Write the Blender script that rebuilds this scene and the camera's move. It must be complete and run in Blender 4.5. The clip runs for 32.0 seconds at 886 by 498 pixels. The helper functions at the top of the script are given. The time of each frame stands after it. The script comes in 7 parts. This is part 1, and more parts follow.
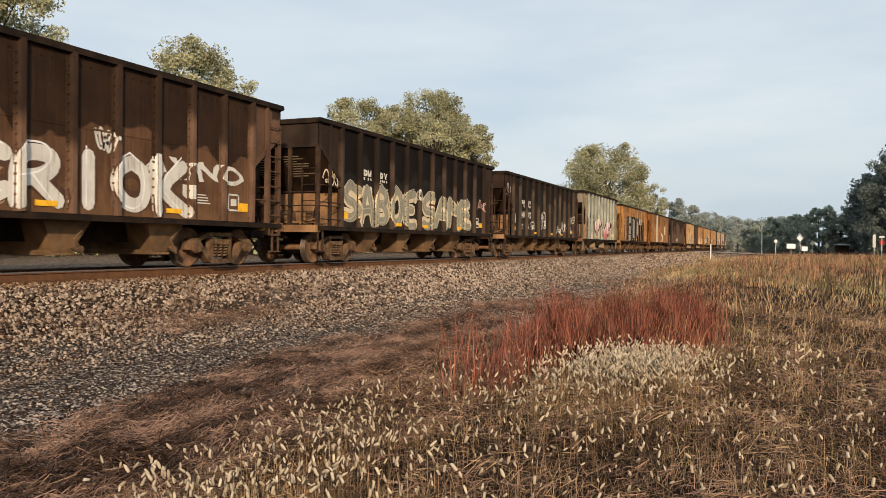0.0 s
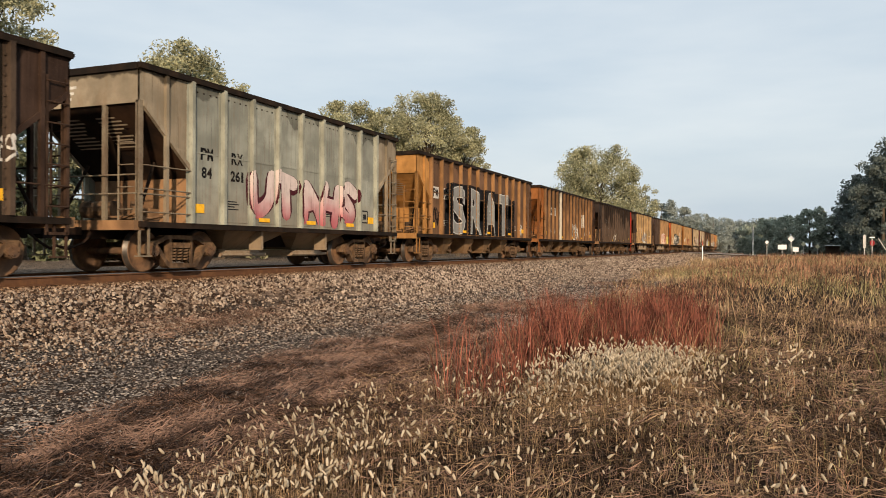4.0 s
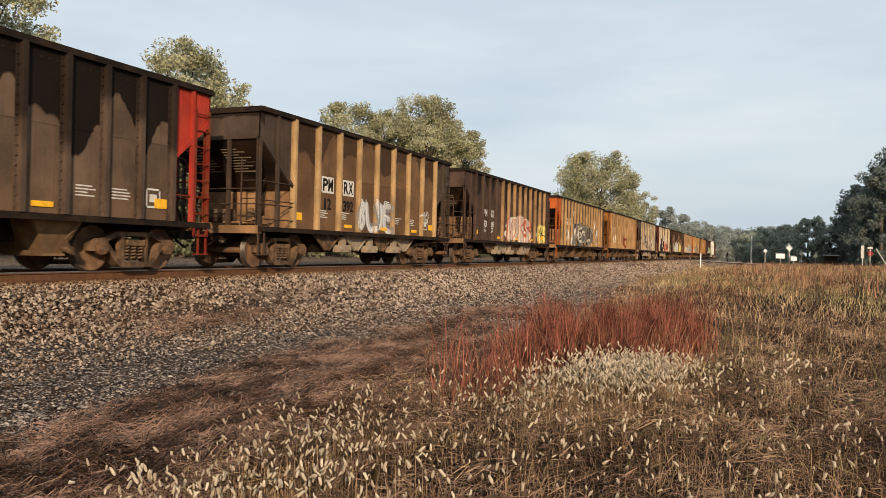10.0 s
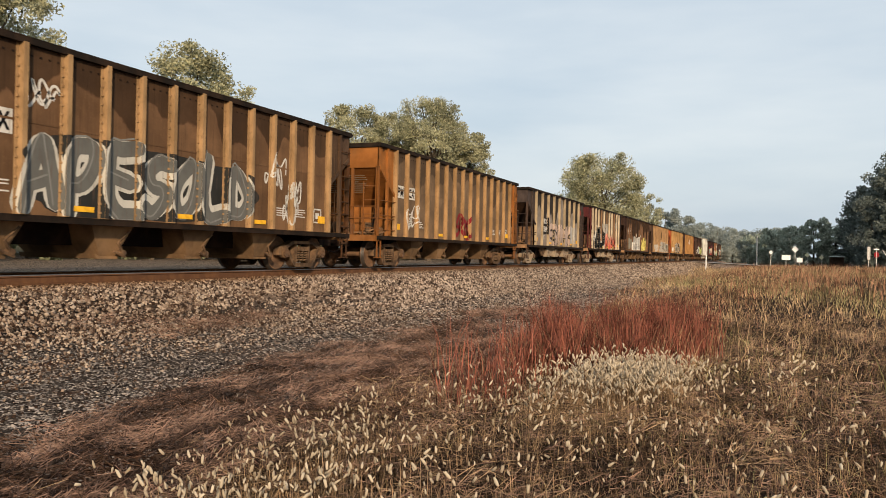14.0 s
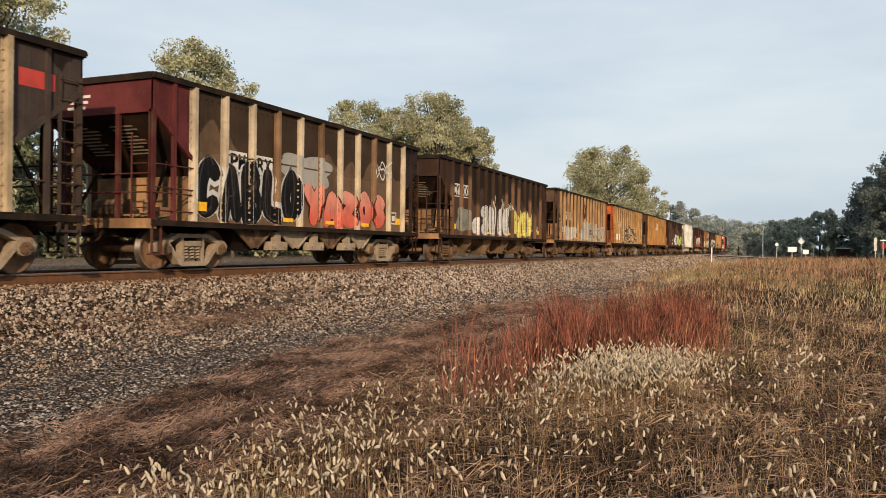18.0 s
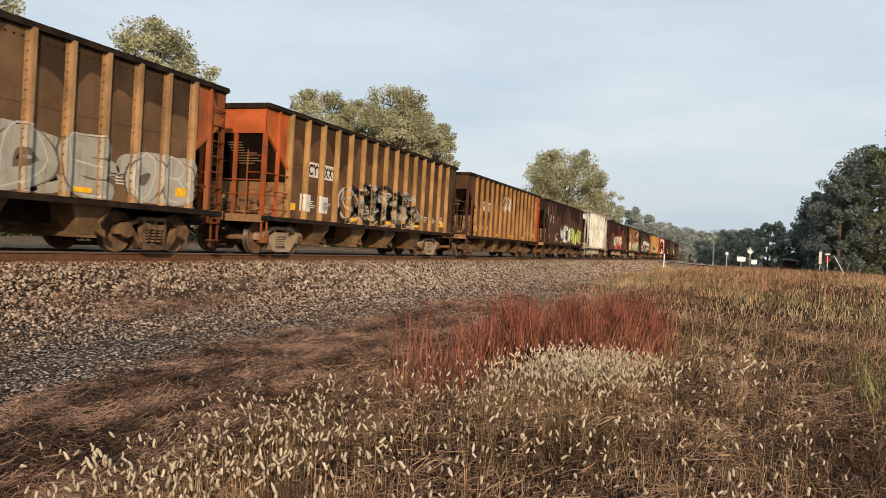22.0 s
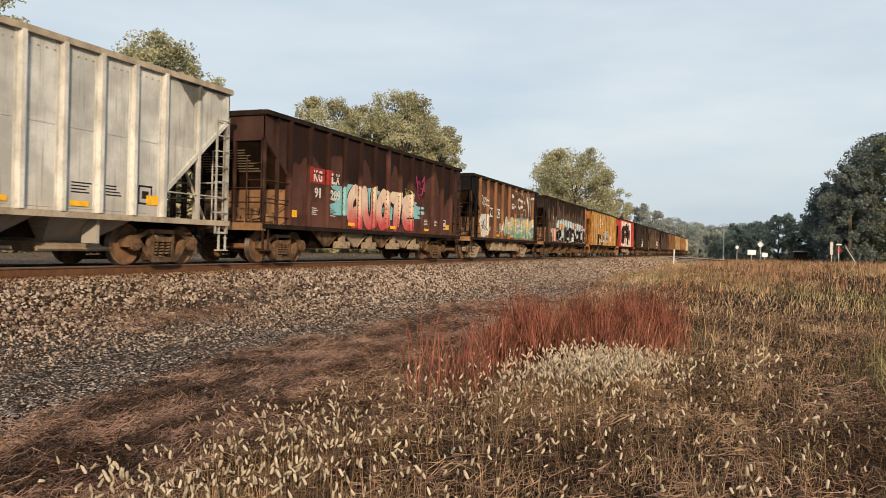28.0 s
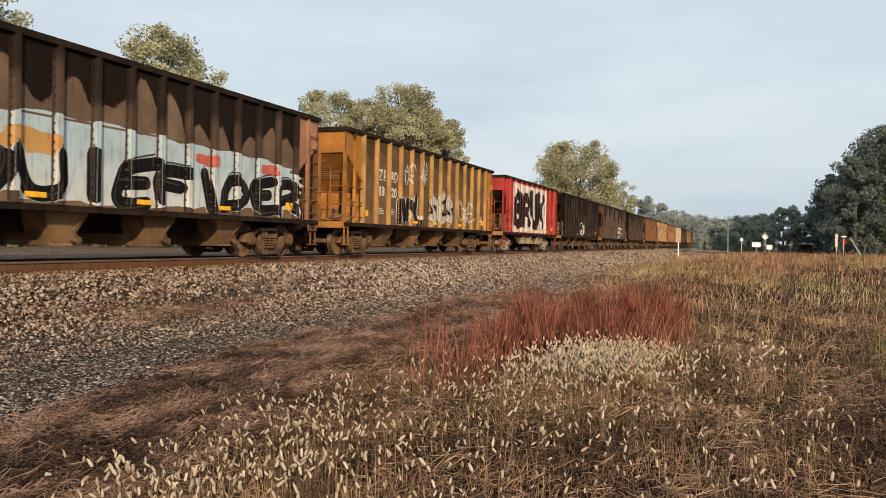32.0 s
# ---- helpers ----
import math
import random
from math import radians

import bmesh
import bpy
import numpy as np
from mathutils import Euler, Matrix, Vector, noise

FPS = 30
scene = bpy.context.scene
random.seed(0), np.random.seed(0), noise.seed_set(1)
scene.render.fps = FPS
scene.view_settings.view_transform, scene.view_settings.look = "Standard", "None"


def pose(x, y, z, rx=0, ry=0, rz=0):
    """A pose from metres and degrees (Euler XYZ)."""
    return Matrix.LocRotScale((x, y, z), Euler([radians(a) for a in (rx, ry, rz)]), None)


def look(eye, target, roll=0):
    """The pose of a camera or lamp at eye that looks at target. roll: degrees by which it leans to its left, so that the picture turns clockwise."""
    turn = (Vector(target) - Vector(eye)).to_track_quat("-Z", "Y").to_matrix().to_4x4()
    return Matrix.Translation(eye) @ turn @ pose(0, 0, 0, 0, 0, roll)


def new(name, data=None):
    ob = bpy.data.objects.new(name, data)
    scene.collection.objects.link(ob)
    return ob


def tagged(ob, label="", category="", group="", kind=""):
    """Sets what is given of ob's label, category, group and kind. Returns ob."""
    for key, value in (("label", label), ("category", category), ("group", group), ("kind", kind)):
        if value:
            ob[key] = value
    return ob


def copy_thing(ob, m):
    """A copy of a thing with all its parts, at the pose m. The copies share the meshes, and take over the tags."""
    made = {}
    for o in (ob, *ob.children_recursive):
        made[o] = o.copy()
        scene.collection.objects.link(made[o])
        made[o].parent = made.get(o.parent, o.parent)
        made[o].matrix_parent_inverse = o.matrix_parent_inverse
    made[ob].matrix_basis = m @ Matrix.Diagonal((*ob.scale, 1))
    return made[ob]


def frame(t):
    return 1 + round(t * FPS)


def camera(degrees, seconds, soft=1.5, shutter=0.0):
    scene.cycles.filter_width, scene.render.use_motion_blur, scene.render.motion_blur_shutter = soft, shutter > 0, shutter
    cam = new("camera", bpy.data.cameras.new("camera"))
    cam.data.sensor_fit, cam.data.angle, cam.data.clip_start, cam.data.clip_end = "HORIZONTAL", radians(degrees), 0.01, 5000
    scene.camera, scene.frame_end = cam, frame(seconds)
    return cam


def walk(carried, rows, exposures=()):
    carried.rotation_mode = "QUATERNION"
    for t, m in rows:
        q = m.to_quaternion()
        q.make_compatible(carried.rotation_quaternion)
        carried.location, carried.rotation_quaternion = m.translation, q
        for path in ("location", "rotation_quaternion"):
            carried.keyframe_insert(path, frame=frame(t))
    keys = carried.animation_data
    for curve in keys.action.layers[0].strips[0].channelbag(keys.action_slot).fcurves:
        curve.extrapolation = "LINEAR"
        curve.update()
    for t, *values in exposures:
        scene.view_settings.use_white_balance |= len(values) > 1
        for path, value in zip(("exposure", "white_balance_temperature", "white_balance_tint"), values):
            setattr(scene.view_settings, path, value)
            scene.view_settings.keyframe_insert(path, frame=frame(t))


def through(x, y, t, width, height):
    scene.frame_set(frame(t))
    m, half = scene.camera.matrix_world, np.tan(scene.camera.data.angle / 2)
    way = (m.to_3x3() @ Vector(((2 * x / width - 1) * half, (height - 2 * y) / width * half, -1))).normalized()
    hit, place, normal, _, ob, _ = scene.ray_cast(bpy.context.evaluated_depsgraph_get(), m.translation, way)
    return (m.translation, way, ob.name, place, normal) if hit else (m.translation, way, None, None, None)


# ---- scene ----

# The eye stands still at a height of 1.5 m; the track runs along +y, its centre 13.1 m to the left.
EYE = Vector((0, 0, 1.5))
TRACK_X = -13.1
RAIL_TOP = 0.92
CURVE_Y, CURVE_R = 195.0, 420.0


def aim(yaw, pitch, roll):
    """The camera's pose: degrees left of the track's direction, above level, and leaning to its left."""
    a, b = radians(yaw), radians(pitch)
    way = Vector((-math.sin(a) * math.cos(b), math.cos(a) * math.cos(b), math.sin(b)))
    return look(EYE, EYE + way, roll)


cam = camera(60.1, 32.0, 0.5, 0.1)
walk(cam, [
    (0.0, aim(23.43, -0.35, 0.62)),
    (0.5, aim(23.37, -0.30, 0.60)),
    (1.0, aim(23.29, -0.30, 0.60)),
    (1.5, aim(23.23, -0.25, 0.47)),
    (2.0, aim(23.16, -0.22, 0.46)),
    (2.5, aim(23.02, -0.22, 0.45)),
    (3.0, aim(22.98, -0.21, 0.42)),
    (3.5, aim(22.95, -0.19, 0.39)),
    (5.5, aim(22.57, -0.09, 0.38)),
    (6.0, aim(22.59, -0.10, 0.60)),
    (6.5, aim(22.55, -0.06, 0.93)),
    (7.0, aim(22.56, -0.05, 1.31)),
    (7.5, aim(22.57, -0.02, 1.50)),
    (8.0, aim(22.60, 0.00, 1.55)),
    (8.5, aim(22.69, 0.01, 1.55)),
    (9.0, aim(22.70, 0.04, 1.55)),
    (9.5, aim(22.79, 0.08, 1.46)),
    (10.0, aim(22.77, 0.07, 1.35)),
    (10.5, aim(22.88, 0.11, 1.37)),
    (11.0, aim(22.87, 0.13, 1.31)),
    (11.5, aim(22.96, 0.13, 1.28)),
    (12.0, aim(23.02, 0.18, 1.30)),
    (12.5, aim(23.00, 0.18, 1.43)),
    (13.0, aim(23.06, 0.19, 1.44)),
    (13.5, aim(23.07, 0.21, 1.42)),
    (14.0, aim(23.13, 0.22, 1.25)),
    (14.5, aim(23.21, 0.18, 0.90)),
    (16.5, aim(23.37, -0.19, 0.68)),
    (17.0, aim(23.37, -0.19, 0.69)),
    (17.5, aim(23.45, -0.16, 0.71)),
    (18.0, aim(23.50, -0.16, 0.74)),
    (18.5, aim(23.55, -0.16, 0.78)),
    (19.0, aim(23.63, -0.12, 0.79)),
    (19.5, aim(23.57, -0.12, 0.79)),
    (20.0, aim(23.64, -0.12, 0.97)),
    (20.5, aim(23.40, -0.07, 1.31)),
    (21.0, aim(21.58, -0.28, 2.46)),
    (21.5, aim(20.06, -0.39, 3.51)),
    (22.0, aim(20.28, -0.38, 3.27)),
    (22.5, aim(20.38, -0.34, 2.91)),
    (23.0, aim(20.42, -0.31, 2.42)),
    (23.5, aim(20.57, -0.29, 1.88)),
    (24.0, aim(20.64, -0.29, 1.67)),
    (24.5, aim(20.65, -0.25, 1.56)),
    (25.0, aim(20.71, -0.24, 1.51)),
    (25.5, aim(20.73, -0.21, 1.52)),
    (27.5, aim(20.89, -0.22, 1.51)),
    (28.0, aim(20.95, -0.19, 1.44)),
    (28.5, aim(20.99, -0.20, 1.33)),
    (29.0, aim(20.99, -0.24, 1.21)),
    (29.5, aim(21.12, -0.37, 1.19)),
    (30.0, aim(21.09, -0.50, 1.18)),
    (30.5, aim(21.12, -0.60, 1.28)),
    (31.0, aim(21.17, -0.62, 1.22)),
    (31.5, aim(21.18, -0.70, 1.24)),
    (32.0, aim(21.23, -0.70, 1.27)),
])


# ---- lettering ----
def glyph_table(chars):
    """Flat outlines of the built-in font's characters: for each character and weight its points, faces and width."""
    table = {}
    for bold in (0.0, 0.035, 0.05, 0.065, 0.1):
        for ch in chars:
            cu = bpy.data.curves.new("glyph", "FONT")
            cu.body, cu.size, cu.offset, cu.resolution_u = ch, 1.0, bold, 3
            ob = new("glyph", cu)
            bpy.context.view_layer.update()
            me = bpy.data.meshes.new_from_object(ob.evaluated_get(bpy.context.evaluated_depsgraph_get()))
            bm = bmesh.new()
            bm.from_mesh(me)
            far = [e for e in bm.edges if e.calc_length() > 0.22]
            if far:
                bmesh.ops.subdivide_edges(bm, edges=far, cuts=2)
            bm.to_mesh(me)
            bm.free()
            v = np.array([p.co[:2] for p in me.vertices]).reshape(-1, 2)
            f = [tuple(p.vertices) for p in me.polygons]
            table[ch, bold] = (v, f)
            bpy.data.objects.remove(ob), bpy.data.curves.remove(cu), bpy.data.meshes.remove(me)
    return table


GLYPHS = glyph_table("ABCDEFGHIKLMNOPQRSTUVWXYZ0123456789")


def word(text, w, h, bold=0.0, jitter=0.0, rng=None, wide=0.84):
    """A word stretched to w by h metres, from (0, 0); each letter fills its own cell."""
    V, F, k = [], [], 0
    cell = w / len(text)
    for i, ch in enumerate(text):
        ref, _ = GLYPHS[ch, 0.0]
        v, f = GLYPHS[ch, bold]
        if not len(ref):
            continue
        lo, hi = ref.min(0), ref.max(0)
        span = np.maximum(hi - lo, (0.3, 0.1))
        p = (v - (lo + hi) / 2) / span * np.array((cell * wide, h))
        if jitter:
            a = rng.uniform(-jitter, jitter)
            p = p @ np.array(((math.cos(a), math.sin(a)), (-math.sin(a), math.cos(a))))
            p = p * rng.uniform(1 - jitter, 1 + jitter * 1.4) + (0, rng.uniform(-jitter, jitter) * h * 0.4)
        V.append(p + (cell * (i + 0.5), h / 2))
        F += [tuple(j + k for j in q) for q in f]
        k += len(v)
    V = np.concatenate(V)
    if jitter > 0.04:
        # a hand's swing through the whole word
        u, q = V[:, 0] / cell, V[:, 1] / h
        a = rng.uniform(0, 6, 4)
        V = V + jitter * np.stack([cell * (0.9 * np.sin(4.2 * q + 1.9 * u + a[0]) + 0.4 * np.sin(9 * q + a[1])), h * (0.75 * np.sin(2.6 * u + a[2]) + 0.45 * np.sin(6.5 * u + 2 * q + a[3]))], 1)
    return V, F


# the strokes of hand-drawn capitals, in a unit cell
STROKES = {
    "A": "0,0 .2,.5 .5,1 .8,.5 1,0|.2,.36 .8,.36", "B": "0,0 0,1 .6,1 .88,.78 .6,.54 .1,.52|.6,.54 1,.27 .7,0 0,0", "C": "1,.82 .6,1 .2,.86 0,.5 .2,.12 .6,0 1,.16",
    "D": "0,0 0,1 .55,.94 .95,.6 .95,.36 .55,.05 0,0", "E": "1,1 .05,.96 0,.5 .05,.03 1,0|0,.5 .8,.52", "F": "1,1 0,.95 0,0|0,.5 .8,.52",
    "G": "1,.84 .55,1 .15,.84 0,.5 .15,.12 .6,0 1,.16 1,.46 .6,.46", "H": "0,0 .05,1|1,0 .95,1|.05,.5 .95,.5", "I": "0.5,0 .5,1", "K": "0,0 0,1|1,1 .1,.45 1,0",
    "L": "0,1 0,.05 1,0", "M": "0,0 .1,1 .5,.35 .9,1 1,0", "N": "0,0 .05,1 .95,0 1,1", "O": ".5,1 .12,.8 0,.45 .2,.08 .55,0 .9,.16 1,.55 .85,.88 .5,1",
    "P": "0,0 0,1 .7,.97 .95,.72 .65,.46 .05,.42", "Q": ".5,1 .12,.8 0,.45 .2,.08 .55,0 .9,.16 1,.55 .85,.88 .5,1|.6,.3 1,-.05", "R": "0,0 0,1 .7,.97 .92,.74 .65,.5 .05,.46|.45,.46 1,0",
    "S": ".95,.86 .5,1 .08,.8 .25,.55 .75,.46 .95,.22 .55,0 .05,.14", "T": "0,1 1,.96|.5,.96 .5,0", "U": "0,1 .04,.3 .3,.02 .7,.02 .96,.3 1,1", "V": "0,1 .5,0 1,1", "X": "0,0 1,1|0,1 1,0",
    "Y": "0,1 .5,.5 1,1|.5,.5 .45,0", "Z": "0,.97 1,1 0,.03 1,0", "3": ".05,.9 .6,1 .9,.76 .4,.52|.4,.52 1,.26 .6,0 .02,.12"}


def drawn(text, w, h, thick, jitter, rng, wide=0.72, skew=0.0):
    """A word drawn by hand with a round broad stroke, w by h metres; each stroke piece lies a hair above the last."""
    V, F, lift = [], [], 0.0
    cell = w / len(text)
    ring = np.linspace(0, 2 * np.pi, 8, endpoint=False)
    ring = np.stack([np.cos(ring), np.sin(ring)], 1)
    room = thick / 2

    def face(points):
        nonlocal lift
        k = len(V)
        V.extend((p[0], p[1], lift) for p in points)
        F.append(tuple(range(k, k + len(points))))
        lift += 0.00002
    for i, ch in enumerate(text):
        grow, rise, lean = 1 + rng.uniform(-jitter, jitter), rng.uniform(-jitter, jitter) * 0.35 * h, rng.uniform(-jitter, jitter) * 1.6 + skew
        wave = rng.uniform(0, 6, 2)
        for stroke in STROKES[ch].split("|"):
            p = np.array([[float(q) for q in pair.split(",")] for pair in stroke.split()])
            # rounded by two passes of corner cutting
            for _ in range(2):
                if len(p) > 2:
                    cut = np.stack([p[:-1] * 0.75 + p[1:] * 0.25, p[:-1] * 0.25 + p[1:] * 0.75], 1).reshape(-1, 2)
                    p = np.concatenate([p[:1], cut[1:-1], p[-1:]])
            p = p + jitter * 0.5 * np.stack([np.sin(p[:, 1] * 4 + wave[0]), np.sin(p[:, 0] * 4 + wave[1])], 1)
            x = (p[:, 0] - 0.5) * (max(cell * wide, 0.05)) + (p[:, 1] - 0.5) * lean * cell
            y = (p[:, 1] - 0.5) * max((h * grow - thick), h * 0.4) + h / 2 + rise
            p = np.stack([x + cell * (i + 0.5), y], 1)
            for a, b in zip(p, p[1:]):
                d = b - a
                m = np.array((-d[1], d[0])) / max(np.linalg.norm(d), 1e-6) * room
                face((a - m, b - m, b + m, a + m))
            for q in p[:: (1 if thick > 0.12 else 2)]:
                face(q + ring * room)
    return np.array(V), F


def blob(w, h, rng, lobes=9, rough=0.18):
    """A cloud-edged patch w by h metres."""
    n = 72
    a = np.linspace(0, 2 * np.pi, n, endpoint=False)
    ph = rng.uniform(0, 6, 3)
    r = 1 + rough * np.abs(np.sin(a * lobes / 2 + ph[0])) + rough * 0.6 * np.sin(a * 3 + ph[1])
    c, s = np.cos(a), np.sin(a)
    sq = (np.abs(c) ** 4 + np.abs(s) ** 4) ** -0.25
    p = np.stack([c * sq * r, s * sq * r], 1)
    p = (p - p.min(0)) / (p.max(0) - p.min(0)) * (w, h)
    V = np.concatenate([[p.mean(0)], p])
    return V, [(0, i + 1, (i + 1) % n + 1) for i in range(n)]


def scribble(w, h, rng, turns=3, thick=0.05):
    """A looping tag drawn with one line."""
    n = 26 * turns
    t = np.linspace(0, 1, n)
    ph = rng.uniform(0, 6, 4)
    x = t * 0.75 + 0.16 * np.sin(2 * np.pi * turns * t * 1.3 + ph[0])
    y = 0.5 + 0.33 * np.sin(2 * np.pi * turns * t + ph[1]) + 0.2 * np.sin(2 * np.pi * turns * 2.3 * t + ph[2])
    p = np.stack([x, y], 1)
    p = (p - p.min(0)) / (p.max(0) - p.min(0)) * (w, h)
    d = np.gradient(p, axis=0)
    nrm = np.stack([-d[:, 1], d[:, 0]], 1) / np.maximum(np.linalg.norm(d, axis=1), 1e-6)[:, None] * thick / 2
    V = np.concatenate([p + nrm, p - nrm])
    return V, [(i, i + 1, n + i + 1, n + i) for i in range(n - 1)]


def rects(items):
    V, F = [], []
    for x0, x1, y0, y1 in items:
        k = len(V)
        V += [(x0, y0), (x1, y0), (x1, y1), (x0, y1)]
        F.append((k, k + 1, k + 2, k + 3))
    return np.array(V), F

# ---- light ----
SUN_EL, SUN_AZ = radians(18), radians(147)   # azimuth clockwise from +y
world = bpy.data.worlds.new("sky")
scene.world = world
world.use_nodes = True
wt = world.node_tree
wt.nodes.clear()
w_out = wt.nodes.new("ShaderNodeOutputWorld")
w_bg = wt.nodes.new("ShaderNodeBackground")
w_sky = wt.nodes.new("ShaderNodeTexSky")
w_sky.sky_type, w_sky.sun_disc = "NISHITA", False
w_sky.sun_elevation, w_sky.sun_rotation = SUN_EL, SUN_AZ
w_sky.dust_density, w_sky.air_density = 3.0, 1.2
w_co = wt.nodes.new("ShaderNodeTexCoord")
w_map = wt.nodes.new("ShaderNodeMapping")
w_map.inputs["Scale"].default_value = (1.0, 1.0, 4.5)
w_no = wt.nodes.new("ShaderNodeTexNoise")
w_no.inputs["Scale"].default_value, w_no.inputs["Detail"].default_value = 2.2, 5.0
w_ra = wt.nodes.new("ShaderNodeValToRGB")
w_ra.color_ramp.elements[0].position, w_ra.color_ramp.elements[0].color = 0.32, (5.8, 6.9, 8.0, 1)
w_ra.color_ramp.elements[1].position, w_ra.color_ramp.elements[1].color = 0.68, (8.15, 8.78, 9.25, 1)
w_mix = wt.nodes.new("ShaderNodeMixRGB")
w_mix.inputs[0].default_value = 0.8
for a, b in ((w_co.outputs["Generated"], w_map.inputs[0]), (w_map.outputs[0], w_no.inputs["Vector"]), (w_no.outputs[0], w_ra.inputs[0]),
             (w_sky.outputs[0], w_mix.inputs[1]), (w_ra.outputs[0], w_mix.inputs[2]), (w_mix.outputs[0], w_bg.inputs[0]), (w_bg.outputs[0], w_out.inputs[0])):
    wt.links.new(a, b)
w_bg.inputs[1].default_value = 0.104
sun = new("sun", bpy.data.lights.new("sun", "SUN"))
sun.data.energy, sun.data.angle, sun.data.color = 4.6, radians(1.2), (1.0, 0.76, 0.52)
SUN_WAY = Vector((math.sin(SUN_AZ) * math.cos(SUN_EL), math.cos(SUN_AZ) * math.cos(SUN_EL), math.sin(SUN_EL)))
sun.matrix_basis = look(SUN_WAY * 60, (0, 0, 0))
scene.view_settings.exposure = 0.0


# ---- materials ----
class Mat:
    """A small builder of node materials."""

    def __init__(self, name, rough=0.8, metal=0.0):
        self.m = bpy.data.materials.new(name)
        self.m.use_nodes = True
        self.t = self.m.node_tree
        self.b = self.t.nodes["Principled BSDF"]
        self.b.inputs["Roughness"].default_value, self.b.inputs["Metallic"].default_value = rough, metal
        self.b.inputs["Specular IOR Level"].default_value = 0.5 if metal else 0.05

    def node(self, kind, **values):
        n = self.t.nodes.new("ShaderNode" + kind)
        for k, v in values.items():
            self.put(n.inputs[k.replace("_", " ")], v)
        return n

    def put(self, socket, v):
        if isinstance(v, bpy.types.NodeSocket):
            self.t.links.new(v, socket)
        elif isinstance(v, tuple) and len(v) == 3 and socket.type == "RGBA":
            socket.default_value = (*v, 1)
        else:
            socket.default_value = v

    def math(self, op, a, b=0.0):
        n = self.t.nodes.new("ShaderNodeMath")
        n.operation = op
        self.put(n.inputs[0], a), self.put(n.inputs[1], b)
        return n.outputs[0]

    def mix(self, f, a, b, blend="MIX"):
        n = self.t.nodes.new("ShaderNodeMixRGB")
        n.blend_type = blend
        self.put(n.inputs[0], f), self.put(n.inputs[1], a), self.put(n.inputs[2], b)
        return n.outputs[0]

    def coord(self, kind="Object", scale=(1, 1, 1), shift=(0, 0, 0)):
        c = self.t.nodes.new("ShaderNodeTexCoord")
        n = self.node("Mapping", Vector=c.outputs[kind], Scale=scale, Location=shift)
        return n.outputs[0]

    def noise(self, vec, scale, detail=4.0, rough=0.55):
        return self.node("TexNoise", Vector=vec, Scale=scale, Detail=detail, Roughness=rough).outputs[0]

    def step(self, v, lo, hi):
        n = self.node("MapRange", Value=v)
        n.interpolation_type = "SMOOTHSTEP"
        n.inputs["From Min"].default_value, n.inputs["From Max"].default_value = lo, hi
        return n.outputs[0]

    def bump(self, h, strength=0.3, dist=0.02):
        n = self.node("Bump", Height=h, Strength=strength, Distance=dist)
        self.t.links.new(n.outputs[0], self.b.inputs["Normal"])

    def color(self, c):
        self.put(self.b.inputs["Base Color"], c)
        return self.m


def dim(c, k):
    return tuple(min(1.0, v * k) for v in c)


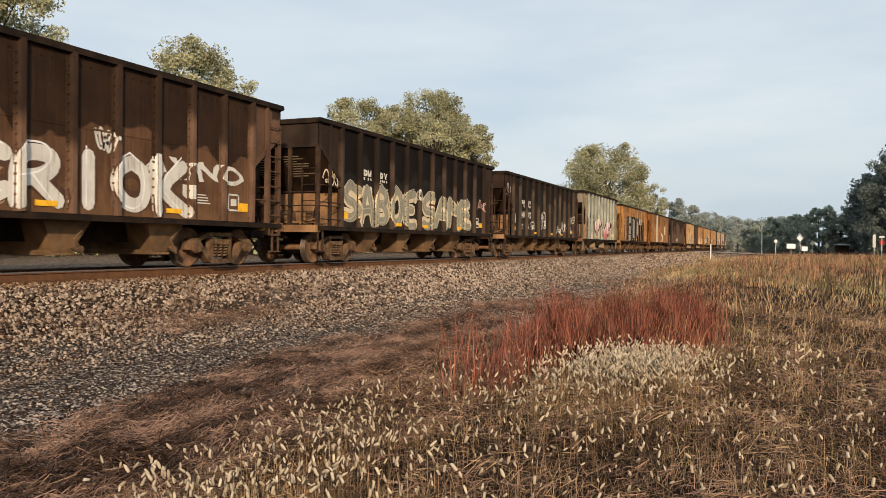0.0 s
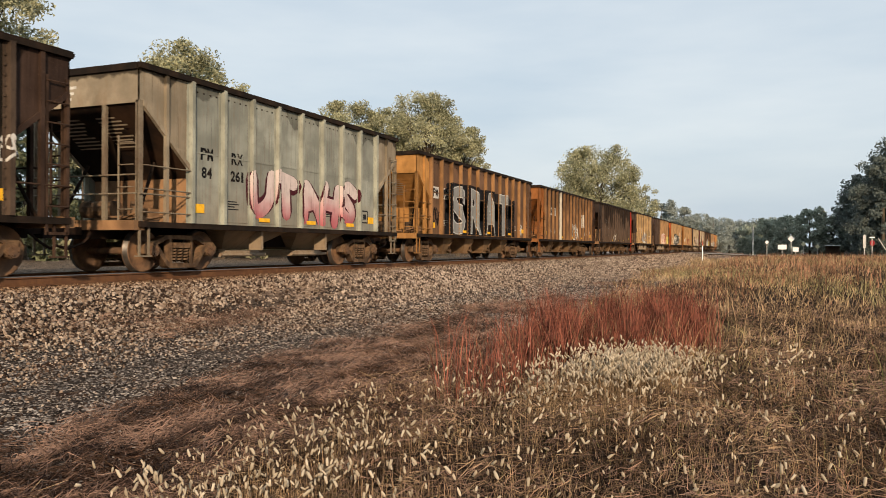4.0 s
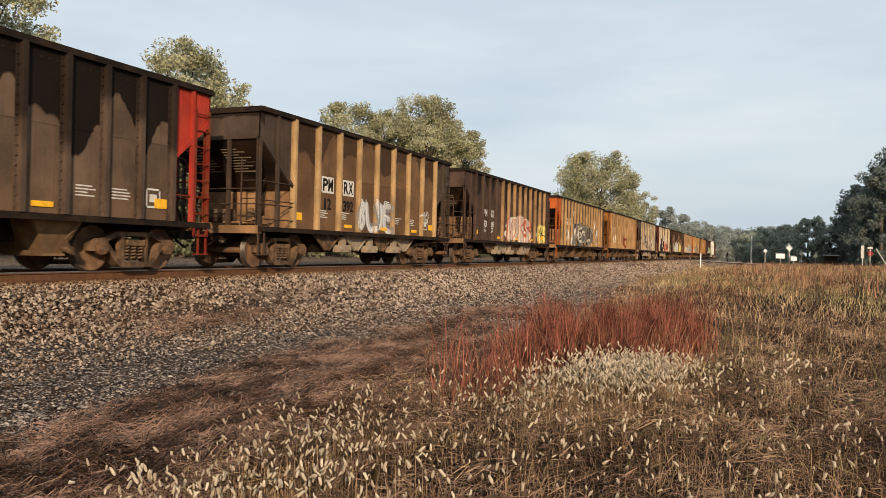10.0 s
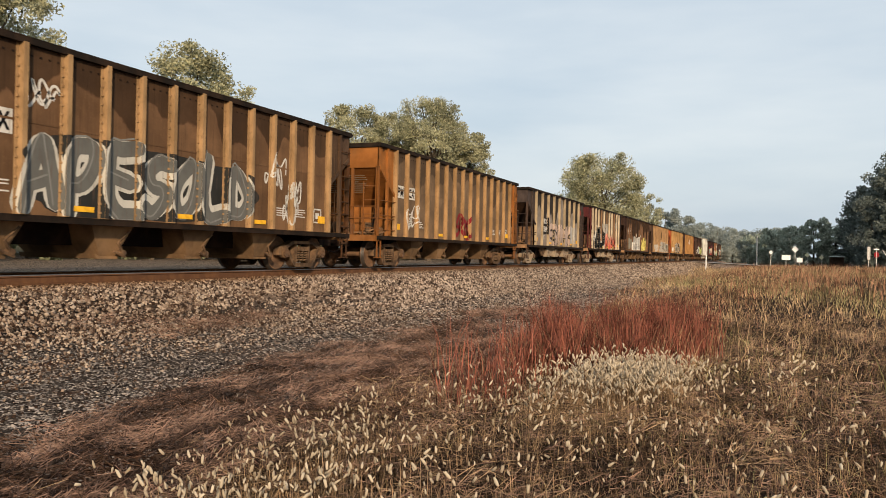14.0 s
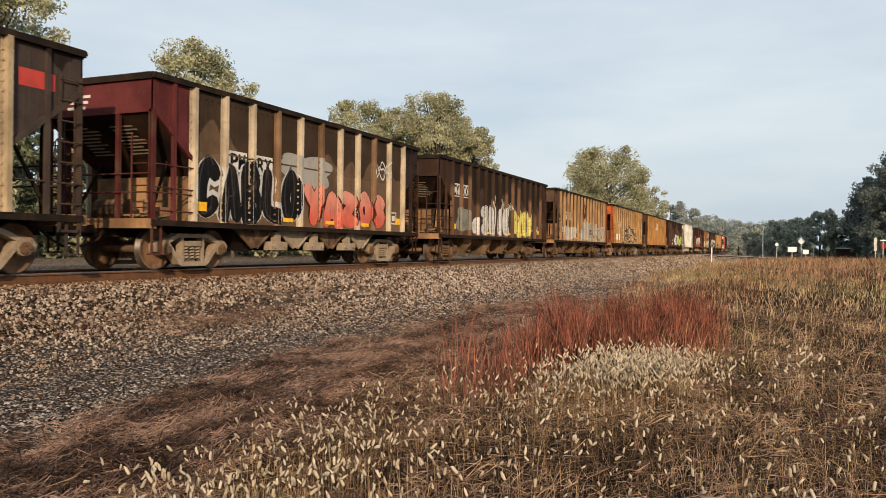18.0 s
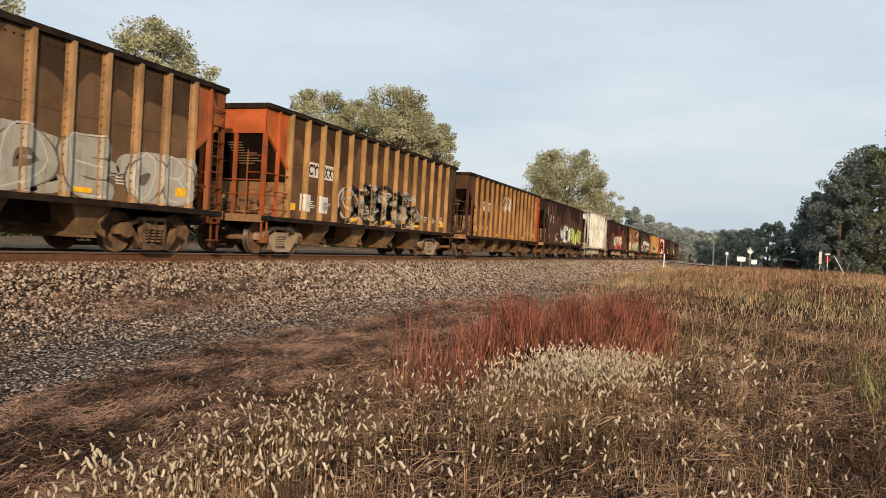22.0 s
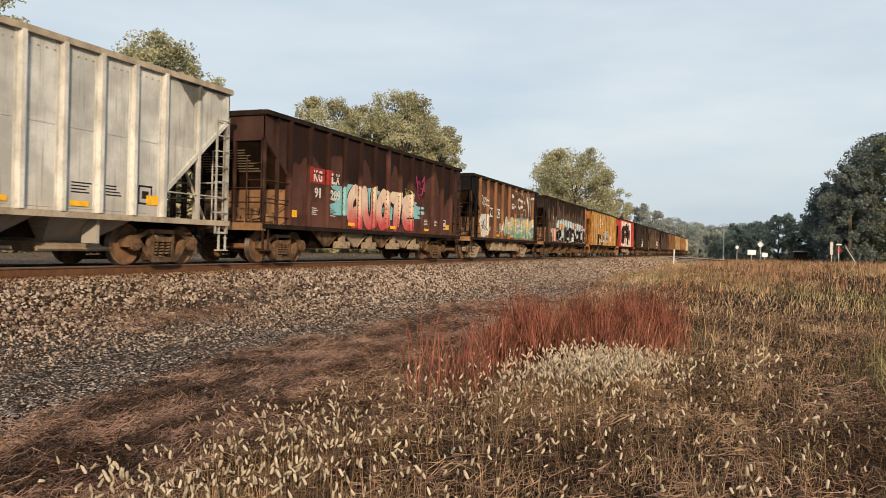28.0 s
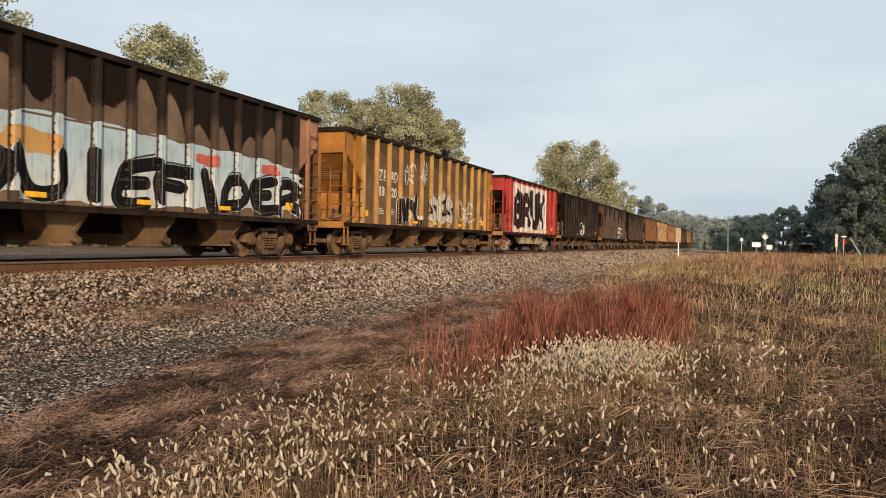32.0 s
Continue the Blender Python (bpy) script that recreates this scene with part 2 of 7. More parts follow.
def car_paint(base, seed, stain=2.6, swing=0.7, grime=0.5, dust=(0.19, 0.105, 0.05), fade=0.35, pitch=1.0, phase=0.0):
    """Old car paint: rust streaks, dust near the sill and a dark wavy wash of coal dirt that hangs from the top."""
    k = Mat("weathered_paint", 0.62)
    dust = tuple(min(d, 1.5 * b + 0.1 * d) for d, b in zip(dust, base))
    v = k.coord("Object", (1, 1, 1), (0, seed * 17.3, 0))
    sep = k.node("SeparateXYZ", Vector=v)
    blot = k.noise(v, 1.3, 6)
    tall = k.noise(k.coord("Object", (1, 6, 0.35), (0, seed * 9.1, 0)), 2.2, 5)
    fine = k.noise(v, 22, 3)
    c = k.mix(k.step(blot, 0.35, 0.7), dim(base, 0.72), dim(base, 1.22))
    own = k.node("SeparateXYZ", Vector=k.coord("Object")).outputs["Y"]
    cell = k.math("FLOOR", k.math("DIVIDE", k.math("SUBTRACT", own, phase), pitch))
    lot = k.node("TexWhiteNoise", Vector=k.node("CombineXYZ", X=cell, Y=seed * 1.37, Z=k.step(sep.outputs["Z"], 2.63, 2.65)).outputs[0]).outputs["Value"]
    c = k.mix(k.math("MULTIPLY", lot, 0.45), c, dim(base, 0.45))
    runs = k.noise(k.coord("Object", (1, 16, 0.5), (0, seed * 3.1, 0)), 1.6, 4)
    c = k.mix(k.math("MULTIPLY", k.step(runs, 0.55, 0.72), 0.5), c, dim(base, 0.3))
    c = k.mix(k.math("MULTIPLY", k.step(tall, 0.5, 0.75), fade * 0.8), c, dust)
    c = k.mix(k.math("MULTIPLY", k.step(fine, 0.55, 0.75), 0.22), c, dim(dust, 1.3))
    low = k.step(sep.outputs["Z"], 2.3, 0.9)
    c = k.mix(k.math("MULTIPLY", low, k.math("MULTIPLY", k.step(blot, 0.3, 0.6), 0.3)), c, dim(dust, 1.2))
    line = k.node("CombineXYZ", Y=k.math("MULTIPLY", sep.outputs["Y"], 0.62)).outputs[0]
    wave = k.noise(line, 1.0, 1.5, 0.5)
    sag = k.math("ABSOLUTE", k.math("SINE", k.math("MULTIPLY", k.math("SUBTRACT", own, phase), math.pi / pitch)))
    edge = k.math("ADD", k.math("MULTIPLY", k.math("SUBTRACT", wave, 0.5), swing * 6.0), stain)
    lot = k.node("TexWhiteNoise", Vector=k.node("CombineXYZ", X=cell, Y=seed * 1.37).outputs[0]).outputs["Value"]
    edge = k.math("ADD", edge, k.math("MULTIPLY", k.math("SUBTRACT", lot, 0.5), swing * 0.7))
    part_of = k.math("FRACT", k.math("DIVIDE", k.math("SUBTRACT", own, phase), pitch))
    lean = k.node("TexWhiteNoise", Vector=k.node("CombineXYZ", X=cell, Y=seed * 2.11, Z=5.0).outputs[0]).outputs["Value"]
    edge = k.math("ADD", edge, k.math("MULTIPLY", k.math("MULTIPLY", k.math("SUBTRACT", part_of, 0.5), k.math("SUBTRACT", lean, 0.5)), swing * 1.9))
    edge = k.math("ADD", edge, k.math("MULTIPLY", sag, 0.18))
    edge = k.math("ADD", edge, k.math("MULTIPLY", k.math("SUBTRACT", k.noise(v, 4, 4), 0.5), 0.25))
    wash = k.step(k.math("SUBTRACT", sep.outputs["Z"], edge), -0.02, 0.05)
    c = k.mix(k.math("MULTIPLY", wash, grime), c, (0.007, 0.005, 0.004))
    k.bump(k.mix(0.5, blot, fine), 0.25, 0.02)
    k.put(k.b.inputs["Roughness"], k.math("ADD", k.math("MULTIPLY", blot, 0.35), 0.42))
    return k.color(c)


def rusty(name, base, rust=(0.16, 0.07, 0.03), amount=0.5, rough=0.75, scale=3.0, metal=0.0):
    k = Mat(name, rough, metal)
    v = k.coord("Object", (1, 1, 0.7))
    big, fine = k.noise(v, scale, 6), k.noise(v, scale * 9, 4)
    c = k.mix(k.step(big, 0.38, 0.68), base, k.mix(amount, base, rust))
    c = k.mix(k.math("MULTIPLY", k.step(fine, 0.5, 0.75), 0.4), c, dim(rust, 0.45))
    k.bump(fine, 0.3, 0.01)
    return k.color(c)


def post_paint(base, grime, stain):
    """A post's old paint, each post with its own height of the dark wash from above."""
    k = Mat("weathered_post", 0.66)
    info = k.t.nodes.new("ShaderNodeObjectInfo").outputs["Random"]
    v = k.node("Mapping", Vector=k.coord("Object", (1, 1, 0.5)), Location=k.node("CombineXYZ", Y=k.math("MULTIPLY", info, 40.0)).outputs[0]).outputs[0]
    big, fine = k.noise(v, 2.4, 6), k.noise(v, 20, 4)
    c = k.mix(k.step(big, 0.36, 0.68), dim(base, 1.05), dim(base, 0.62))
    c = k.mix(k.math("MULTIPLY", k.step(fine, 0.52, 0.75), 0.45), c, dim(base, 0.4))
    z = k.node("SeparateXYZ", Vector=k.coord("Object")).outputs["Z"]
    edge = k.math("ADD", k.math("MULTIPLY", k.math("SUBTRACT", info, 0.5), 1.6), stain + 0.3)
    edge = k.math("ADD", edge, k.math("MULTIPLY", k.math("SUBTRACT", big, 0.5), 0.8))
    wash = k.step(k.math("SUBTRACT", z, edge), -0.05, 0.25)
    c = k.mix(k.math("MULTIPLY", wash, grime), c, (0.010, 0.007, 0.006))
    k.bump(fine, 0.3, 0.01)
    return k.color(c)


def plain(name, base, rough=0.7, vary=0.25, scale=6.0, metal=0.0):
    k = Mat(name, rough, metal)
    v = k.coord("Object")
    f = k.noise(v, scale, 5)
    k.bump(k.noise(v, scale * 8, 3), 0.15, 0.01)
    return k.color(k.mix(k.step(f, 0.3, 0.7), dim(base, 1 - vary), dim(base, 1 + vary)))


def spray(base, seed=0.0, low=None, z0=1.1, z1=2.2):
    """Thin sprayed paint, worn through in places to the dirt below; with low it fades to another tint towards the foot."""
    k = Mat("spray_paint", 0.55)
    v = k.coord("Object", (1, 1, 1), (0, seed, 0))
    if low:
        z = k.node("SeparateXYZ", Vector=v).outputs["Z"]
        z = k.math("ADD", z, k.math("MULTIPLY", k.math("SUBTRACT", k.noise(v, 1.4, 3), 0.5), 1.0))
        base = k.mix(k.step(z, z0, z1), low, base)
        dark = k.mix(0.55, base, (0.02, 0.02, 0.02))
    else:
        dark = dim(base, 0.5)
    f, g = k.noise(v, 2.5, 6), k.noise(k.coord("Object", (1, 7, 0.6)), 3.0, 4)
    c = k.mix(k.math("MULTIPLY", k.step(f, 0.42, 0.72), 0.4), base, dark)
    c = k.mix(k.math("MULTIPLY", k.step(g, 0.52, 0.75), 0.5), c, (0.12, 0.075, 0.05))
    return k.color(c)


def leafy(name, a, b, through=0.35, rough=0.6, tuft=0.0):
    """Leaves and blades: each island its own tint between a and b, with light through them."""
    k = Mat(name, rough)
    g = k.t.nodes.new("ShaderNodeNewGeometry")
    big = k.noise(k.coord("Object"), 0.35, 3)
    f = k.math("ADD", k.math("MULTIPLY", g.outputs["Random Per Island"], 0.65), k.math("MULTIPLY", k.step(big, 0.3, 0.7), 0.35))
    if tuft:
        patch_of = k.step(k.noise(k.coord("Object", (1, 0.6, 1)), tuft, 4, 0.65), 0.4, 0.62)
        f = k.math("ADD", k.math("MULTIPLY", f, 0.5), k.math("MULTIPLY", k.math("MULTIPLY", patch_of, k.math("ADD", f, 0.35)), 0.5))
    c = k.mix(k.step(f, 0.0, 0.9) if tuft else f, a, b)
    k.color(c)
    tr = k.node("BsdfTranslucent", Color=c)
    ms = k.t.nodes.new("ShaderNodeMixShader")
    ms.inputs[0].default_value = through
    k.t.links.new(k.b.outputs[0], ms.inputs[1]), k.t.links.new(tr.outputs[0], ms.inputs[2])
    k.t.links.new(ms.outputs[0], k.t.nodes["Material Output"].inputs[0])
    return k.m


def ground_material():
    """Ballast beside the track, dark gravel and mud in streaks, then matted straw and the field's soil."""
    k = Mat("gravel_and_soil", 0.9)
    v = k.coord("Object")
    sep = k.node("SeparateXYZ", Vector=v)
    big, mid = k.noise(v, 0.35, 5), k.noise(k.coord("Object", (1, 0.3, 1)), 1.1, 8, 0.65)
    fine, grit = k.noise(v, 14, 6, 0.7), k.noise(k.coord("Object", (1, 0.6, 1)), 55, 4, 0.7)
    vor = k.node("TexVoronoi", Vector=v, Scale=17.0)
    tone = k.node("SeparateColor", Color=vor.outputs["Color"]).outputs[0]
    stone = k.mix(tone, (0.03, 0.02, 0.014), (0.30, 0.225, 0.165))
    stone = k.mix(k.step(vor.outputs["Distance"], 0.25, 0.6), stone, (0.008, 0.006, 0.005))
    small = k.node("TexVoronoi", Vector=v, Scale=40.0)
    tone2 = k.node("SeparateColor", Color=small.outputs["Color"]).outputs[0]
    mud = k.mix(k.step(grit, 0.35, 0.65), (0.006, 0.005, 0.004), (0.075, 0.056, 0.044))
    mud = k.mix(k.math("MULTIPLY", k.step(tone2, 0.62, 0.9), k.step(big, 0.3, 0.55)), mud, (0.36, 0.30, 0.25))
    straw = k.mix(k.step(k.noise(v, 30, 6, 0.7), 0.38, 0.64), (0.006, 0.0035, 0.0025), (0.07, 0.036, 0.024))
    soil = k.mix(k.step(fine, 0.38, 0.62), (0.005, 0.003, 0.002), (0.035, 0.02, 0.012))
    x = k.math("ADD", sep.outputs["X"], k.math("MULTIPLY", k.math("SUBTRACT", mid, 0.5), 5.0))
    c = k.mix(k.step(x, -10.2, -8.6), stone, mud)
    c = k.mix(k.math("MULTIPLY", k.step(mid, 0.55, 0.63), k.step(sep.outputs["X"], -9.4, -8.0)), c, straw)
    c = k.mix(k.step(k.math("ADD", x, k.math("MULTIPLY", k.math("SUBTRACT", big, 0.5), 4.0)), -5.2, -4.2), c, straw)
    c = k.mix(k.step(x, -4.0, -2.0), c, soil)
    # farther off the shoulder is pale trodden gravel, with dark ruts along the track
    ruts = k.noise(k.coord("Object", (1.0, 0.09, 1)), 1.5, 7, 0.7)
    lumps = k.noise(k.coord("Object", (1.0, 0.4, 1)), 5.0, 6, 0.75)
    pale = k.mix(k.step(lumps, 0.36, 0.66), (0.07, 0.045, 0.032), (0.46, 0.33, 0.235))
    pale = k.mix(k.step(ruts, 0.5, 0.6), pale, k.mix(k.step(lumps, 0.4, 0.6), (0.012, 0.010, 0.009), (0.15, 0.11, 0.085)))
    c = k.mix(k.math("MULTIPLY", k.step(sep.outputs["Y"], 9, 17), k.step(sep.outputs["X"], -3.2, -4.4)), c, pale)
    c = k.mix(k.math("MULTIPLY", k.step(sep.outputs["X"], -15.5, -16.2), 0.85), c, k.mix(k.step(fine, 0.44, 0.58), (0.02, 0.016, 0.013), (0.30, 0.235, 0.18)))
    far = k.step(k.math("ADD", sep.outputs["X"], k.math("MULTIPLY", mid, 6.0)), -26, -33)
    c = k.mix(far, c, k.mix(k.step(fine, 0.4, 0.6), (0.06, 0.05, 0.025), (0.16, 0.13, 0.07)))
    k.bump(k.mix(0.5, vor.outputs["Distance"], fine), 0.9, 0.06)
    return k.color(c)


M_GROUND = ground_material()
M_STEEL_DARK = rusty("grimy_steel", (0.012, 0.009, 0.008), (0.05, 0.028, 0.018), 0.5)
M_TRUCK = rusty("dusty_truck_steel", (0.07, 0.046, 0.031), (0.25, 0.155, 0.088), 0.75, 0.8, 4.0)
M_TRUCK_TAN = rusty("pale_dusty_steel", (0.32, 0.26, 0.19), (0.20, 0.125, 0.075), 0.6, 0.8, 4.0)
M_WHEEL = rusty("brown_wheel_steel", (0.11, 0.07, 0.047), (0.27, 0.15, 0.08), 0.7, 0.7, 4.0)
M_TREAD = plain("dark_wheel_tread", (0.07, 0.06, 0.052), 0.4, 0.2, 8.0, 0.5)
M_RAIL = rusty("rusty_rail", (0.11, 0.056, 0.032), (0.18, 0.088, 0.042), 0.6, 0.8, 6.0)
M_RAILHEAD = plain("worn_rail_head", (0.2, 0.17, 0.15), 0.35, 0.2, 5.0, 0.8)
M_TIE = plain("old_tie_wood", (0.075, 0.05, 0.035), 0.9, 0.4, 5.0)
M_YELLOW = plain("yellow_reflective_sheet", (0.78, 0.42, 0.03), 0.4, 0.15)
M_WHITE = spray((0.62, 0.60, 0.55), 1.0)
M_BLACKTXT = plain("black_stencil", (0.02, 0.02, 0.022), 0.6, 0.2)
M_DUSTTXT = spray((0.40, 0.32, 0.23), 3.0)
M_COAL = plain("dark_stone_load", (0.05, 0.048, 0.045), 0.95, 0.5, 9.0)
M_BARK = plain("tree_bark", (0.10, 0.08, 0.06), 0.95, 0.4, 9.0)


# ---- mesh helpers ----
def part(name, bm, material, parent=None, label=""):
    """Links a bmesh as one mesh object under a thing or a part."""
    me = bpy.data.meshes.new(name)
    bm.to_mesh(me)
    bm.free()
    me.materials.append(material)
    ob = new(name, me)
    if parent is not None:
        ob.parent = parent
    return tagged(ob, label)


def again(ob, x, y, z, rz=0.0):
    """Another object on the same mesh, beside its parent's other parts."""
    o = new(ob.name.split(".")[0], ob.data)
    o.parent = ob.parent
    o.matrix_basis = pose(x, y, z, 0, 0, rz)
    if "label" in ob:
        o["label"] = ob["label"]
    return o


def empty(name, label, category, group="", m=None):
    e = new(name)
    e.empty_display_size = 0.2
    if m is not None:
        e.matrix_basis = m
    return tagged(e, label, category, group)


def box(bm, x0, x1, y0, y1, z0, z1):
    v = [bm.verts.new((x, y, z)) for x in (x0, x1) for y in (y0, y1) for z in (z0, z1)]
    for f in ((0, 1, 3, 2), (4, 6, 7, 5), (0, 4, 5, 1), (2, 3, 7, 6), (0, 2, 6, 4), (1, 5, 7, 3)):
        bm.faces.new([v[i] for i in f])
    return bm


def solid(bm, loop, a, b, axis="x"):
    """A flat outline pushed along an axis from a to b; loop gives the two other coordinates in xyz order."""
    def at(p, s):
        return {"x": (s, p[0], p[1]), "y": (p[0], s, p[1]), "z": (p[0], p[1], s)}[axis]
    lo, hi = [bm.verts.new(at(p, a)) for p in loop], [bm.verts.new(at(p, b)) for p in loop]
    bm.faces.new(lo), bm.faces.new(hi[::-1])
    n = len(loop)
    for i in range(n):
        bm.faces.new((lo[i], lo[(i + 1) % n], hi[(i + 1) % n], hi[i]))
    return bm


def rod(bm, p, q, r, seg=6, r2=None):
    p, q = Vector(p), Vector(q)
    r2 = r if r2 is None else r2
    d = (q - p).normalized()
    u = d.orthogonal().normalized()
    w = d.cross(u)
    ring = []
    for c, rad in ((p, r), (q, r2)):
        ring.append([bm.verts.new(c + (u * math.cos(2 * math.pi * i / seg) + w * math.sin(2 * math.pi * i / seg)) * rad) for i in range(seg)])
    for i in range(seg):
        bm.faces.new((ring[0][i], ring[0][(i + 1) % seg], ring[1][(i + 1) % seg], ring[1][i]))
    bm.faces.new(ring[0][::-1]), bm.faces.new(ring[1])
    return bm


def frustum(bm, lo, hi):
    """lo, hi: (x0, x1, y0, y1, z)."""
    a = [bm.verts.new((x, y, lo[4])) for x, y in ((lo[0], lo[2]), (lo[1], lo[2]), (lo[1], lo[3]), (lo[0], lo[3]))]
    b = [bm.verts.new((x, y, hi[4])) for x, y in ((hi[0], hi[2]), (hi[1], hi[2]), (hi[1], hi[3]), (hi[0], hi[3]))]
    bm.faces.new(a[::-1]), bm.faces.new(b)
    for i in range(4):
        bm.faces.new((a[i], a[(i + 1) % 4], b[(i + 1) % 4], b[i]))
    return bm


def fixed(bm):
    bmesh.ops.recalc_face_normals(bm, faces=bm.faces)
    return bm


B = bmesh.new


def cloud_mesh(name, verts, faces, material, smooth=False):
    """A mesh from numpy arrays: verts (n, 3) and faces (m, k)."""
    me = bpy.data.meshes.new(name)
    n, (m, k) = len(verts), faces.shape
    me.vertices.add(n)
    me.vertices.foreach_set("co", np.ascontiguousarray(verts, np.float32).ravel())
    me.loops.add(m * k)
    me.loops.foreach_set("vertex_index", np.ascontiguousarray(faces, np.int32).ravel())
    me.polygons.add(m)
    me.polygons.foreach_set("loop_start", np.arange(0, m * k, k, dtype=np.int32))
    me.polygons.foreach_set("loop_total", np.full(m, k, np.int32))
    if smooth:
        me.polygons.foreach_set("use_smooth", np.ones(m, bool))
    me.update(calc_edges=True)
    me.materials.append(material)
    return me


# ---- ground, track and road ----
def track_x(y):
    """The track's centre line: straight, then a wide curve to the left."""
    d = np.clip(np.asarray(y, float) - CURVE_Y, 0, CURVE_R * 0.95)
    return TRACK_X - (CURVE_R - np.sqrt(CURVE_R ** 2 - d ** 2))


def ground_z(x, y):
    x, y = np.asarray(x, float), np.asarray(y, float)
    u = x - track_x(y)
    z = np.interp(u, [-60, -26, -12, -3.2, -1.7, 1.7, 2.3, 3.5, 5.0, 8.0], [1.5, 1.05, 0.74, 0.62, 0.70, 0.70, 0.60, 0.16, 0.04, 0.0])
    z = z + 0.035 * np.sin(x * 0.9 + y * 0.35) * np.sin(y * 0.6 - x * 0.2) * (u > 3.6) + 0.05 * np.sin(y * 0.13 + x * 0.21) * (u > 6)
    swell = lambda v: np.clip(v, 0, 1) ** 2 * (3 - 2 * np.clip(v, 0, 1))
    z = z + 0.5 * swell((y - 16) / 38) * swell((112 - y) / 14) * swell((x + 6.5) / 8)
    road = np.clip(1 - np.abs(y - 125) / 9.0, 0, 1)
    road = road * road * (3 - 2 * road)
    lift = np.interp(np.abs(u), [0, 2.5, 18, 40], [0.84, 0.84, 0.30, 0.1])
    return np.where(np.abs(u) < 60, z * (1 - road) + np.maximum(z, lift) * road * 0.97, z)


def axis_steps(*spans):
    out = []
    for a, b, s in spans:
        out += list(np.arange(a, b, s))
    return np.array(out + [spans[-1][1]])


def ground():
    xs = axis_steps((-2500, -300, 250), (-300, -60, 30), (-60, -24, 3), (-24, -6, 0.3), (-6, 6, 0.5), (6, 40, 2), (40, 300, 26), (300, 2500, 250))
    ys = axis_steps((-600, -40, 80), (-40, 0, 5), (0, 40, 0.5), (40, 130, 1.5), (130, 260, 6), (260, 600, 30), (600, 3400, 350))
    X, Y = np.meshgrid(xs, ys)
    V = np.stack([X, Y, ground_z(X, Y)], -1).reshape(-1, 3)
    w = len(xs)
    i = (np.arange(len(ys) - 1)[:, None] * w + np.arange(w - 1)[None]).ravel()
    F = np.stack([i, i + 1, i + w + 1, i + w], 1)
    ob = new("ground", cloud_mesh("ground", V, F, M_GROUND, True))
    tagged(ob, "gravel, mud, matted straw and dry field soil beside the track", "ground", kind="structure")


def rail_path(off, z):
    return [(float(track_x(y)) + off, y, z) for y in list(np.arange(-30, 190, 20)) + list(np.arange(190, 420, 8))]


def rails():
    prof = [(-0.07, 0), (0.07, 0), (0.07, 0.012), (0.012, 0.035), (0.012, 0.13), (0.036, 0.145), (0.036, 0.168), (-0.036, 0.168), (-0.036, 0.145), (-0.012, 0.13), (-0.012, 0.035), (-0.07, 0.012)]
    for off in (0.753, -0.753):
        thing = empty("rail", "brown rusty steel rail with a worn running head", "rail", "rails of the track")
        pts = rail_path(off, RAIL_TOP - 0.184)
        bm = B()
        rings = [[bm.verts.new((x + a, y, z + b)) for a, b in prof] for x, y, z in pts]
        for r, s in zip(rings, rings[1:]):
            for i in range(len(prof)):
                bm.faces.new((r[i], r[(i + 1) % 12], s[(i + 1) % 12], s[i]))
        part("rail_web", fixed(bm), M_RAIL, thing)
        bm = B()
        rings = [[bm.verts.new((x + a, y, z + b)) for a, b in ((-0.034, 0.168), (0.034, 0.168), (0.03, 0.184), (-0.03, 0.184))] for x, y, z in pts]
        for r, s in zip(rings, rings[1:]):
            for i in range(4):
                bm.faces.new((r[i], r[(i + 1) % 4], s[(i + 1) % 4], s[i]))
        part("rail_head", fixed(bm), M_RAILHEAD, thing)
    bm = box(B(), -1.3, 1.3, -0.115, 0.115, -0.17, 0.0)
    bmesh.ops.bevel(bm, geom=bm.edges[:], offset=0.012, segments=1)
    tie = part("railway_tie", bm, M_TIE)
    tagged(tie, "dark weathered wooden tie bedded in ballast", "railway tie", "ties of the track")
    tie.location = (TRACK_X, 1.0, RAIL_TOP - 0.19)
    for i in range(1, 130):
        copy_thing(tie, pose(TRACK_X, 1.0 + i * 0.53, RAIL_TOP - 0.19, 0, 0, random.uniform(-0.6, 0.6)))


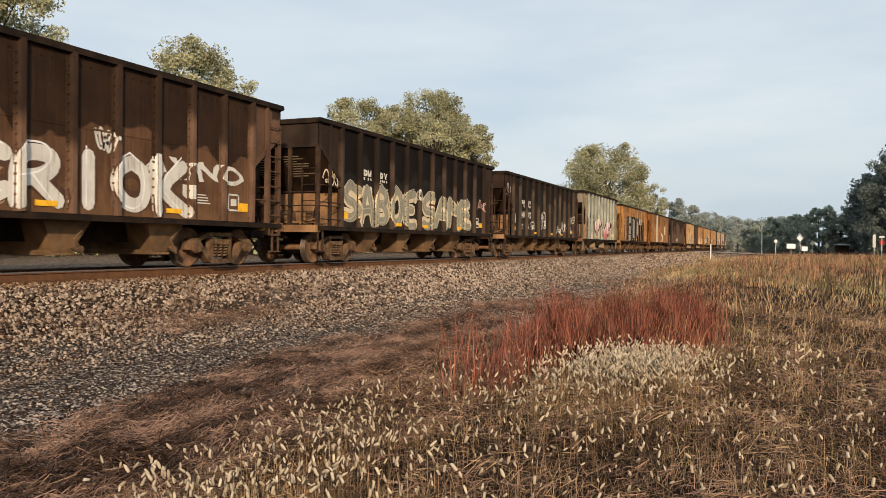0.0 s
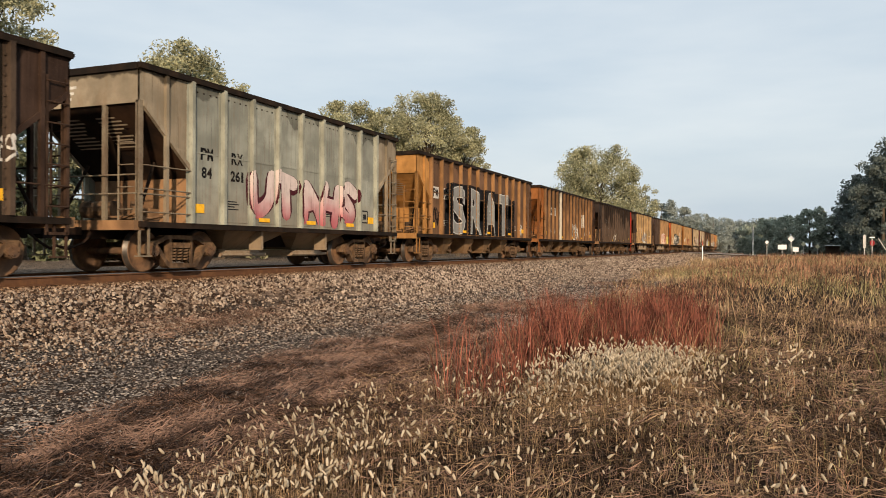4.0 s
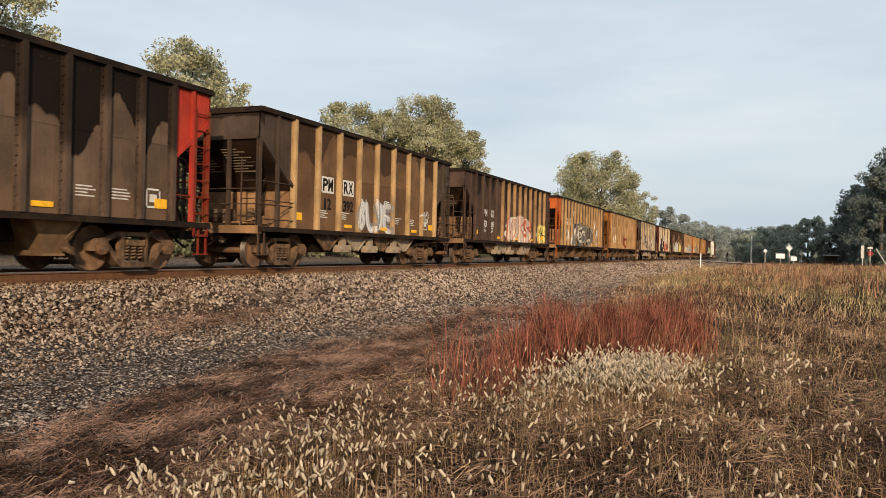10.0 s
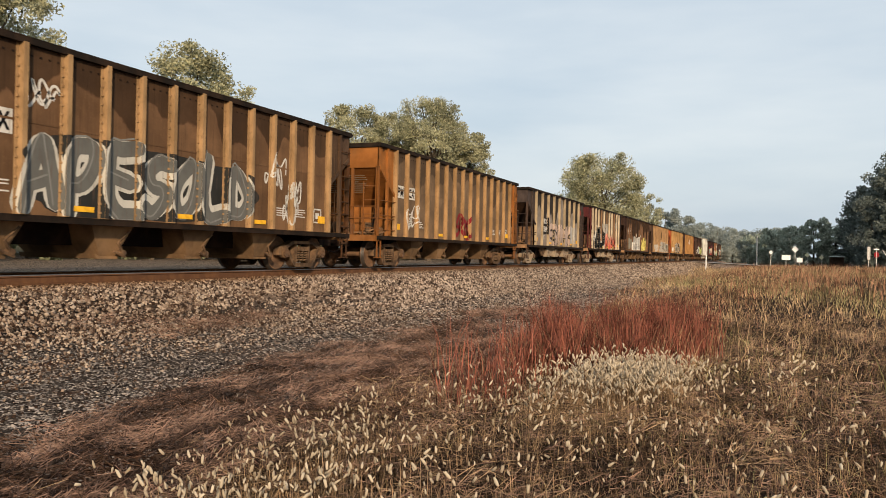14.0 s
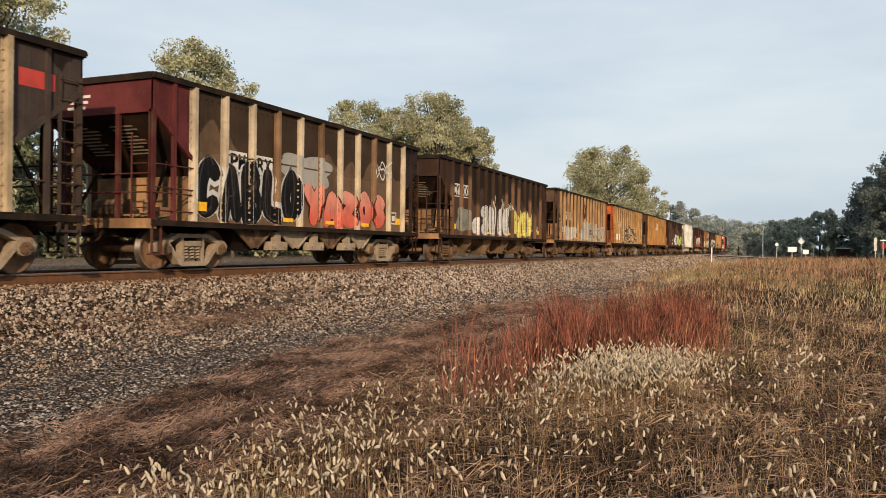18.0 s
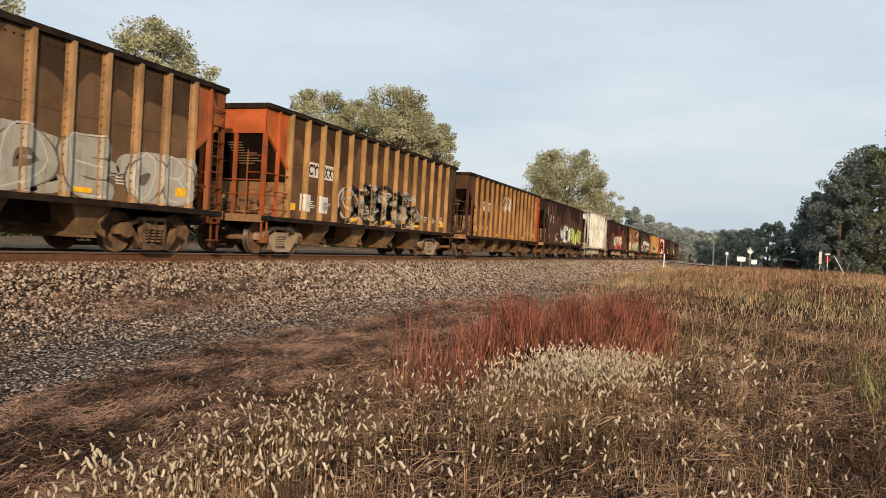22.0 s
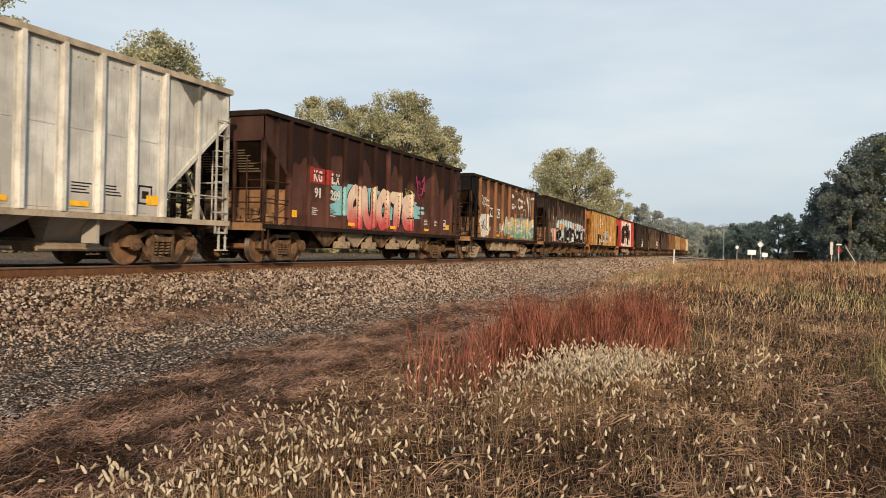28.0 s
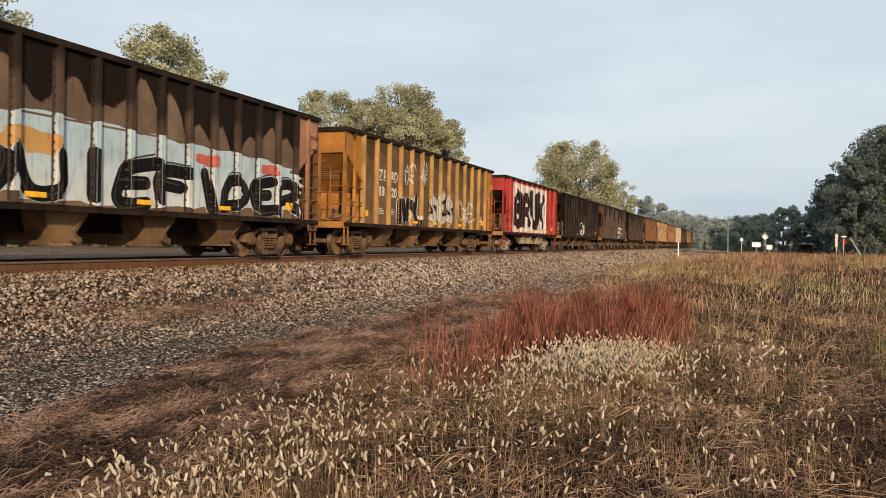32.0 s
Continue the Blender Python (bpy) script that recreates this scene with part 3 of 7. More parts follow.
def lumps_mesh(name, x, y, size, flat, seed, material, label, category, sink=0.3):
    """Broken stones in one scatter, each turned its own way: whole lumps, or bedded ones of which the top shows, flat times as high."""
    rng = np.random.default_rng(seed)
    n = len(x)
    base = np.array([(1, 0, 0), (-1, 0, 0), (0, 1, 0), (0, -1, 0), (0, 0, 0.6), (0, 0, -0.6)], float)
    tri = np.array([(0, 2, 4), (2, 1, 4), (1, 3, 4), (3, 0, 4), (2, 0, 5), (1, 2, 5), (3, 1, 5), (0, 3, 5)])
    if flat:
        base, tri = base[:5] * (1, 1, flat), tri[:4]
    k = len(base)
    V = base[None] * rng.uniform(0.55, 1.3, (n, k, 1))
    q = rng.normal(size=(n, 4))
    if flat:
        q[:, 1:3] *= 0.12
    q /= np.linalg.norm(q, axis=1)[:, None]
    w, a, b, c = q.T
    R = np.stack([np.stack([1 - 2 * (b * b + c * c), 2 * (a * b - w * c), 2 * (a * c + w * b)], -1),
                  np.stack([2 * (a * b + w * c), 1 - 2 * (a * a + c * c), 2 * (b * c - w * a)], -1),
                  np.stack([2 * (a * c - w * b), 2 * (b * c + w * a), 1 - 2 * (a * a + b * b)], -1)], 1)
    V = np.einsum("nij,nkj->nki", R, V) * size[:, None, None]
    V += np.stack([x, y, ground_z(x, y) + size * sink], -1)[:, None]
    F = (np.arange(n)[:, None, None] * k + tri[None]).reshape(-1, 3)
    return tagged(new(name, cloud_mesh(name, V.reshape(-1, 3), F, material)), label, category, kind="stuff")


def stone_material(name, dark, mid, pale, warm):
    """Each stone its own tone: many dark, some middling, a few pale; browner beside the rail."""
    k = Mat(name, 0.9)
    r = k.t.nodes.new("ShaderNodeNewGeometry").outputs["Random Per Island"]
    c = k.mix(k.step(r, 0.15, 0.55), dark, mid)
    c = k.mix(k.step(r, 0.5, 0.98), c, pale)
    c = k.mix(k.math("MULTIPLY", k.step(k.noise(k.coord("Object"), 1.2, 3), 0.45, 0.65), 0.5), c, k.mix(0.6, c, (0.15, 0.085, 0.05)))
    by_rail = k.step(k.node("SeparateXYZ", Vector=k.coord("Object")).outputs["X"], -10.9, -12.0)
    c = k.mix(k.math("MULTIPLY", by_rail, warm), c, k.mix(r, (0.05, 0.025, 0.012), (0.36, 0.19, 0.085)))
    return k.color(c)


def stones():
    """Ballast on the shoulder, small gravel in the ruts beside it."""
    rng = np.random.default_rng(4)
    n = 125000
    y = 2 + 66 * rng.random(n) ** 1.5
    u = 0.95 + 6.2 * rng.random(n) ** 1.25
    streak = np.sin(u * 2.3 + 0.25 * y) + np.sin(0.9 * u - 0.4 * y + 2) + 0.6 * np.sin(u * 5 + y)
    keep = rng.random(n) < np.interp(u, [0, 3.0, 4.0, 4.8, 7.2], [1, 1, 0.8, 0.35, 0.05]) * np.where((u > 2.6) & (streak < -0.7), 0.3, 1)
    y, u = y[keep], u[keep]
    s = rng.uniform(0.018, 0.048, len(y)) * np.interp(y, [0, 60], [1, 1.7]) * np.interp(u, [0, 3, 5, 9], [1, 1, 0.7, 0.5])
    ballast = stone_material("ballast_stone", (0.035, 0.022, 0.016), (0.22, 0.16, 0.12), (0.46, 0.37, 0.285), 0.6)
    near = y < 16
    pale = stone_material("pale_ballast_stone", (0.05, 0.034, 0.025), (0.29, 0.215, 0.16), (0.58, 0.46, 0.35), 0.6)
    for m, flat, tone in ((near, 0, ballast), (~near, 2.0, pale)):
        lumps_mesh("ballast_stones", TRACK_X + u[m], y[m], s[m], flat, 41, tone, "loose pale grey and brown crushed ballast stones", "ballast")
    n = 85000
    y = 2.6 + 34 * rng.random(n) ** 1.7
    u = 2.6 + 6.6 * rng.random(n)
    keep = (u > 3.4 + 0.5 * np.sin(y * 0.7) - 0.9 * rng.random(n)) & (rng.random(n) < np.interp(u, [3, 4, 7, 9.2], [0.5, 1, 1, 0.45]))
    y, u = y[keep], u[keep]
    s = rng.uniform(0.009, 0.021, len(y)) * np.where(rng.random(len(y)) < 0.06, 1.6, 1.0) * np.interp(y, [0, 30], [0.95, 1.9])
    gravel = stone_material("fine_gravel", (0.010, 0.008, 0.007), (0.08, 0.060, 0.048), (0.48, 0.405, 0.335), 0.0)
    lumps_mesh("fine_gravel", TRACK_X + u, y, s, 0.9, 42, gravel, "dark grey fine gravel with pale chips", "gravel", 0.0)
    # coarse rocks along the far shoulder
    n = 9000
    y = 50 + 72 * rng.random(n)
    u = 0.9 + 4.2 * rng.random(n) ** 1.3
    lumps_mesh("ballast_stones", TRACK_X + u, y, rng.uniform(0.05, 0.12, n), 0, 43, pale, "pale brown ballast along the far shoulder", "ballast")


def roads():
    asphalt = plain("grey_asphalt", (0.30, 0.29, 0.275), 0.85, 0.2, 2.0)
    bm = B()
    xs = np.arange(-70, 41, 1.5)
    rows = [[bm.verts.new((x, y, float(ground_z(x, 125)) + 0.05)) for y in (122.4, 127.6)] for x in xs if abs(x - TRACK_X) > 0]
    for r, s in zip(rows, rows[1:]):
        bm.faces.new((r[0], s[0], s[1], r[1]))
    ext = bmesh.ops.extrude_face_region(bm, geom=bm.faces[:])
    bmesh.ops.translate(bm, vec=(0, 0, -0.05), verts=[g for g in ext["geom"] if isinstance(g, bmesh.types.BMVert)])
    tagged(part("road", fixed(bm), asphalt), "pale grey asphalt road that crosses the track", "road", kind="structure")


ground()
rails()
roads()
stones()


# ---- the train ----
SHEET_X, POST_X, POST_HALF = 1.49, 1.60, 0.062


def paint_on_side(name, shape, y0, z0, material, car, posts, layer=0, label="", posts_too=True):
    """Paint laid on the near side: on the sheets and, where it runs across them, on the posts' faces."""
    V, F = shape
    bm = B()
    lift = 0.004 + 0.003 * layer

    def lay(place, a=None, b=None):
        t = B()
        vs = [t.verts.new((p[2] if len(p) > 2 else 0, p[0] + y0, p[1] + z0)) for p in V]
        for f in F:
            try:
                t.faces.new([vs[i] for i in f])
            except ValueError:
                pass
        if a is not None:
            for co, no in (((0, a, 0), (0, -1, 0)), ((0, b, 0), (0, 1, 0))):
                bmesh.ops.bisect_plane(t, geom=t.verts[:] + t.edges[:] + t.faces[:], plane_co=co, plane_no=no, clear_outer=True)
        if V[:, 1].min() + z0 < 1.07:
            # nothing hangs below the sheet
            bmesh.ops.bisect_plane(t, geom=t.verts[:] + t.edges[:] + t.faces[:], plane_co=(0, 0, 1.07), plane_no=(0, 0, -1), clear_outer=True)
        for v in t.verts:
            v.co = Vector(place(v.co.y, v.co.z)) + Vector((v.co.x, 0, 0))
        me = bpy.data.meshes.new("t")
        t.to_mesh(me)
        t.free()
        bm.from_mesh(me)
        bpy.data.meshes.remove(me)

    lay(lambda y, z: (SHEET_X + lift, y, z))
    if posts_too:
        lo, hi = y0 + V[:, 0].min(), y0 + V[:, 0].max()
        h = POST_HALF * 0.75
        for p in posts:
            if p + POST_HALF > lo and p - POST_HALF < hi:
                lay(lambda y, z: (POST_X + lift, y, z), p - h, p + h)
                # the two flanks, each a narrow slope from the face back to the sheet
                for s in (-1, 1):
                    def flank(y, z, s=s, p=p):
                        q = (abs(y - p) - h) / 0.1
                        return (POST_X - q * (POST_X - SHEET_X - 0.012) + lift * 0.2, p + s * (h + q * (POST_HALF - h) + lift), z)
                    lay(flank, *sorted((p + s * h, p + s * (h + 0.1))))
    return part(name, bm, material, car, label)


def wheelset_meshes():
    """One wheel's and one axle's mesh, shared by all wheelsets."""
    prof = [(0.0, 0.075), (0.10, 0.075), (0.12, 0.05), (0.30, 0.03), (0.385, 0.035), (0.42, 0.065), (0.455, 0.065), (0.457, -0.045), (0.483, -0.05), (0.483, -0.075), (0.40, -0.075), (0.36, -0.03), (0.12, -0.04), (0.0, -0.08)]
    bm, seg = B(), 22
    rings = [[bm.verts.new((x, r * math.cos(2 * math.pi * i / seg), r * math.sin(2 * math.pi * i / seg))) for i in range(seg)] for r, x in prof if r > 0]
    for a, b in zip(rings, rings[1:]):
        for i in range(seg):
            bm.faces.new((a[i], a[(i + 1) % seg], b[(i + 1) % seg], b[i]))
    bm.faces.new(rings[0]), bm.faces.new(rings[-1][::-1])
    fixed(bm)
    me = bpy.data.meshes.new("wheel")
    bm.to_mesh(me)
    bm.free()
    me.materials.append(M_WHEEL), me.materials.append(M_TREAD)
    for p in me.polygons:
        r = math.hypot(p.center.y, p.center.z)
        p.material_index = 1 if r > 0.44 and p.center.x > -0.06 and p.center.x < 0.066 else 0
        p.use_smooth = True
    bm = rod(B(), (-1.12, 0, 0), (1.12, 0, 0), 0.085, 12)
    for s in (-1, 1):
        rod(bm, (s * 1.02, 0, 0), (s * 1.17, 0, 0), 0.12, 8)
        for i in range(3):
            a = i * 2.094
            rod(bm, (s * 1.16, 0.07 * math.cos(a), 0.07 * math.sin(a)), (s * 1.195, 0.07 * math.cos(a), 0.07 * math.sin(a)), 0.022, 6)
    ax = bpy.data.meshes.new("axle")
    fixed(bm).to_mesh(ax)
    bm.free()
    ax.materials.append(M_WHEEL)
    return me, ax


WHEEL_MESH, AXLE_MESH = wheelset_meshes()


def truck_meshes(material):
    """Cast side frame and coil spring of a freight truck."""
    bm = B()
    # the upper bar, the lower bar and two columns leave the openings of the deep casting
    solid(bm, [(-1.13, 0.40), (-1.15, 0.54), (-1.05, 0.65), (-0.78, 0.68), (-0.48, 0.80), (0.48, 0.80), (0.78, 0.68), (1.05, 0.65), (1.15, 0.54), (1.13, 0.40),
               (0.97, 0.40), (0.93, 0.52), (0.76, 0.585), (0.45, 0.71), (-0.45, 0.71), (-0.76, 0.585), (-0.93, 0.52), (-0.97, 0.40)], 0.88, 1.08)
    solid(bm, [(-0.84, 0.54), (-0.47, 0.12), (-0.38, 0.08), (0.38, 0.08), (0.47, 0.12), (0.84, 0.54), (0.75, 0.59), (0.39, 0.18), (-0.39, 0.18), (-0.75, 0.59)], 0.88, 1.10)
    for s in (-1, 1):
        solid(bm, [(s * 0.29, 0.17), (s * 0.355, 0.17), (s * 0.365, 0.73), (s * 0.29, 0.73)], 0.90, 1.07)
        rod(bm, (0.93, s * 0.889, 0.457), (1.12, s * 0.889, 0.457), 0.135, 12)
        box(bm, 0.94, 1.11, s * 0.889 - 0.13, s * 0.889 + 0.13, 0.55, 0.62)
    fixed(bm)
    frame_me = bpy.data.meshes.new("side_frame")
    bm.to_mesh(frame_me)
    bm.free()
    bm = B()
    turns, seg, wire = 4.5, 27, 0.017
    pts = [(0.07 * math.cos(2 * math.pi * turns * i / seg), 0.07 * math.sin(2 * math.pi * turns * i / seg), 0.3 * i / seg) for i in range(seg + 1)]
    rings = [[bm.verts.new((x * (1 + q * wire / 0.07), y * (1 + q * wire / 0.07), z + r * wire)) for q, r in ((-1, -1), (1, -1), (1, 1), (-1, 1))] for x, y, z in pts]
    for a, b in zip(rings, rings[1:]):
        for i in range(4):
            bm.faces.new((a[i], a[(i + 1) % 4], b[(i + 1) % 4], b[i]))
    fixed(bm)
    spring_me = bpy.data.meshes.new("spring")
    bm.to_mesh(spring_me)
    bm.free()
    for me in (frame_me, spring_me):
        me.materials.append(material)
    return frame_me, spring_me


# near-black brown steel for the slope sheets
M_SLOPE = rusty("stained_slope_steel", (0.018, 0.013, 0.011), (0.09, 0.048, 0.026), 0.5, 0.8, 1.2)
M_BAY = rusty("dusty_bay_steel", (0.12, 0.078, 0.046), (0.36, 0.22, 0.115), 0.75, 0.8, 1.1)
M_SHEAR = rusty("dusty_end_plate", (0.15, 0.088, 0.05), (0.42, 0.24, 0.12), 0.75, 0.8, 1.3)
TRUCKS = {"brown": (M_TRUCK, truck_meshes(M_TRUCK)), "tan": (M_TRUCK_TAN, truck_meshes(M_TRUCK_TAN))}
WHEELSETS = []


def add_truck(car, y, tone, front):
    mat, (frame_me, spring_me) = TRUCKS[tone]
    bm = box(B(), -1.1, 1.1, -0.24, 0.24, 0.52, 0.64)
    box(bm, -0.3, 0.3, -0.55, 0.55, 0.55, 0.66)
    for s in (-1, 1):
        box(bm, -0.9, 0.9, s * 0.33 - 0.05, s * 0.33 + 0.05, 0.28, 0.36)
    truck = part("truck", bm, mat, car)
    truck.location = (0, y, 0)
    for s in (0, 180):
        o = new("side_frame", frame_me)
        o.parent = truck
        o.matrix_basis = pose(0, 0, 0, 0, 0, s)
        for v in (-0.19, 0.0, 0.19):
            o = new("spring", spring_me)
            o.parent = truck
            o.location = (1.0 if s else -1.0, v, 0.215)
    for s in (-0.889, 0.889):
        w = new("wheelset", AXLE_MESH)
        w.parent = truck
        w.location = (0, s, 0.457)
        WHEELSETS.append((w, car))
    return truck


def join_wheels():
    """The wheelset's mesh: an axle with its two wheels."""
    bm = B()
    bm.from_mesh(AXLE_MESH)
    for f in bm.faces:
        f.material_index = 0
    for s in (1, -1):
        t = bpy.data.meshes.new("t")
        b2 = B()
        b2.from_mesh(WHEEL_MESH)
        bmesh.ops.scale(b2, vec=(s, 1, 1), verts=b2.verts[:])
        bmesh.ops.translate(b2, vec=(s * 0.765, 0, 0), verts=b2.verts[:])
        if s < 0:
            bmesh.ops.reverse_faces(b2, faces=b2.faces[:])
        b2.to_mesh(t)
        b2.free()
        bm.from_mesh(t)
        bpy.data.meshes.remove(t)
    bm.to_mesh(AXLE_MESH)
    bm.free()
    AXLE_MESH.materials.append(M_TREAD)


join_wheels()


def end_gear(car, s, half, H, e, mats, rng, bright=False):
    """All that stands at one end of a car; s is -1 at the front end and 1 at the rear."""
    end_m, dark, bars = mats
    y = s * half
    zt = H - 0.8
    bm = fixed(solid(B(), [(y, zt), (y, H - 0.1), (y - s * 0.03, H - 0.1), (y - s * 0.03, zt)], -SHEET_X, SHEET_X))
    part("end_sheet", bm, end_m, car)
    bm = fixed(solid(B(), [(y - s * 0.02, zt + 0.02), (y - s * 0.05, zt + 0.02), (y - s * 2.9, 1.06), (y - s * 2.86, 1.03)], -SHEET_X + 0.02, SHEET_X - 0.02))
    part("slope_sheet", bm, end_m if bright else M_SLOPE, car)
    bm = B()
    yy = y - s * (e + 0.05)
    box(bm, -1.35, 1.35, min(yy, yy - s * 0.03), max(yy, yy - s * 0.03), 1.0, 2.05)
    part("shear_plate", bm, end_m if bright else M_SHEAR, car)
    bm = B()
    a, b = sorted((y + s * 0.12, y - s * 0.16))
    box(bm, -1.5, 1.5, a, b, 0.88, 1.08)
    part("end_sill", bm, end_m if bright else M_SHEAR, car)
    bm = B()
    a, b = sorted((y - s * 0.16, y - s * (e + 0.1)))
    box(bm, -1.2, 1.2, a, b, 0.98, 1.02)
    part("end_platform", bm, dark, car)
    for x in (-1, 1):
        # bright flange along the slope and a stiffener in the end bay
        zb = zt - (e - 0.05) * (zt - 1.05) / 2.86
        bm = solid(B(), [(y - s * 0.1, zt + 0.06), (y - s * 0.1, zt - 0.06), (y - s * e, zb - 0.06), (y - s * e, zb + 0.06)], *sorted((x * (SHEET_X - 0.03), x * (SHEET_X + 0.05))))
        part("slope_flange", fixed(bm), end_m, car)
        a, b = sorted((y - s * (e * 0.5 - 0.04), y - s * (e * 0.5 + 0.04)))
        part("end_stiffener", box(B(), *sorted((x * (SHEET_X - 0.01), x * (SHEET_X + 0.07))), a, b, 1.06, H - 0.12), end_m, car)
        bm = B()
        a, b = sorted((y, y - s * 0.11))
        box(bm, x * 1.46 - 0.05, x * 1.46 + 0.05, a, b, 1.06, zt + 0.05)
        box(bm, x * 1.46 - 0.012, x * 1.46 + 0.012, min(a, b - s * 0.09), max(b, a - s * 0.09), 1.06, zt)
        part("corner_post", bm, bars, car)
        bm = B()
        a, b = sorted((y - s * 0.01, y - s * 0.08))
        box(bm, x * 0.55 - 0.05, x * 0.55 + 0.05, a, b, 1.02, zt + 0.02)
        part("end_post", bm, bars, car)
        # brace from the platform to the slope sheet
        bm = rod(B(), (x * 1.1, y - s * 0.35, 1.05), (x * 0.95, y - s * 1.0, 2.35), 0.035, 6)
        part("brace", bm, dark, car)
    # coupler with its knuckle, and the hose below it
    bm = box(B(), -0.1, 0.1, *sorted((y + s * 0.1, y + s * 0.62)), 0.78, 0.94)
    solid(bm, [(-0.17, y + s * 0.6), (0.14, y + s * 0.58), (0.17, y + s * 0.74), (0.05, y + s * 0.90), (-0.06, y + s * 0.80), (-0.17, y + s * 0.86)], 0.70, 1.0, "z")
    part("coupler", fixed(bm), M_STEEL_DARK, car)
    bm = B()
    q = [(0.35, y + s * 0.1, 0.8), (0.37, y + s * 0.32, 0.62), (0.3, y + s * 0.62, 0.5), (0.2, y + s * 0.85, 0.56)]
    for p1, p2 in zip(q, q[1:]):
        rod(bm, p1, p2, 0.028, 6)
    part("air_hose", bm, M_STEEL_DARK, car)
    # ladders: a tall one on each side at the rear corner, short grab irons at the front
    for x in (-1, 1):
        tall = (x * s) > 0
        n, top = (7, 3.45) if tall else (3, 2.2)
        ya, yb = (y - s * 0.07, y - s * 0.5) if tall else (y - s * 0.1, y - s * (e - 0.06))
        holder = car
        if tall:
            bm = B()
            box(bm, x * 1.53 - 0.012, x * 1.53 + 0.012, ya - 0.03, ya + 0.03, 0.75, top + 0.1)
            box(bm, x * 1.53 - 0.012, x * 1.53 + 0.012, yb - 0.03, yb + 0.03, 0.75, top + 0.1)
            box(bm, x * 1.53 - 0.012, x * 1.53 + 0.012, min(ya, yb), max(ya, yb), 0.75, 0.8)
            holder = part("ladder", bm, bars, car)
        rung = None
        for i in range(n):
            z = 1.25 + i * (top - 1.25) / (n - 1)
            if rung is None:
                bm = rod(B(), (x * 1.56, ya, 0), (x * 1.56, yb, 0), 0.016, 5)
                rod(bm, (x * 1.56, ya, 0), (x * 1.47, ya, 0), 0.014, 5)
                rod(bm, (x * 1.56, yb, 0), (x * 1.47, yb, 0), 0.014, 5)
                rung = part("rung" if tall else "grab_iron", bm, bars, holder)
                rung.location.z = z
            else:
                again(rung, 0, 0, z)
        bm = rod(B(), (x * 1.0, y + s * 0.03, 1.05), (x * 1.0, y + s * 0.03, 2.8), 0.022, 5)
        holder, rung = part("end_ladder", bm, bars, car), None
        for i in range(4):
            z = 1.3 + i * 0.45
            if rung is None:
                rung = part("rung", rod(B(), (x * 1.0, y + s * 0.05, 0), (x * 1.42, y + s * 0.05, 0), 0.014, 5), bars, holder)
                rung.location.z = z
            else:
                again(rung, 0, 0, z)
        bm = box(B(), x * 1.48 - 0.02, x * 1.48 + 0.02, y - s * 0.30 - 0.02, y - s * 0.30 + 0.02, 0.36, 0.95)
        box(bm, x * 1.48 - 0.02, x * 1.48 + 0.02, y - s * 0.05 - 0.02, y - s * 0.05 + 0.02, 0.36, 0.95)
        a, b = sorted((y - s * 0.02, y - s * 0.33))
        box(bm, x * 1.46 - 0.08, x * 1.46 + 0.08, a, b, 0.34, 0.37)
        part("sill_step", bm, bars, car)
    for z in (1.62, 2.0):
        part("handrail", rod(B(), (-1.46, y + s * 0.02, z), (1.46, y + s * 0.02, z), 0.018, 6), bars, car)
    for x in (-1, 1):
        part("handrail", rod(B(), (x * 1.53, y, 1.62), (x * 1.53, y - s * (e + 0.02), 1.62), 0.018, 6), bars, car)
    if s < 0:
        # lines of worn writing on the slope sheet, too small to read
        down, lean = Vector((0, 2.83, -(zt - 1.02))).normalized(), Vector((0, -(zt - 1.02), -2.83)).normalized()
        top = Vector((0, y + 0.05, zt - 0.02)) + lean * 0.045
        bm = B()
        for i in range(9):
            for x0, x1 in ((-1.0, -0.75 + rng.uniform(0.2, 0.5)), (0.1, 0.3 + rng.uniform(0.2, 0.6))):
                p = top + down * (0.25 + 0.1 * i)
                q = p + down * 0.04
                bm.faces.new([bm.verts.new((x, v.y, v.z)) for x, v in ((x0, p), (x1, p), (x1, q), (x0, q))])
        part("slope_stencil", fixed(bm), M_DUSTTXT, car, "rows of faded writing")["kind"] = "stuff"
        # brake rigging in the end bay
        bm = rod(B(), (0.75, y + 0.25, 1.12), (1.35, y + 0.3, 1.3), 0.03, 6)
        rod(bm, (0.2, y + 0.3, 1.16), (1.35, y + 0.3, 1.16), 0.028, 6)
        rod(bm, (1.3, y + 0.2, 1.08), (1.3, y + 0.9, 1.2), 0.03, 6)
        part("brake_rigging", fixed(bm), M_SHEAR, car)
        bm = box(B(), 0.95, 1.3, y + 0.5, y + 0.78, 1.06, 1.34)
        bmesh.ops.bevel(bm, geom=bm.edges[:], offset=0.03, segments=1)
        part("valve_box", bm, M_SHEAR, car)
        bm = rod(B(), (-0.75, y + 0.75, 1.35), (0.15, y + 0.75, 1.35), 0.19, 12)
        part("air_reservoir", fixed(bm), M_TRUCK, car)
        bm = rod(B(), (0.85, y + 0.6, 1.04), (0.85, y + 0.6, 1.5), 0.12, 8)
        rod(bm, (0.6, y + 0.35, 1.15), (1.2, y + 0.9, 1.15), 0.05, 6)
        part("brake_cylinder", fixed(bm), M_TRUCK, car)
        bm = B()
        for i in range(12):
            a1, a2 = i * math.pi / 6, (i + 1) * math.pi / 6
            rod(bm, (-0.95 + 0.27 * math.cos(a1), y - 0.08, 2.55 + 0.27 * math.sin(a1)), (-0.95 + 0.27 * math.cos(a2), y - 0.08, 2.55 + 0.27 * math.sin(a2)), 0.015, 5)
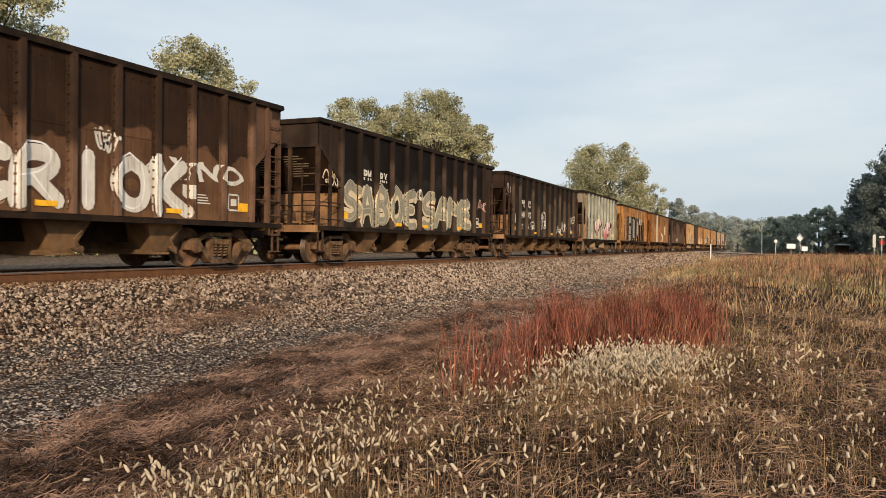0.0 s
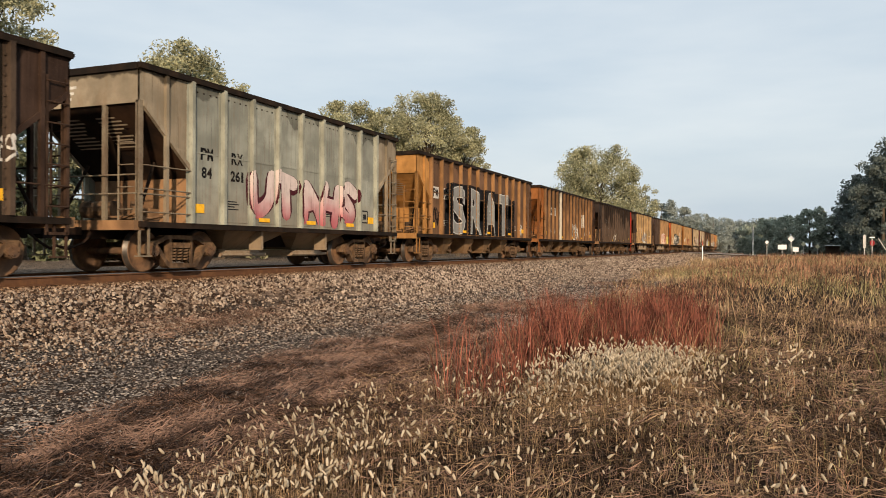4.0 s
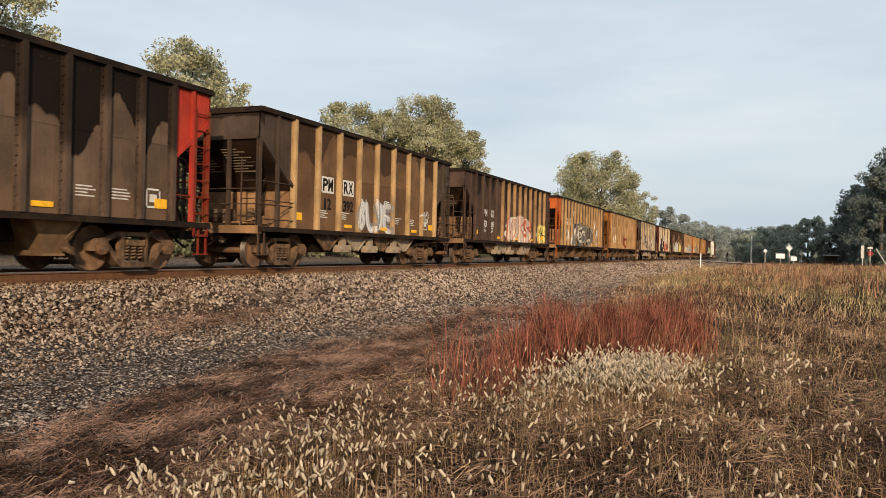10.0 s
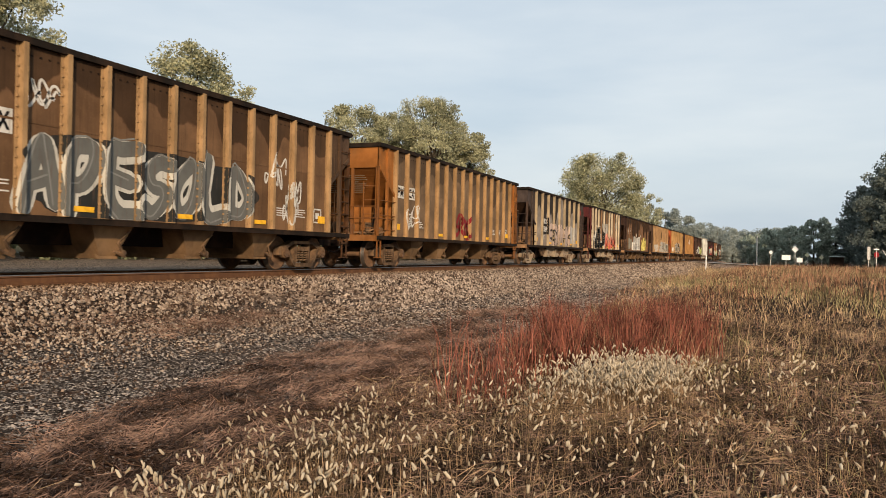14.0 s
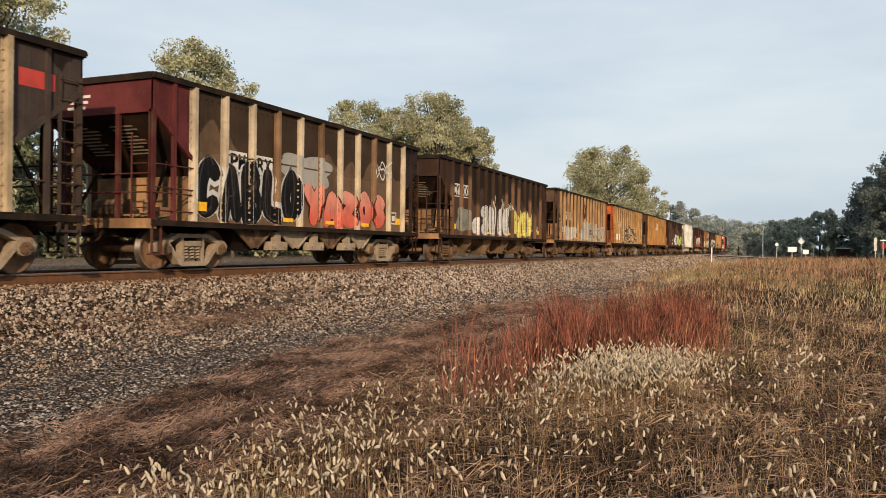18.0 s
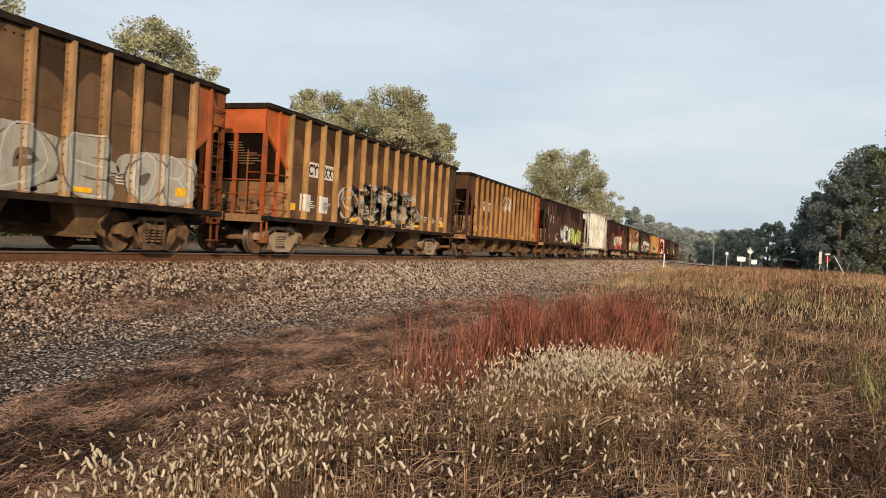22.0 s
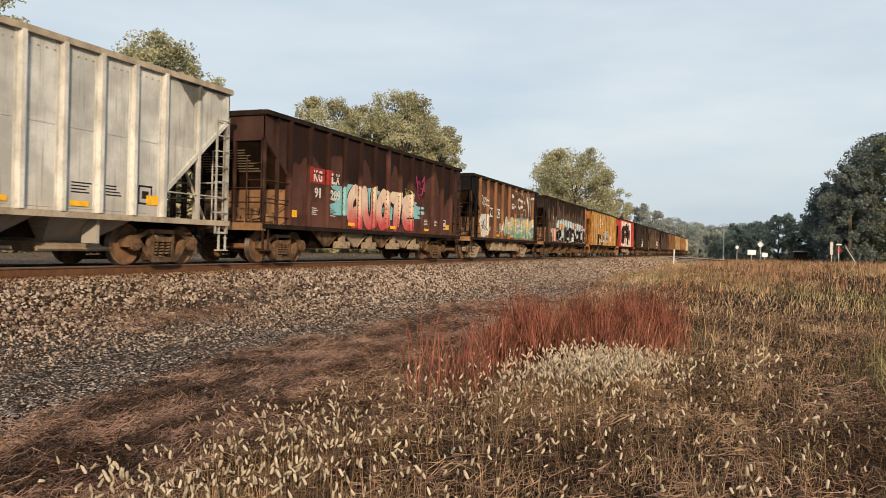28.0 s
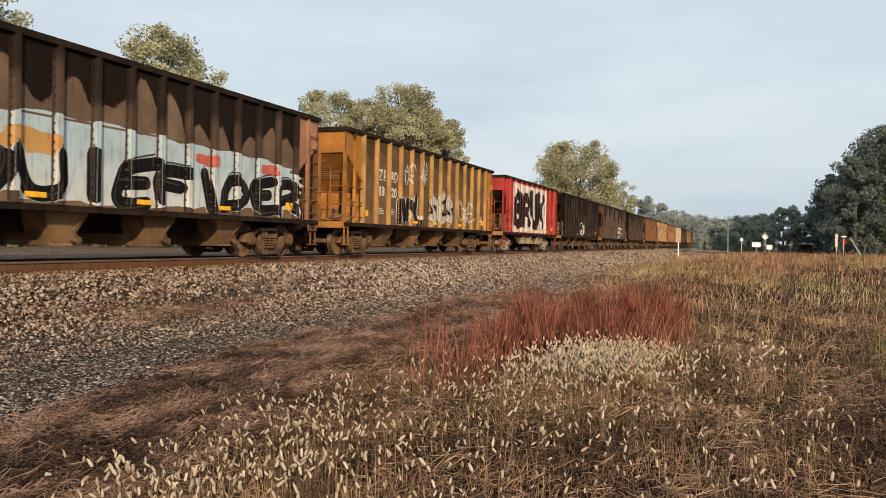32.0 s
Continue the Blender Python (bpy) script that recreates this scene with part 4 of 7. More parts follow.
        for i in range(3):
            a1 = i * 2.094
            rod(bm, (-0.95, y - 0.06, 2.55), (-0.95 + 0.27 * math.cos(a1), y - 0.08, 2.55 + 0.27 * math.sin(a1)), 0.012, 5)
        part("brake_wheel", bm, bars, car)


def bays(car, half, style, count, mats):
    """The hopper outlets under the body, between the trucks."""
    end_m, dark, bars = mats
    span = half - (2.45 if style == "wide" else 2.75)
    w = 2 * span / count
    for i in range(count):
        y0 = -span + i * w
        if style == "wide":
            c = y0 + w / 2
            bm = frustum(B(), (-1.02, 1.02, c - 0.16, c + 0.24, 0.36), (-1.28, 1.28, c - 0.62, c + 0.5, 1.02))
            bay = part("hopper_bay", fixed(bm), M_BAY, car)
            # lip of the gate, and its latch on each side
            bm = fixed(solid(B(), [(c - 0.24, 0.30), (c + 0.26, 0.30), (c + 0.26, 0.355), (c - 0.2, 0.355), (c - 0.3, 0.40)], -1.06, 1.06))
            part("gate_lip", bm, M_BAY, bay)
            for x in (-1, 1):
                bm = rod(B(), (x * 1.06, c + 0.28, 0.42), (x * 1.22, c + 0.28, 0.42), 0.06, 8)
                rod(bm, (x * 1.18, c + 0.28, 0.42), (x * 1.22, c + 0.12, 0.62), 0.028, 6)
                rod(bm, (x * 1.22, c + 0.12, 0.62), (x * 1.30, c + 0.34, 0.86), 0.022, 6)
                rod(bm, (x * 1.18, c + 0.05, 0.45), (x * 1.18, c + 0.34, 0.34), 0.03, 6)
                part("gate_latch", fixed(bm), M_TRUCK, bay)
        elif style == "gusset":
            c = y0 + w / 2
            bm = frustum(B(), (-0.95, 0.95, c - 0.35, c + 0.35, 0.42), (-1.2, 1.2, y0 + 0.05, y0 + w - 0.05, 1.02))
            bay = part("hopper_bay", fixed(bm), dark, car)
            for x in (1, -1):
                bm = solid(B(), [(y0 + 0.05, 1.0), (y0 + w - 0.05, 1.0), (c + 0.12, 0.5), (c - 0.12, 0.5)], x * 1.25 - 0.02, x * 1.25 + 0.02)
                for q in (-1, 1):
                    rod(bm, (x * 1.30, c + q * w * 0.46, 1.0), (x * 1.30, c + q * 0.1, 0.5), 0.04, 5)
                part("gusset_plate", fixed(bm), M_TRUCK_TAN if i % 2 else M_TRUCK, bay)
                if i < count - 1:
                    a, b = sorted((x * 1.18, x * 1.42))
                    bm = box(B(), a, b, c - 0.34 + w / 2, c + 0.34 + w / 2, 0.44, 0.66)
                    box(bm, a + 0.05, b - 0.05, c - 0.12 + w / 2, c + 0.12 + w / 2, 0.66, 0.9)
                    for q in (-0.22, 0.22):
                        rod(bm, (x * 1.42, c + q + w / 2, 0.55), (x * 1.47, c + q + w / 2, 0.55), 0.06, 8)
                    part("gate_lock", fixed(bm), M_TRUCK_TAN, bay)
        else:
            c = y0 + w / 2
            bm = frustum(B(), (-0.55, 0.55, c - 0.55, c + 0.55, 0.48), (-1.5, 1.5, y0, y0 + w, 1.12))
            bay = part("hopper_bay", fixed(bm), end_m, car)
            bm = box(B(), -0.75, 0.75, c - 0.65, c + 0.65, 0.30, 0.47)
            box(bm, -0.8, 0.8, c - 0.68, c + 0.68, 0.40, 0.44)
            for x in (-0.8, 0.8):
                rod(bm, (x, c - 0.9, 0.36), (x, c + 0.9, 0.36), 0.05, 6)
            part("gate_frame", fixed(bm), M_TRUCK_TAN, bay)
            bm = B()
            for x in (-1, 1):
                solid(bm, [(c - 0.04, 0.47), (c + 0.04, 0.47), (c + 0.04, 1.1), (c - 0.04, 1.1)], *sorted((x * 1.0, x * 1.38)))
            part("bay_rib", fixed(bm), end_m, bay)


def hopper(d):
    """An open-top hopper car. d: its measures, colours and what is painted on it."""
    rng = np.random.default_rng(d["seed"])
    L, H, n, e = d["L"], d.get("H", 4.05), d["n"], d.get("e", 1.2)
    half = L / 2
    car = empty("hopper_car", d["label"], "hopper car", "cars of the train")
    sheet_m = car_paint(d["sheet"], d["seed"] + 1, d.get("stain", 2.7), d.get("swing", 0.6), d.get("grime", 0.8), fade=d.get("fade", 0.35), pitch=(L - 2 * e) / (n - 1), phase=-half + e)
    soot = 0.75 if d["post"][0] < 0.2 else (0.3 if d["post"][0] < 0.34 else 0.12)
    post_m = post_paint(d["post"], min(soot, d.get("wear", 1.0)), d.get("stain", 2.7))
    end_m = car_paint(d["end"], d["seed"] + 3, 3.9, 0.3, 0.75, fade=0.45)
    rear_m = car_paint(d["rear"], d["seed"] + 5, 3.9, 0.3, 0.75, fade=0.45) if "rear" in d else end_m
    dark = rusty("under_steel", d.get("under", (0.014, 0.011, 0.009)), (0.06, 0.035, 0.022), 0.35)
    bars = rusty("end_bars", d.get("bars", dim(d["end"], 0.7)), (0.1, 0.06, 0.04), 0.6)
    mats = (end_m, dark, bars)
    zt = H - 0.8
    zc = zt - (e - 0.05) * (zt - 1.05) / 2.86

    def side(s):
        x0, x1 = sorted((s * (SHEET_X - 0.02), s * SHEET_X))
        f, r = -half + e, half - e
        bm = solid(B(), [(f, 1.05), (r, 1.05), (r, H - 0.08), (f, H - 0.08)], x0, x1)
        part("side_sheet", fixed(bm), sheet_m, car)
        for q, m, nm in ((-1, end_m, "end_panel"), (1, rear_m, "end_panel")):
            bm = solid(B(), [(q * half, zt), (q * half, H - 0.08), (q * (half - e) , H - 0.08), (q * (half - e), zc)], x0, x1)
            part(nm, fixed(bm), m, car)
        x0, x1 = sorted((s * 1.36, s * 1.56))
        part("side_sill", box(B(), x0, x1, -half, half, 0.94, 1.06), dark, car)
        x0, x1 = sorted((s * 1.42, s * 1.585))
        bm = box(B(), x0, x1, -half - 0.03, half + 0.03, H - 0.12, H)
        bmesh.ops.bevel(bm, geom=bm.edges[:], offset=0.03, segments=2)
        part("top_chord", bm, d["chord"] if "chord" in d else dark, car)

    for s in (1, -1):
        side(s)
    for q in (-1, 1):
        bm = box(B(), -1.5, 1.5, q * half - 0.06, q * half + 0.04, H - 0.14, H - 0.005)
        bmesh.ops.bevel(bm, geom=bm.edges[:], offset=0.025, segments=2)
        part("top_chord", bm, dark, car)
    # posts: a pressed hat section with rivets on its flanges
    bm = B()
    a, b = POST_HALF, POST_HALF + 0.055
    solid(bm, [(SHEET_X - 0.005, -b), (SHEET_X + 0.012, -b), (SHEET_X + 0.012, -a), (POST_X, -a * 0.75), (POST_X, a * 0.75), (SHEET_X + 0.012, a), (SHEET_X + 0.012, b), (SHEET_X - 0.005, b)], 1.06, H - 0.1, "z")
    plain_bm = bm.copy()
    for i in range(0 if d.get("smooth") else int((H - 1.3) / 0.17)):
        for s in (-1, 1):
            z = 1.15 + i * 0.17
            box(bm, SHEET_X + 0.01, SHEET_X + 0.04, s * (a + 0.026) - 0.02, s * (a + 0.026) + 0.02, z, z + 0.04)
    ys = [-half + e + i * (L - 2 * e) / (n - 1) for i in range(n)]
    first = part("side_post", fixed(bm), post_m, car)
    first.location.y = ys[0]
    back = part("side_post", fixed(plain_bm), post_m, car)
    back.matrix_basis = pose(0, ys[0], 0, 0, 0, 180)
    pale = d.get("pale", ())
    pale_m = post_paint(d.get("other", (0.5, 0.46, 0.38)), 0.3, 3.2) if pale else None
    for i, y in enumerate(ys):
        for rz in (0, 180):
            if i == 0:
                o = back if rz else first
            else:
                o = again(back if rz else first, 0, y, 0, rz)
            if i in pale and rz == 0:
                o.material_slots[0].link = "OBJECT"
                o.material_slots[0].material = pale_m
    # seam of the two rows of sheets
    for s in (1, -1):
        bm = box(B(), *sorted((s * SHEET_X, s * (SHEET_X + 0.009))), -half + e, half - e, 2.62, 2.66)
        part("sheet_seam", bm, sheet_m, car)
        bm = B()
        for a, b in zip(ys, ys[1:]):
            for k in range(1, 5):
                y = a + (b - a) * k / 5
                box(bm, *sorted((s * (SHEET_X - 0.002), s * (SHEET_X + 0.014))), y - 0.018, y + 0.018, H - 0.30, H - 0.27)
        part("rivet_row", bm, dark, car)["kind"] = "stuff"
    end_gear(car, -1, half, H, e, mats, rng, d.get("bright", False))
    end_gear(car, 1, half, H, e, (rear_m, dark, rusty("end_bars", dim(d["rear"], 0.4)) if "rear" in d else bars), rng, d.get("bright", False))
    part("center_sill", box(B(), -0.32, 0.32, -half - 0.1, half + 0.1, 0.70, 0.98), M_STEEL_DARK, car)
    # plain dark block added between the bays to stop light passing through
    part("inner_hopper", fixed(frustum(B(), (-0.45, 0.45, -half + 3.1, half - 3.1, 0.55), (-0.7, 0.7, -half + 2.9, half - 2.9, 1.04))), M_STEEL_DARK, car)
    bm = frustum(B(), (-1.3, 1.3, -half + 3.0, half - 3.0, 1.15), (-SHEET_X + 0.02, SHEET_X - 0.02, -half + 2.7, half - 2.7, 1.5))
    part("floor", fixed(bm), dark, car)
    bays(car, half, d.get("bays", "wide"), d.get("count", 4), mats)
    add_truck(car, -half + 1.72, d.get("truck", "brown"), True)
    add_truck(car, half - 1.72, d.get("truck", "brown"), False)
    # reflective strips low on the side
    bm = box(B(), 0, 0.012, -0.22, 0.22, -0.05, 0.05)
    flat = None
    for y in np.linspace(-half + e + 0.55, half - e - 0.55, 5)[1:4]:
        i = int(np.argmin([abs(y - p) for p in ys]))
        yy = ys[i] + (ys[1] - ys[0]) / 2
        if flat is None:
            flat = part("reflector", bm, M_YELLOW, car, "yellow reflective strip")
            flat.location = (SHEET_X + 0.012, yy, 1.22)
        else:
            again(flat, SHEET_X + 0.012, yy, 1.22)
    for yy in (ys[0] + 0.28, ys[-1] - 0.28):
        bm = box(B(), SHEET_X, SHEET_X + 0.016, yy - 0.17, yy + 0.17, 1.3, 1.5)
        part("reflector", bm, M_YELLOW, car, "yellow reflective strip")
    # small stencilled data, too small to read
    blocks = []
    for y in (ys[1] + 0.2, ys[2] + 0.2, ys[-3] + 0.2, ys[-4] + 0.25):
        blocks.append([(y, y + rng.uniform(0.25, 0.5), 1.42 + j * 0.06, 1.42 + j * 0.06 + 0.025) for j in range(4)])
    yb = ys[-2] + 0.2
    blocks.append([(yb, yb + 0.4, 1.3, 1.34), (yb, yb + 0.04, 1.3, 1.7), (yb + 0.36, yb + 0.4, 1.3, 1.7), (yb, yb + 0.4, 1.66, 1.7), (yb + 0.1, yb + 0.3, 1.42, 1.58)])
    for items in blocks:
        paint_on_side("stencil_block", rects(items), 0, 0, d.get("ink", M_WHITE), car, ys, 0, "small white stencilled lines", False)
    items = [(-0.9 + 0.02 * j, -0.2 - 0.07 * j, H - 0.42 - 0.12 * j, H - 0.36 - 0.12 * j) for j in range(3)]
    V, F = rects(items)
    bm = B()
    for f in F:
        bm.faces.new([bm.verts.new((V[i][0], -half - 0.006, V[i][1])) for i in f])
    part("end_marks", bm, M_WHITE, car)
    for name, shape, y, z, m, layer in d.get("paint", lambda r: [])(rng):
        if isinstance(y, tuple):
            # centred on a panel between two posts
            pitch = ys[1] - ys[0]
            j = round((y[0] - half - ys[0]) / pitch - 0.5) + y[1]
            paint_on_side(name, shape, ys[0] + (j + 0.5) * pitch, z, m, car, ys, layer, "", False)
        else:
            paint_on_side(name, shape, y - half, z, m, car, ys, layer)
    if d.get("load"):
        bm = B()
        nx, ny = 6, 26
        grid = [[bm.verts.new((-1.4 + 2.8 * i / nx, -half + 0.3 + (L - 0.6) * j / ny,
                               H - 0.35 + 0.42 * math.sin(math.pi * i / nx) * (0.55 + 0.45 * math.cos(j * 0.72)) + rng.uniform(-0.03, 0.03))) for j in range(ny + 1)] for i in range(nx + 1)]
        for i in range(nx):
            for j in range(ny):
                bm.faces.new((grid[i][j], grid[i + 1][j], grid[i + 1][j + 1], grid[i][j + 1]))
        part("load", fixed(bm), M_COAL, car, "heap of dark stone")
    d["car"] = car
    return car


INKS = {}


def ink(c):
    """Sprayed paint of a colour, or of two: (upper, lower)."""
    if c not in INKS:
        INKS[c] = spray(c[0], len(INKS) * 1.7, c[1]) if isinstance(c[0], tuple) else spray(c, len(INKS) * 1.7)
    return INKS[c]


W, K, SILVER = (0.60, 0.58, 0.53), (0.008, 0.008, 0.009), (0.50, 0.50, 0.48)
CREAM, PINK, RED, CYAN, YEL = (0.62, 0.52, 0.36), (0.55, 0.33, 0.28), (0.52, 0.07, 0.045), (0.22, 0.48, 0.50), (0.60, 0.52, 0.16)


def centred(shape):
    V, F = shape
    return V - np.array([(V[:, 0].min() + V[:, 0].max()) / 2, 0]), F


def marks(a, b, y, z, size=0.3, boxed=False, color=W, num=None, step=0.86):
    """Reporting letters on two neighbouring panels, and the number below them."""
    def make(rng):
        out = []
        for i, t in enumerate((a, b)):
            w = size * 0.85 * len(t)
            yy = (y + w / 2, i)
            if boxed:
                out.append(("mark_plate", rects([(-w / 2 - 0.05, w / 2 + 0.05, -0.07, size + 0.07)]), yy, z, ink(W), 0))
            out.append(("reporting_mark", centred(word(t, w, size, 0.035)), yy, z, ink(K) if boxed else ink(color), 1))
        if num:
            for i, t in enumerate(num):
                out.append(("car_number", centred(word(t, min(size * 0.7 * len(t), 0.62), size * 0.9, 0.035)), (y + size * 0.85, i), z - size * 1.6, ink(color), 1))
        return out
    return make


def piece(text, y, z, w, h, fill, line=None, jitter=0.1, back=None, fat=True, wide=0.0, bulk=0.34):
    """A sprayed word: letters with an outline, over a cloud if back is given; fat ones are swollen like bubbles."""
    def make(rng):
        out = []
        st = rng.integers(1 << 30)
        if back:
            out.append(("spray_cloud", blob(w * 1.06, h * 1.05, rng, 13, 0.12), y - w * 0.03, z - h * 0.02, ink(back), 0))
        if fat and line:
            # drawn letters: a dark or pale outline, the fill, and a thin gleam
            cell = w / len(text)
            body = min(bulk * cell, 0.8 * bulk * h)
            rim = 0.03 + 0.03 * h
            draw = lambda thick: drawn(text, w, h, thick, jitter, np.random.default_rng(st), max(0.45, 1.06 - body / cell))
            out.append(("graffiti_outline", draw(body + 2 * rim), y, z, ink(line), 1))
            out.append(("graffiti", draw(body), y, z, ink(fill), 2))
            if isinstance(fill[0], float):
                out.append(("graffiti_shine", draw(0.035), y - 0.05, z + 0.06, ink(tuple(min(0.75, v * 1.35 + 0.03) for v in fill)), 3))
            return out
        hh, zz = h * (0.82 if fat else 0.9), z + h * (0.09 if fat else 0.05)
        broad = wide or (0.74 if fat else 0.8)
        if line:
            out.append(("graffiti_outline", word(text, w, hh, 0.05 if wide else 0.065, jitter, np.random.default_rng(st), broad), y, zz, ink(line), 1))
        inner = (0.035 if wide else 0.05) if line else 0.035
        out.append(("graffiti", word(text, w, hh, inner, jitter, np.random.default_rng(st), broad), y, zz, ink(fill), 2))
        return out
    return make


def tag(y, z, w, h, c=W, turns=3, thick=0.05):
    return lambda rng: [("graffiti_tag", scribble(w, h, rng, turns, thick), y, z, ink(c), 1)]


def patch(y, z, w, h, c, lobes=9, rough=0.18, layer=0):
    return lambda rng: [("paint_patch", blob(w, h, rng, lobes, rough), y, z, ink(c), layer)]


def plate(y, z, w, h, c, layer=0):
    return lambda rng: [("painted_panel", rects([(0, w, 0, h)]), y, z, ink(c), layer)]


def all_of(*makers):
    return lambda rng: [p for m in makers for p in m(rng)]


BROWN, BLACK, RUST = (0.12, 0.064, 0.037), (0.011, 0.010, 0.009), (0.17, 0.075, 0.03)
TAN, GOLD, ORANGE = (0.40, 0.25, 0.115), (0.46, 0.22, 0.05), (0.48, 0.115, 0.03)

FRONTS = (1.58, 18.03, 33.95, 49.92, 63.19, 79.26, 95.85, 112.56, 126.70, 142.09, 158.65, 175.10, 189.62, 204.04, 220.37, 236.78, 253.81, 270.30, 286.29,
          300.34, 317.14, 331.67, 348.12, 365.34, 379.30, 395.76)
LENGTHS = (14.7, 14.22, 14.32, 11.57, 14.46, 14.81, 14.87, 12.42, 13.6, 14.72, 14.59, 12.83, 12.51, 14.49, 14.64, 15.2, 14.73, 14.37, 12.57, 15.19, 12.6, 14.78, 15.2, 12.3, 14.7, 14.7)

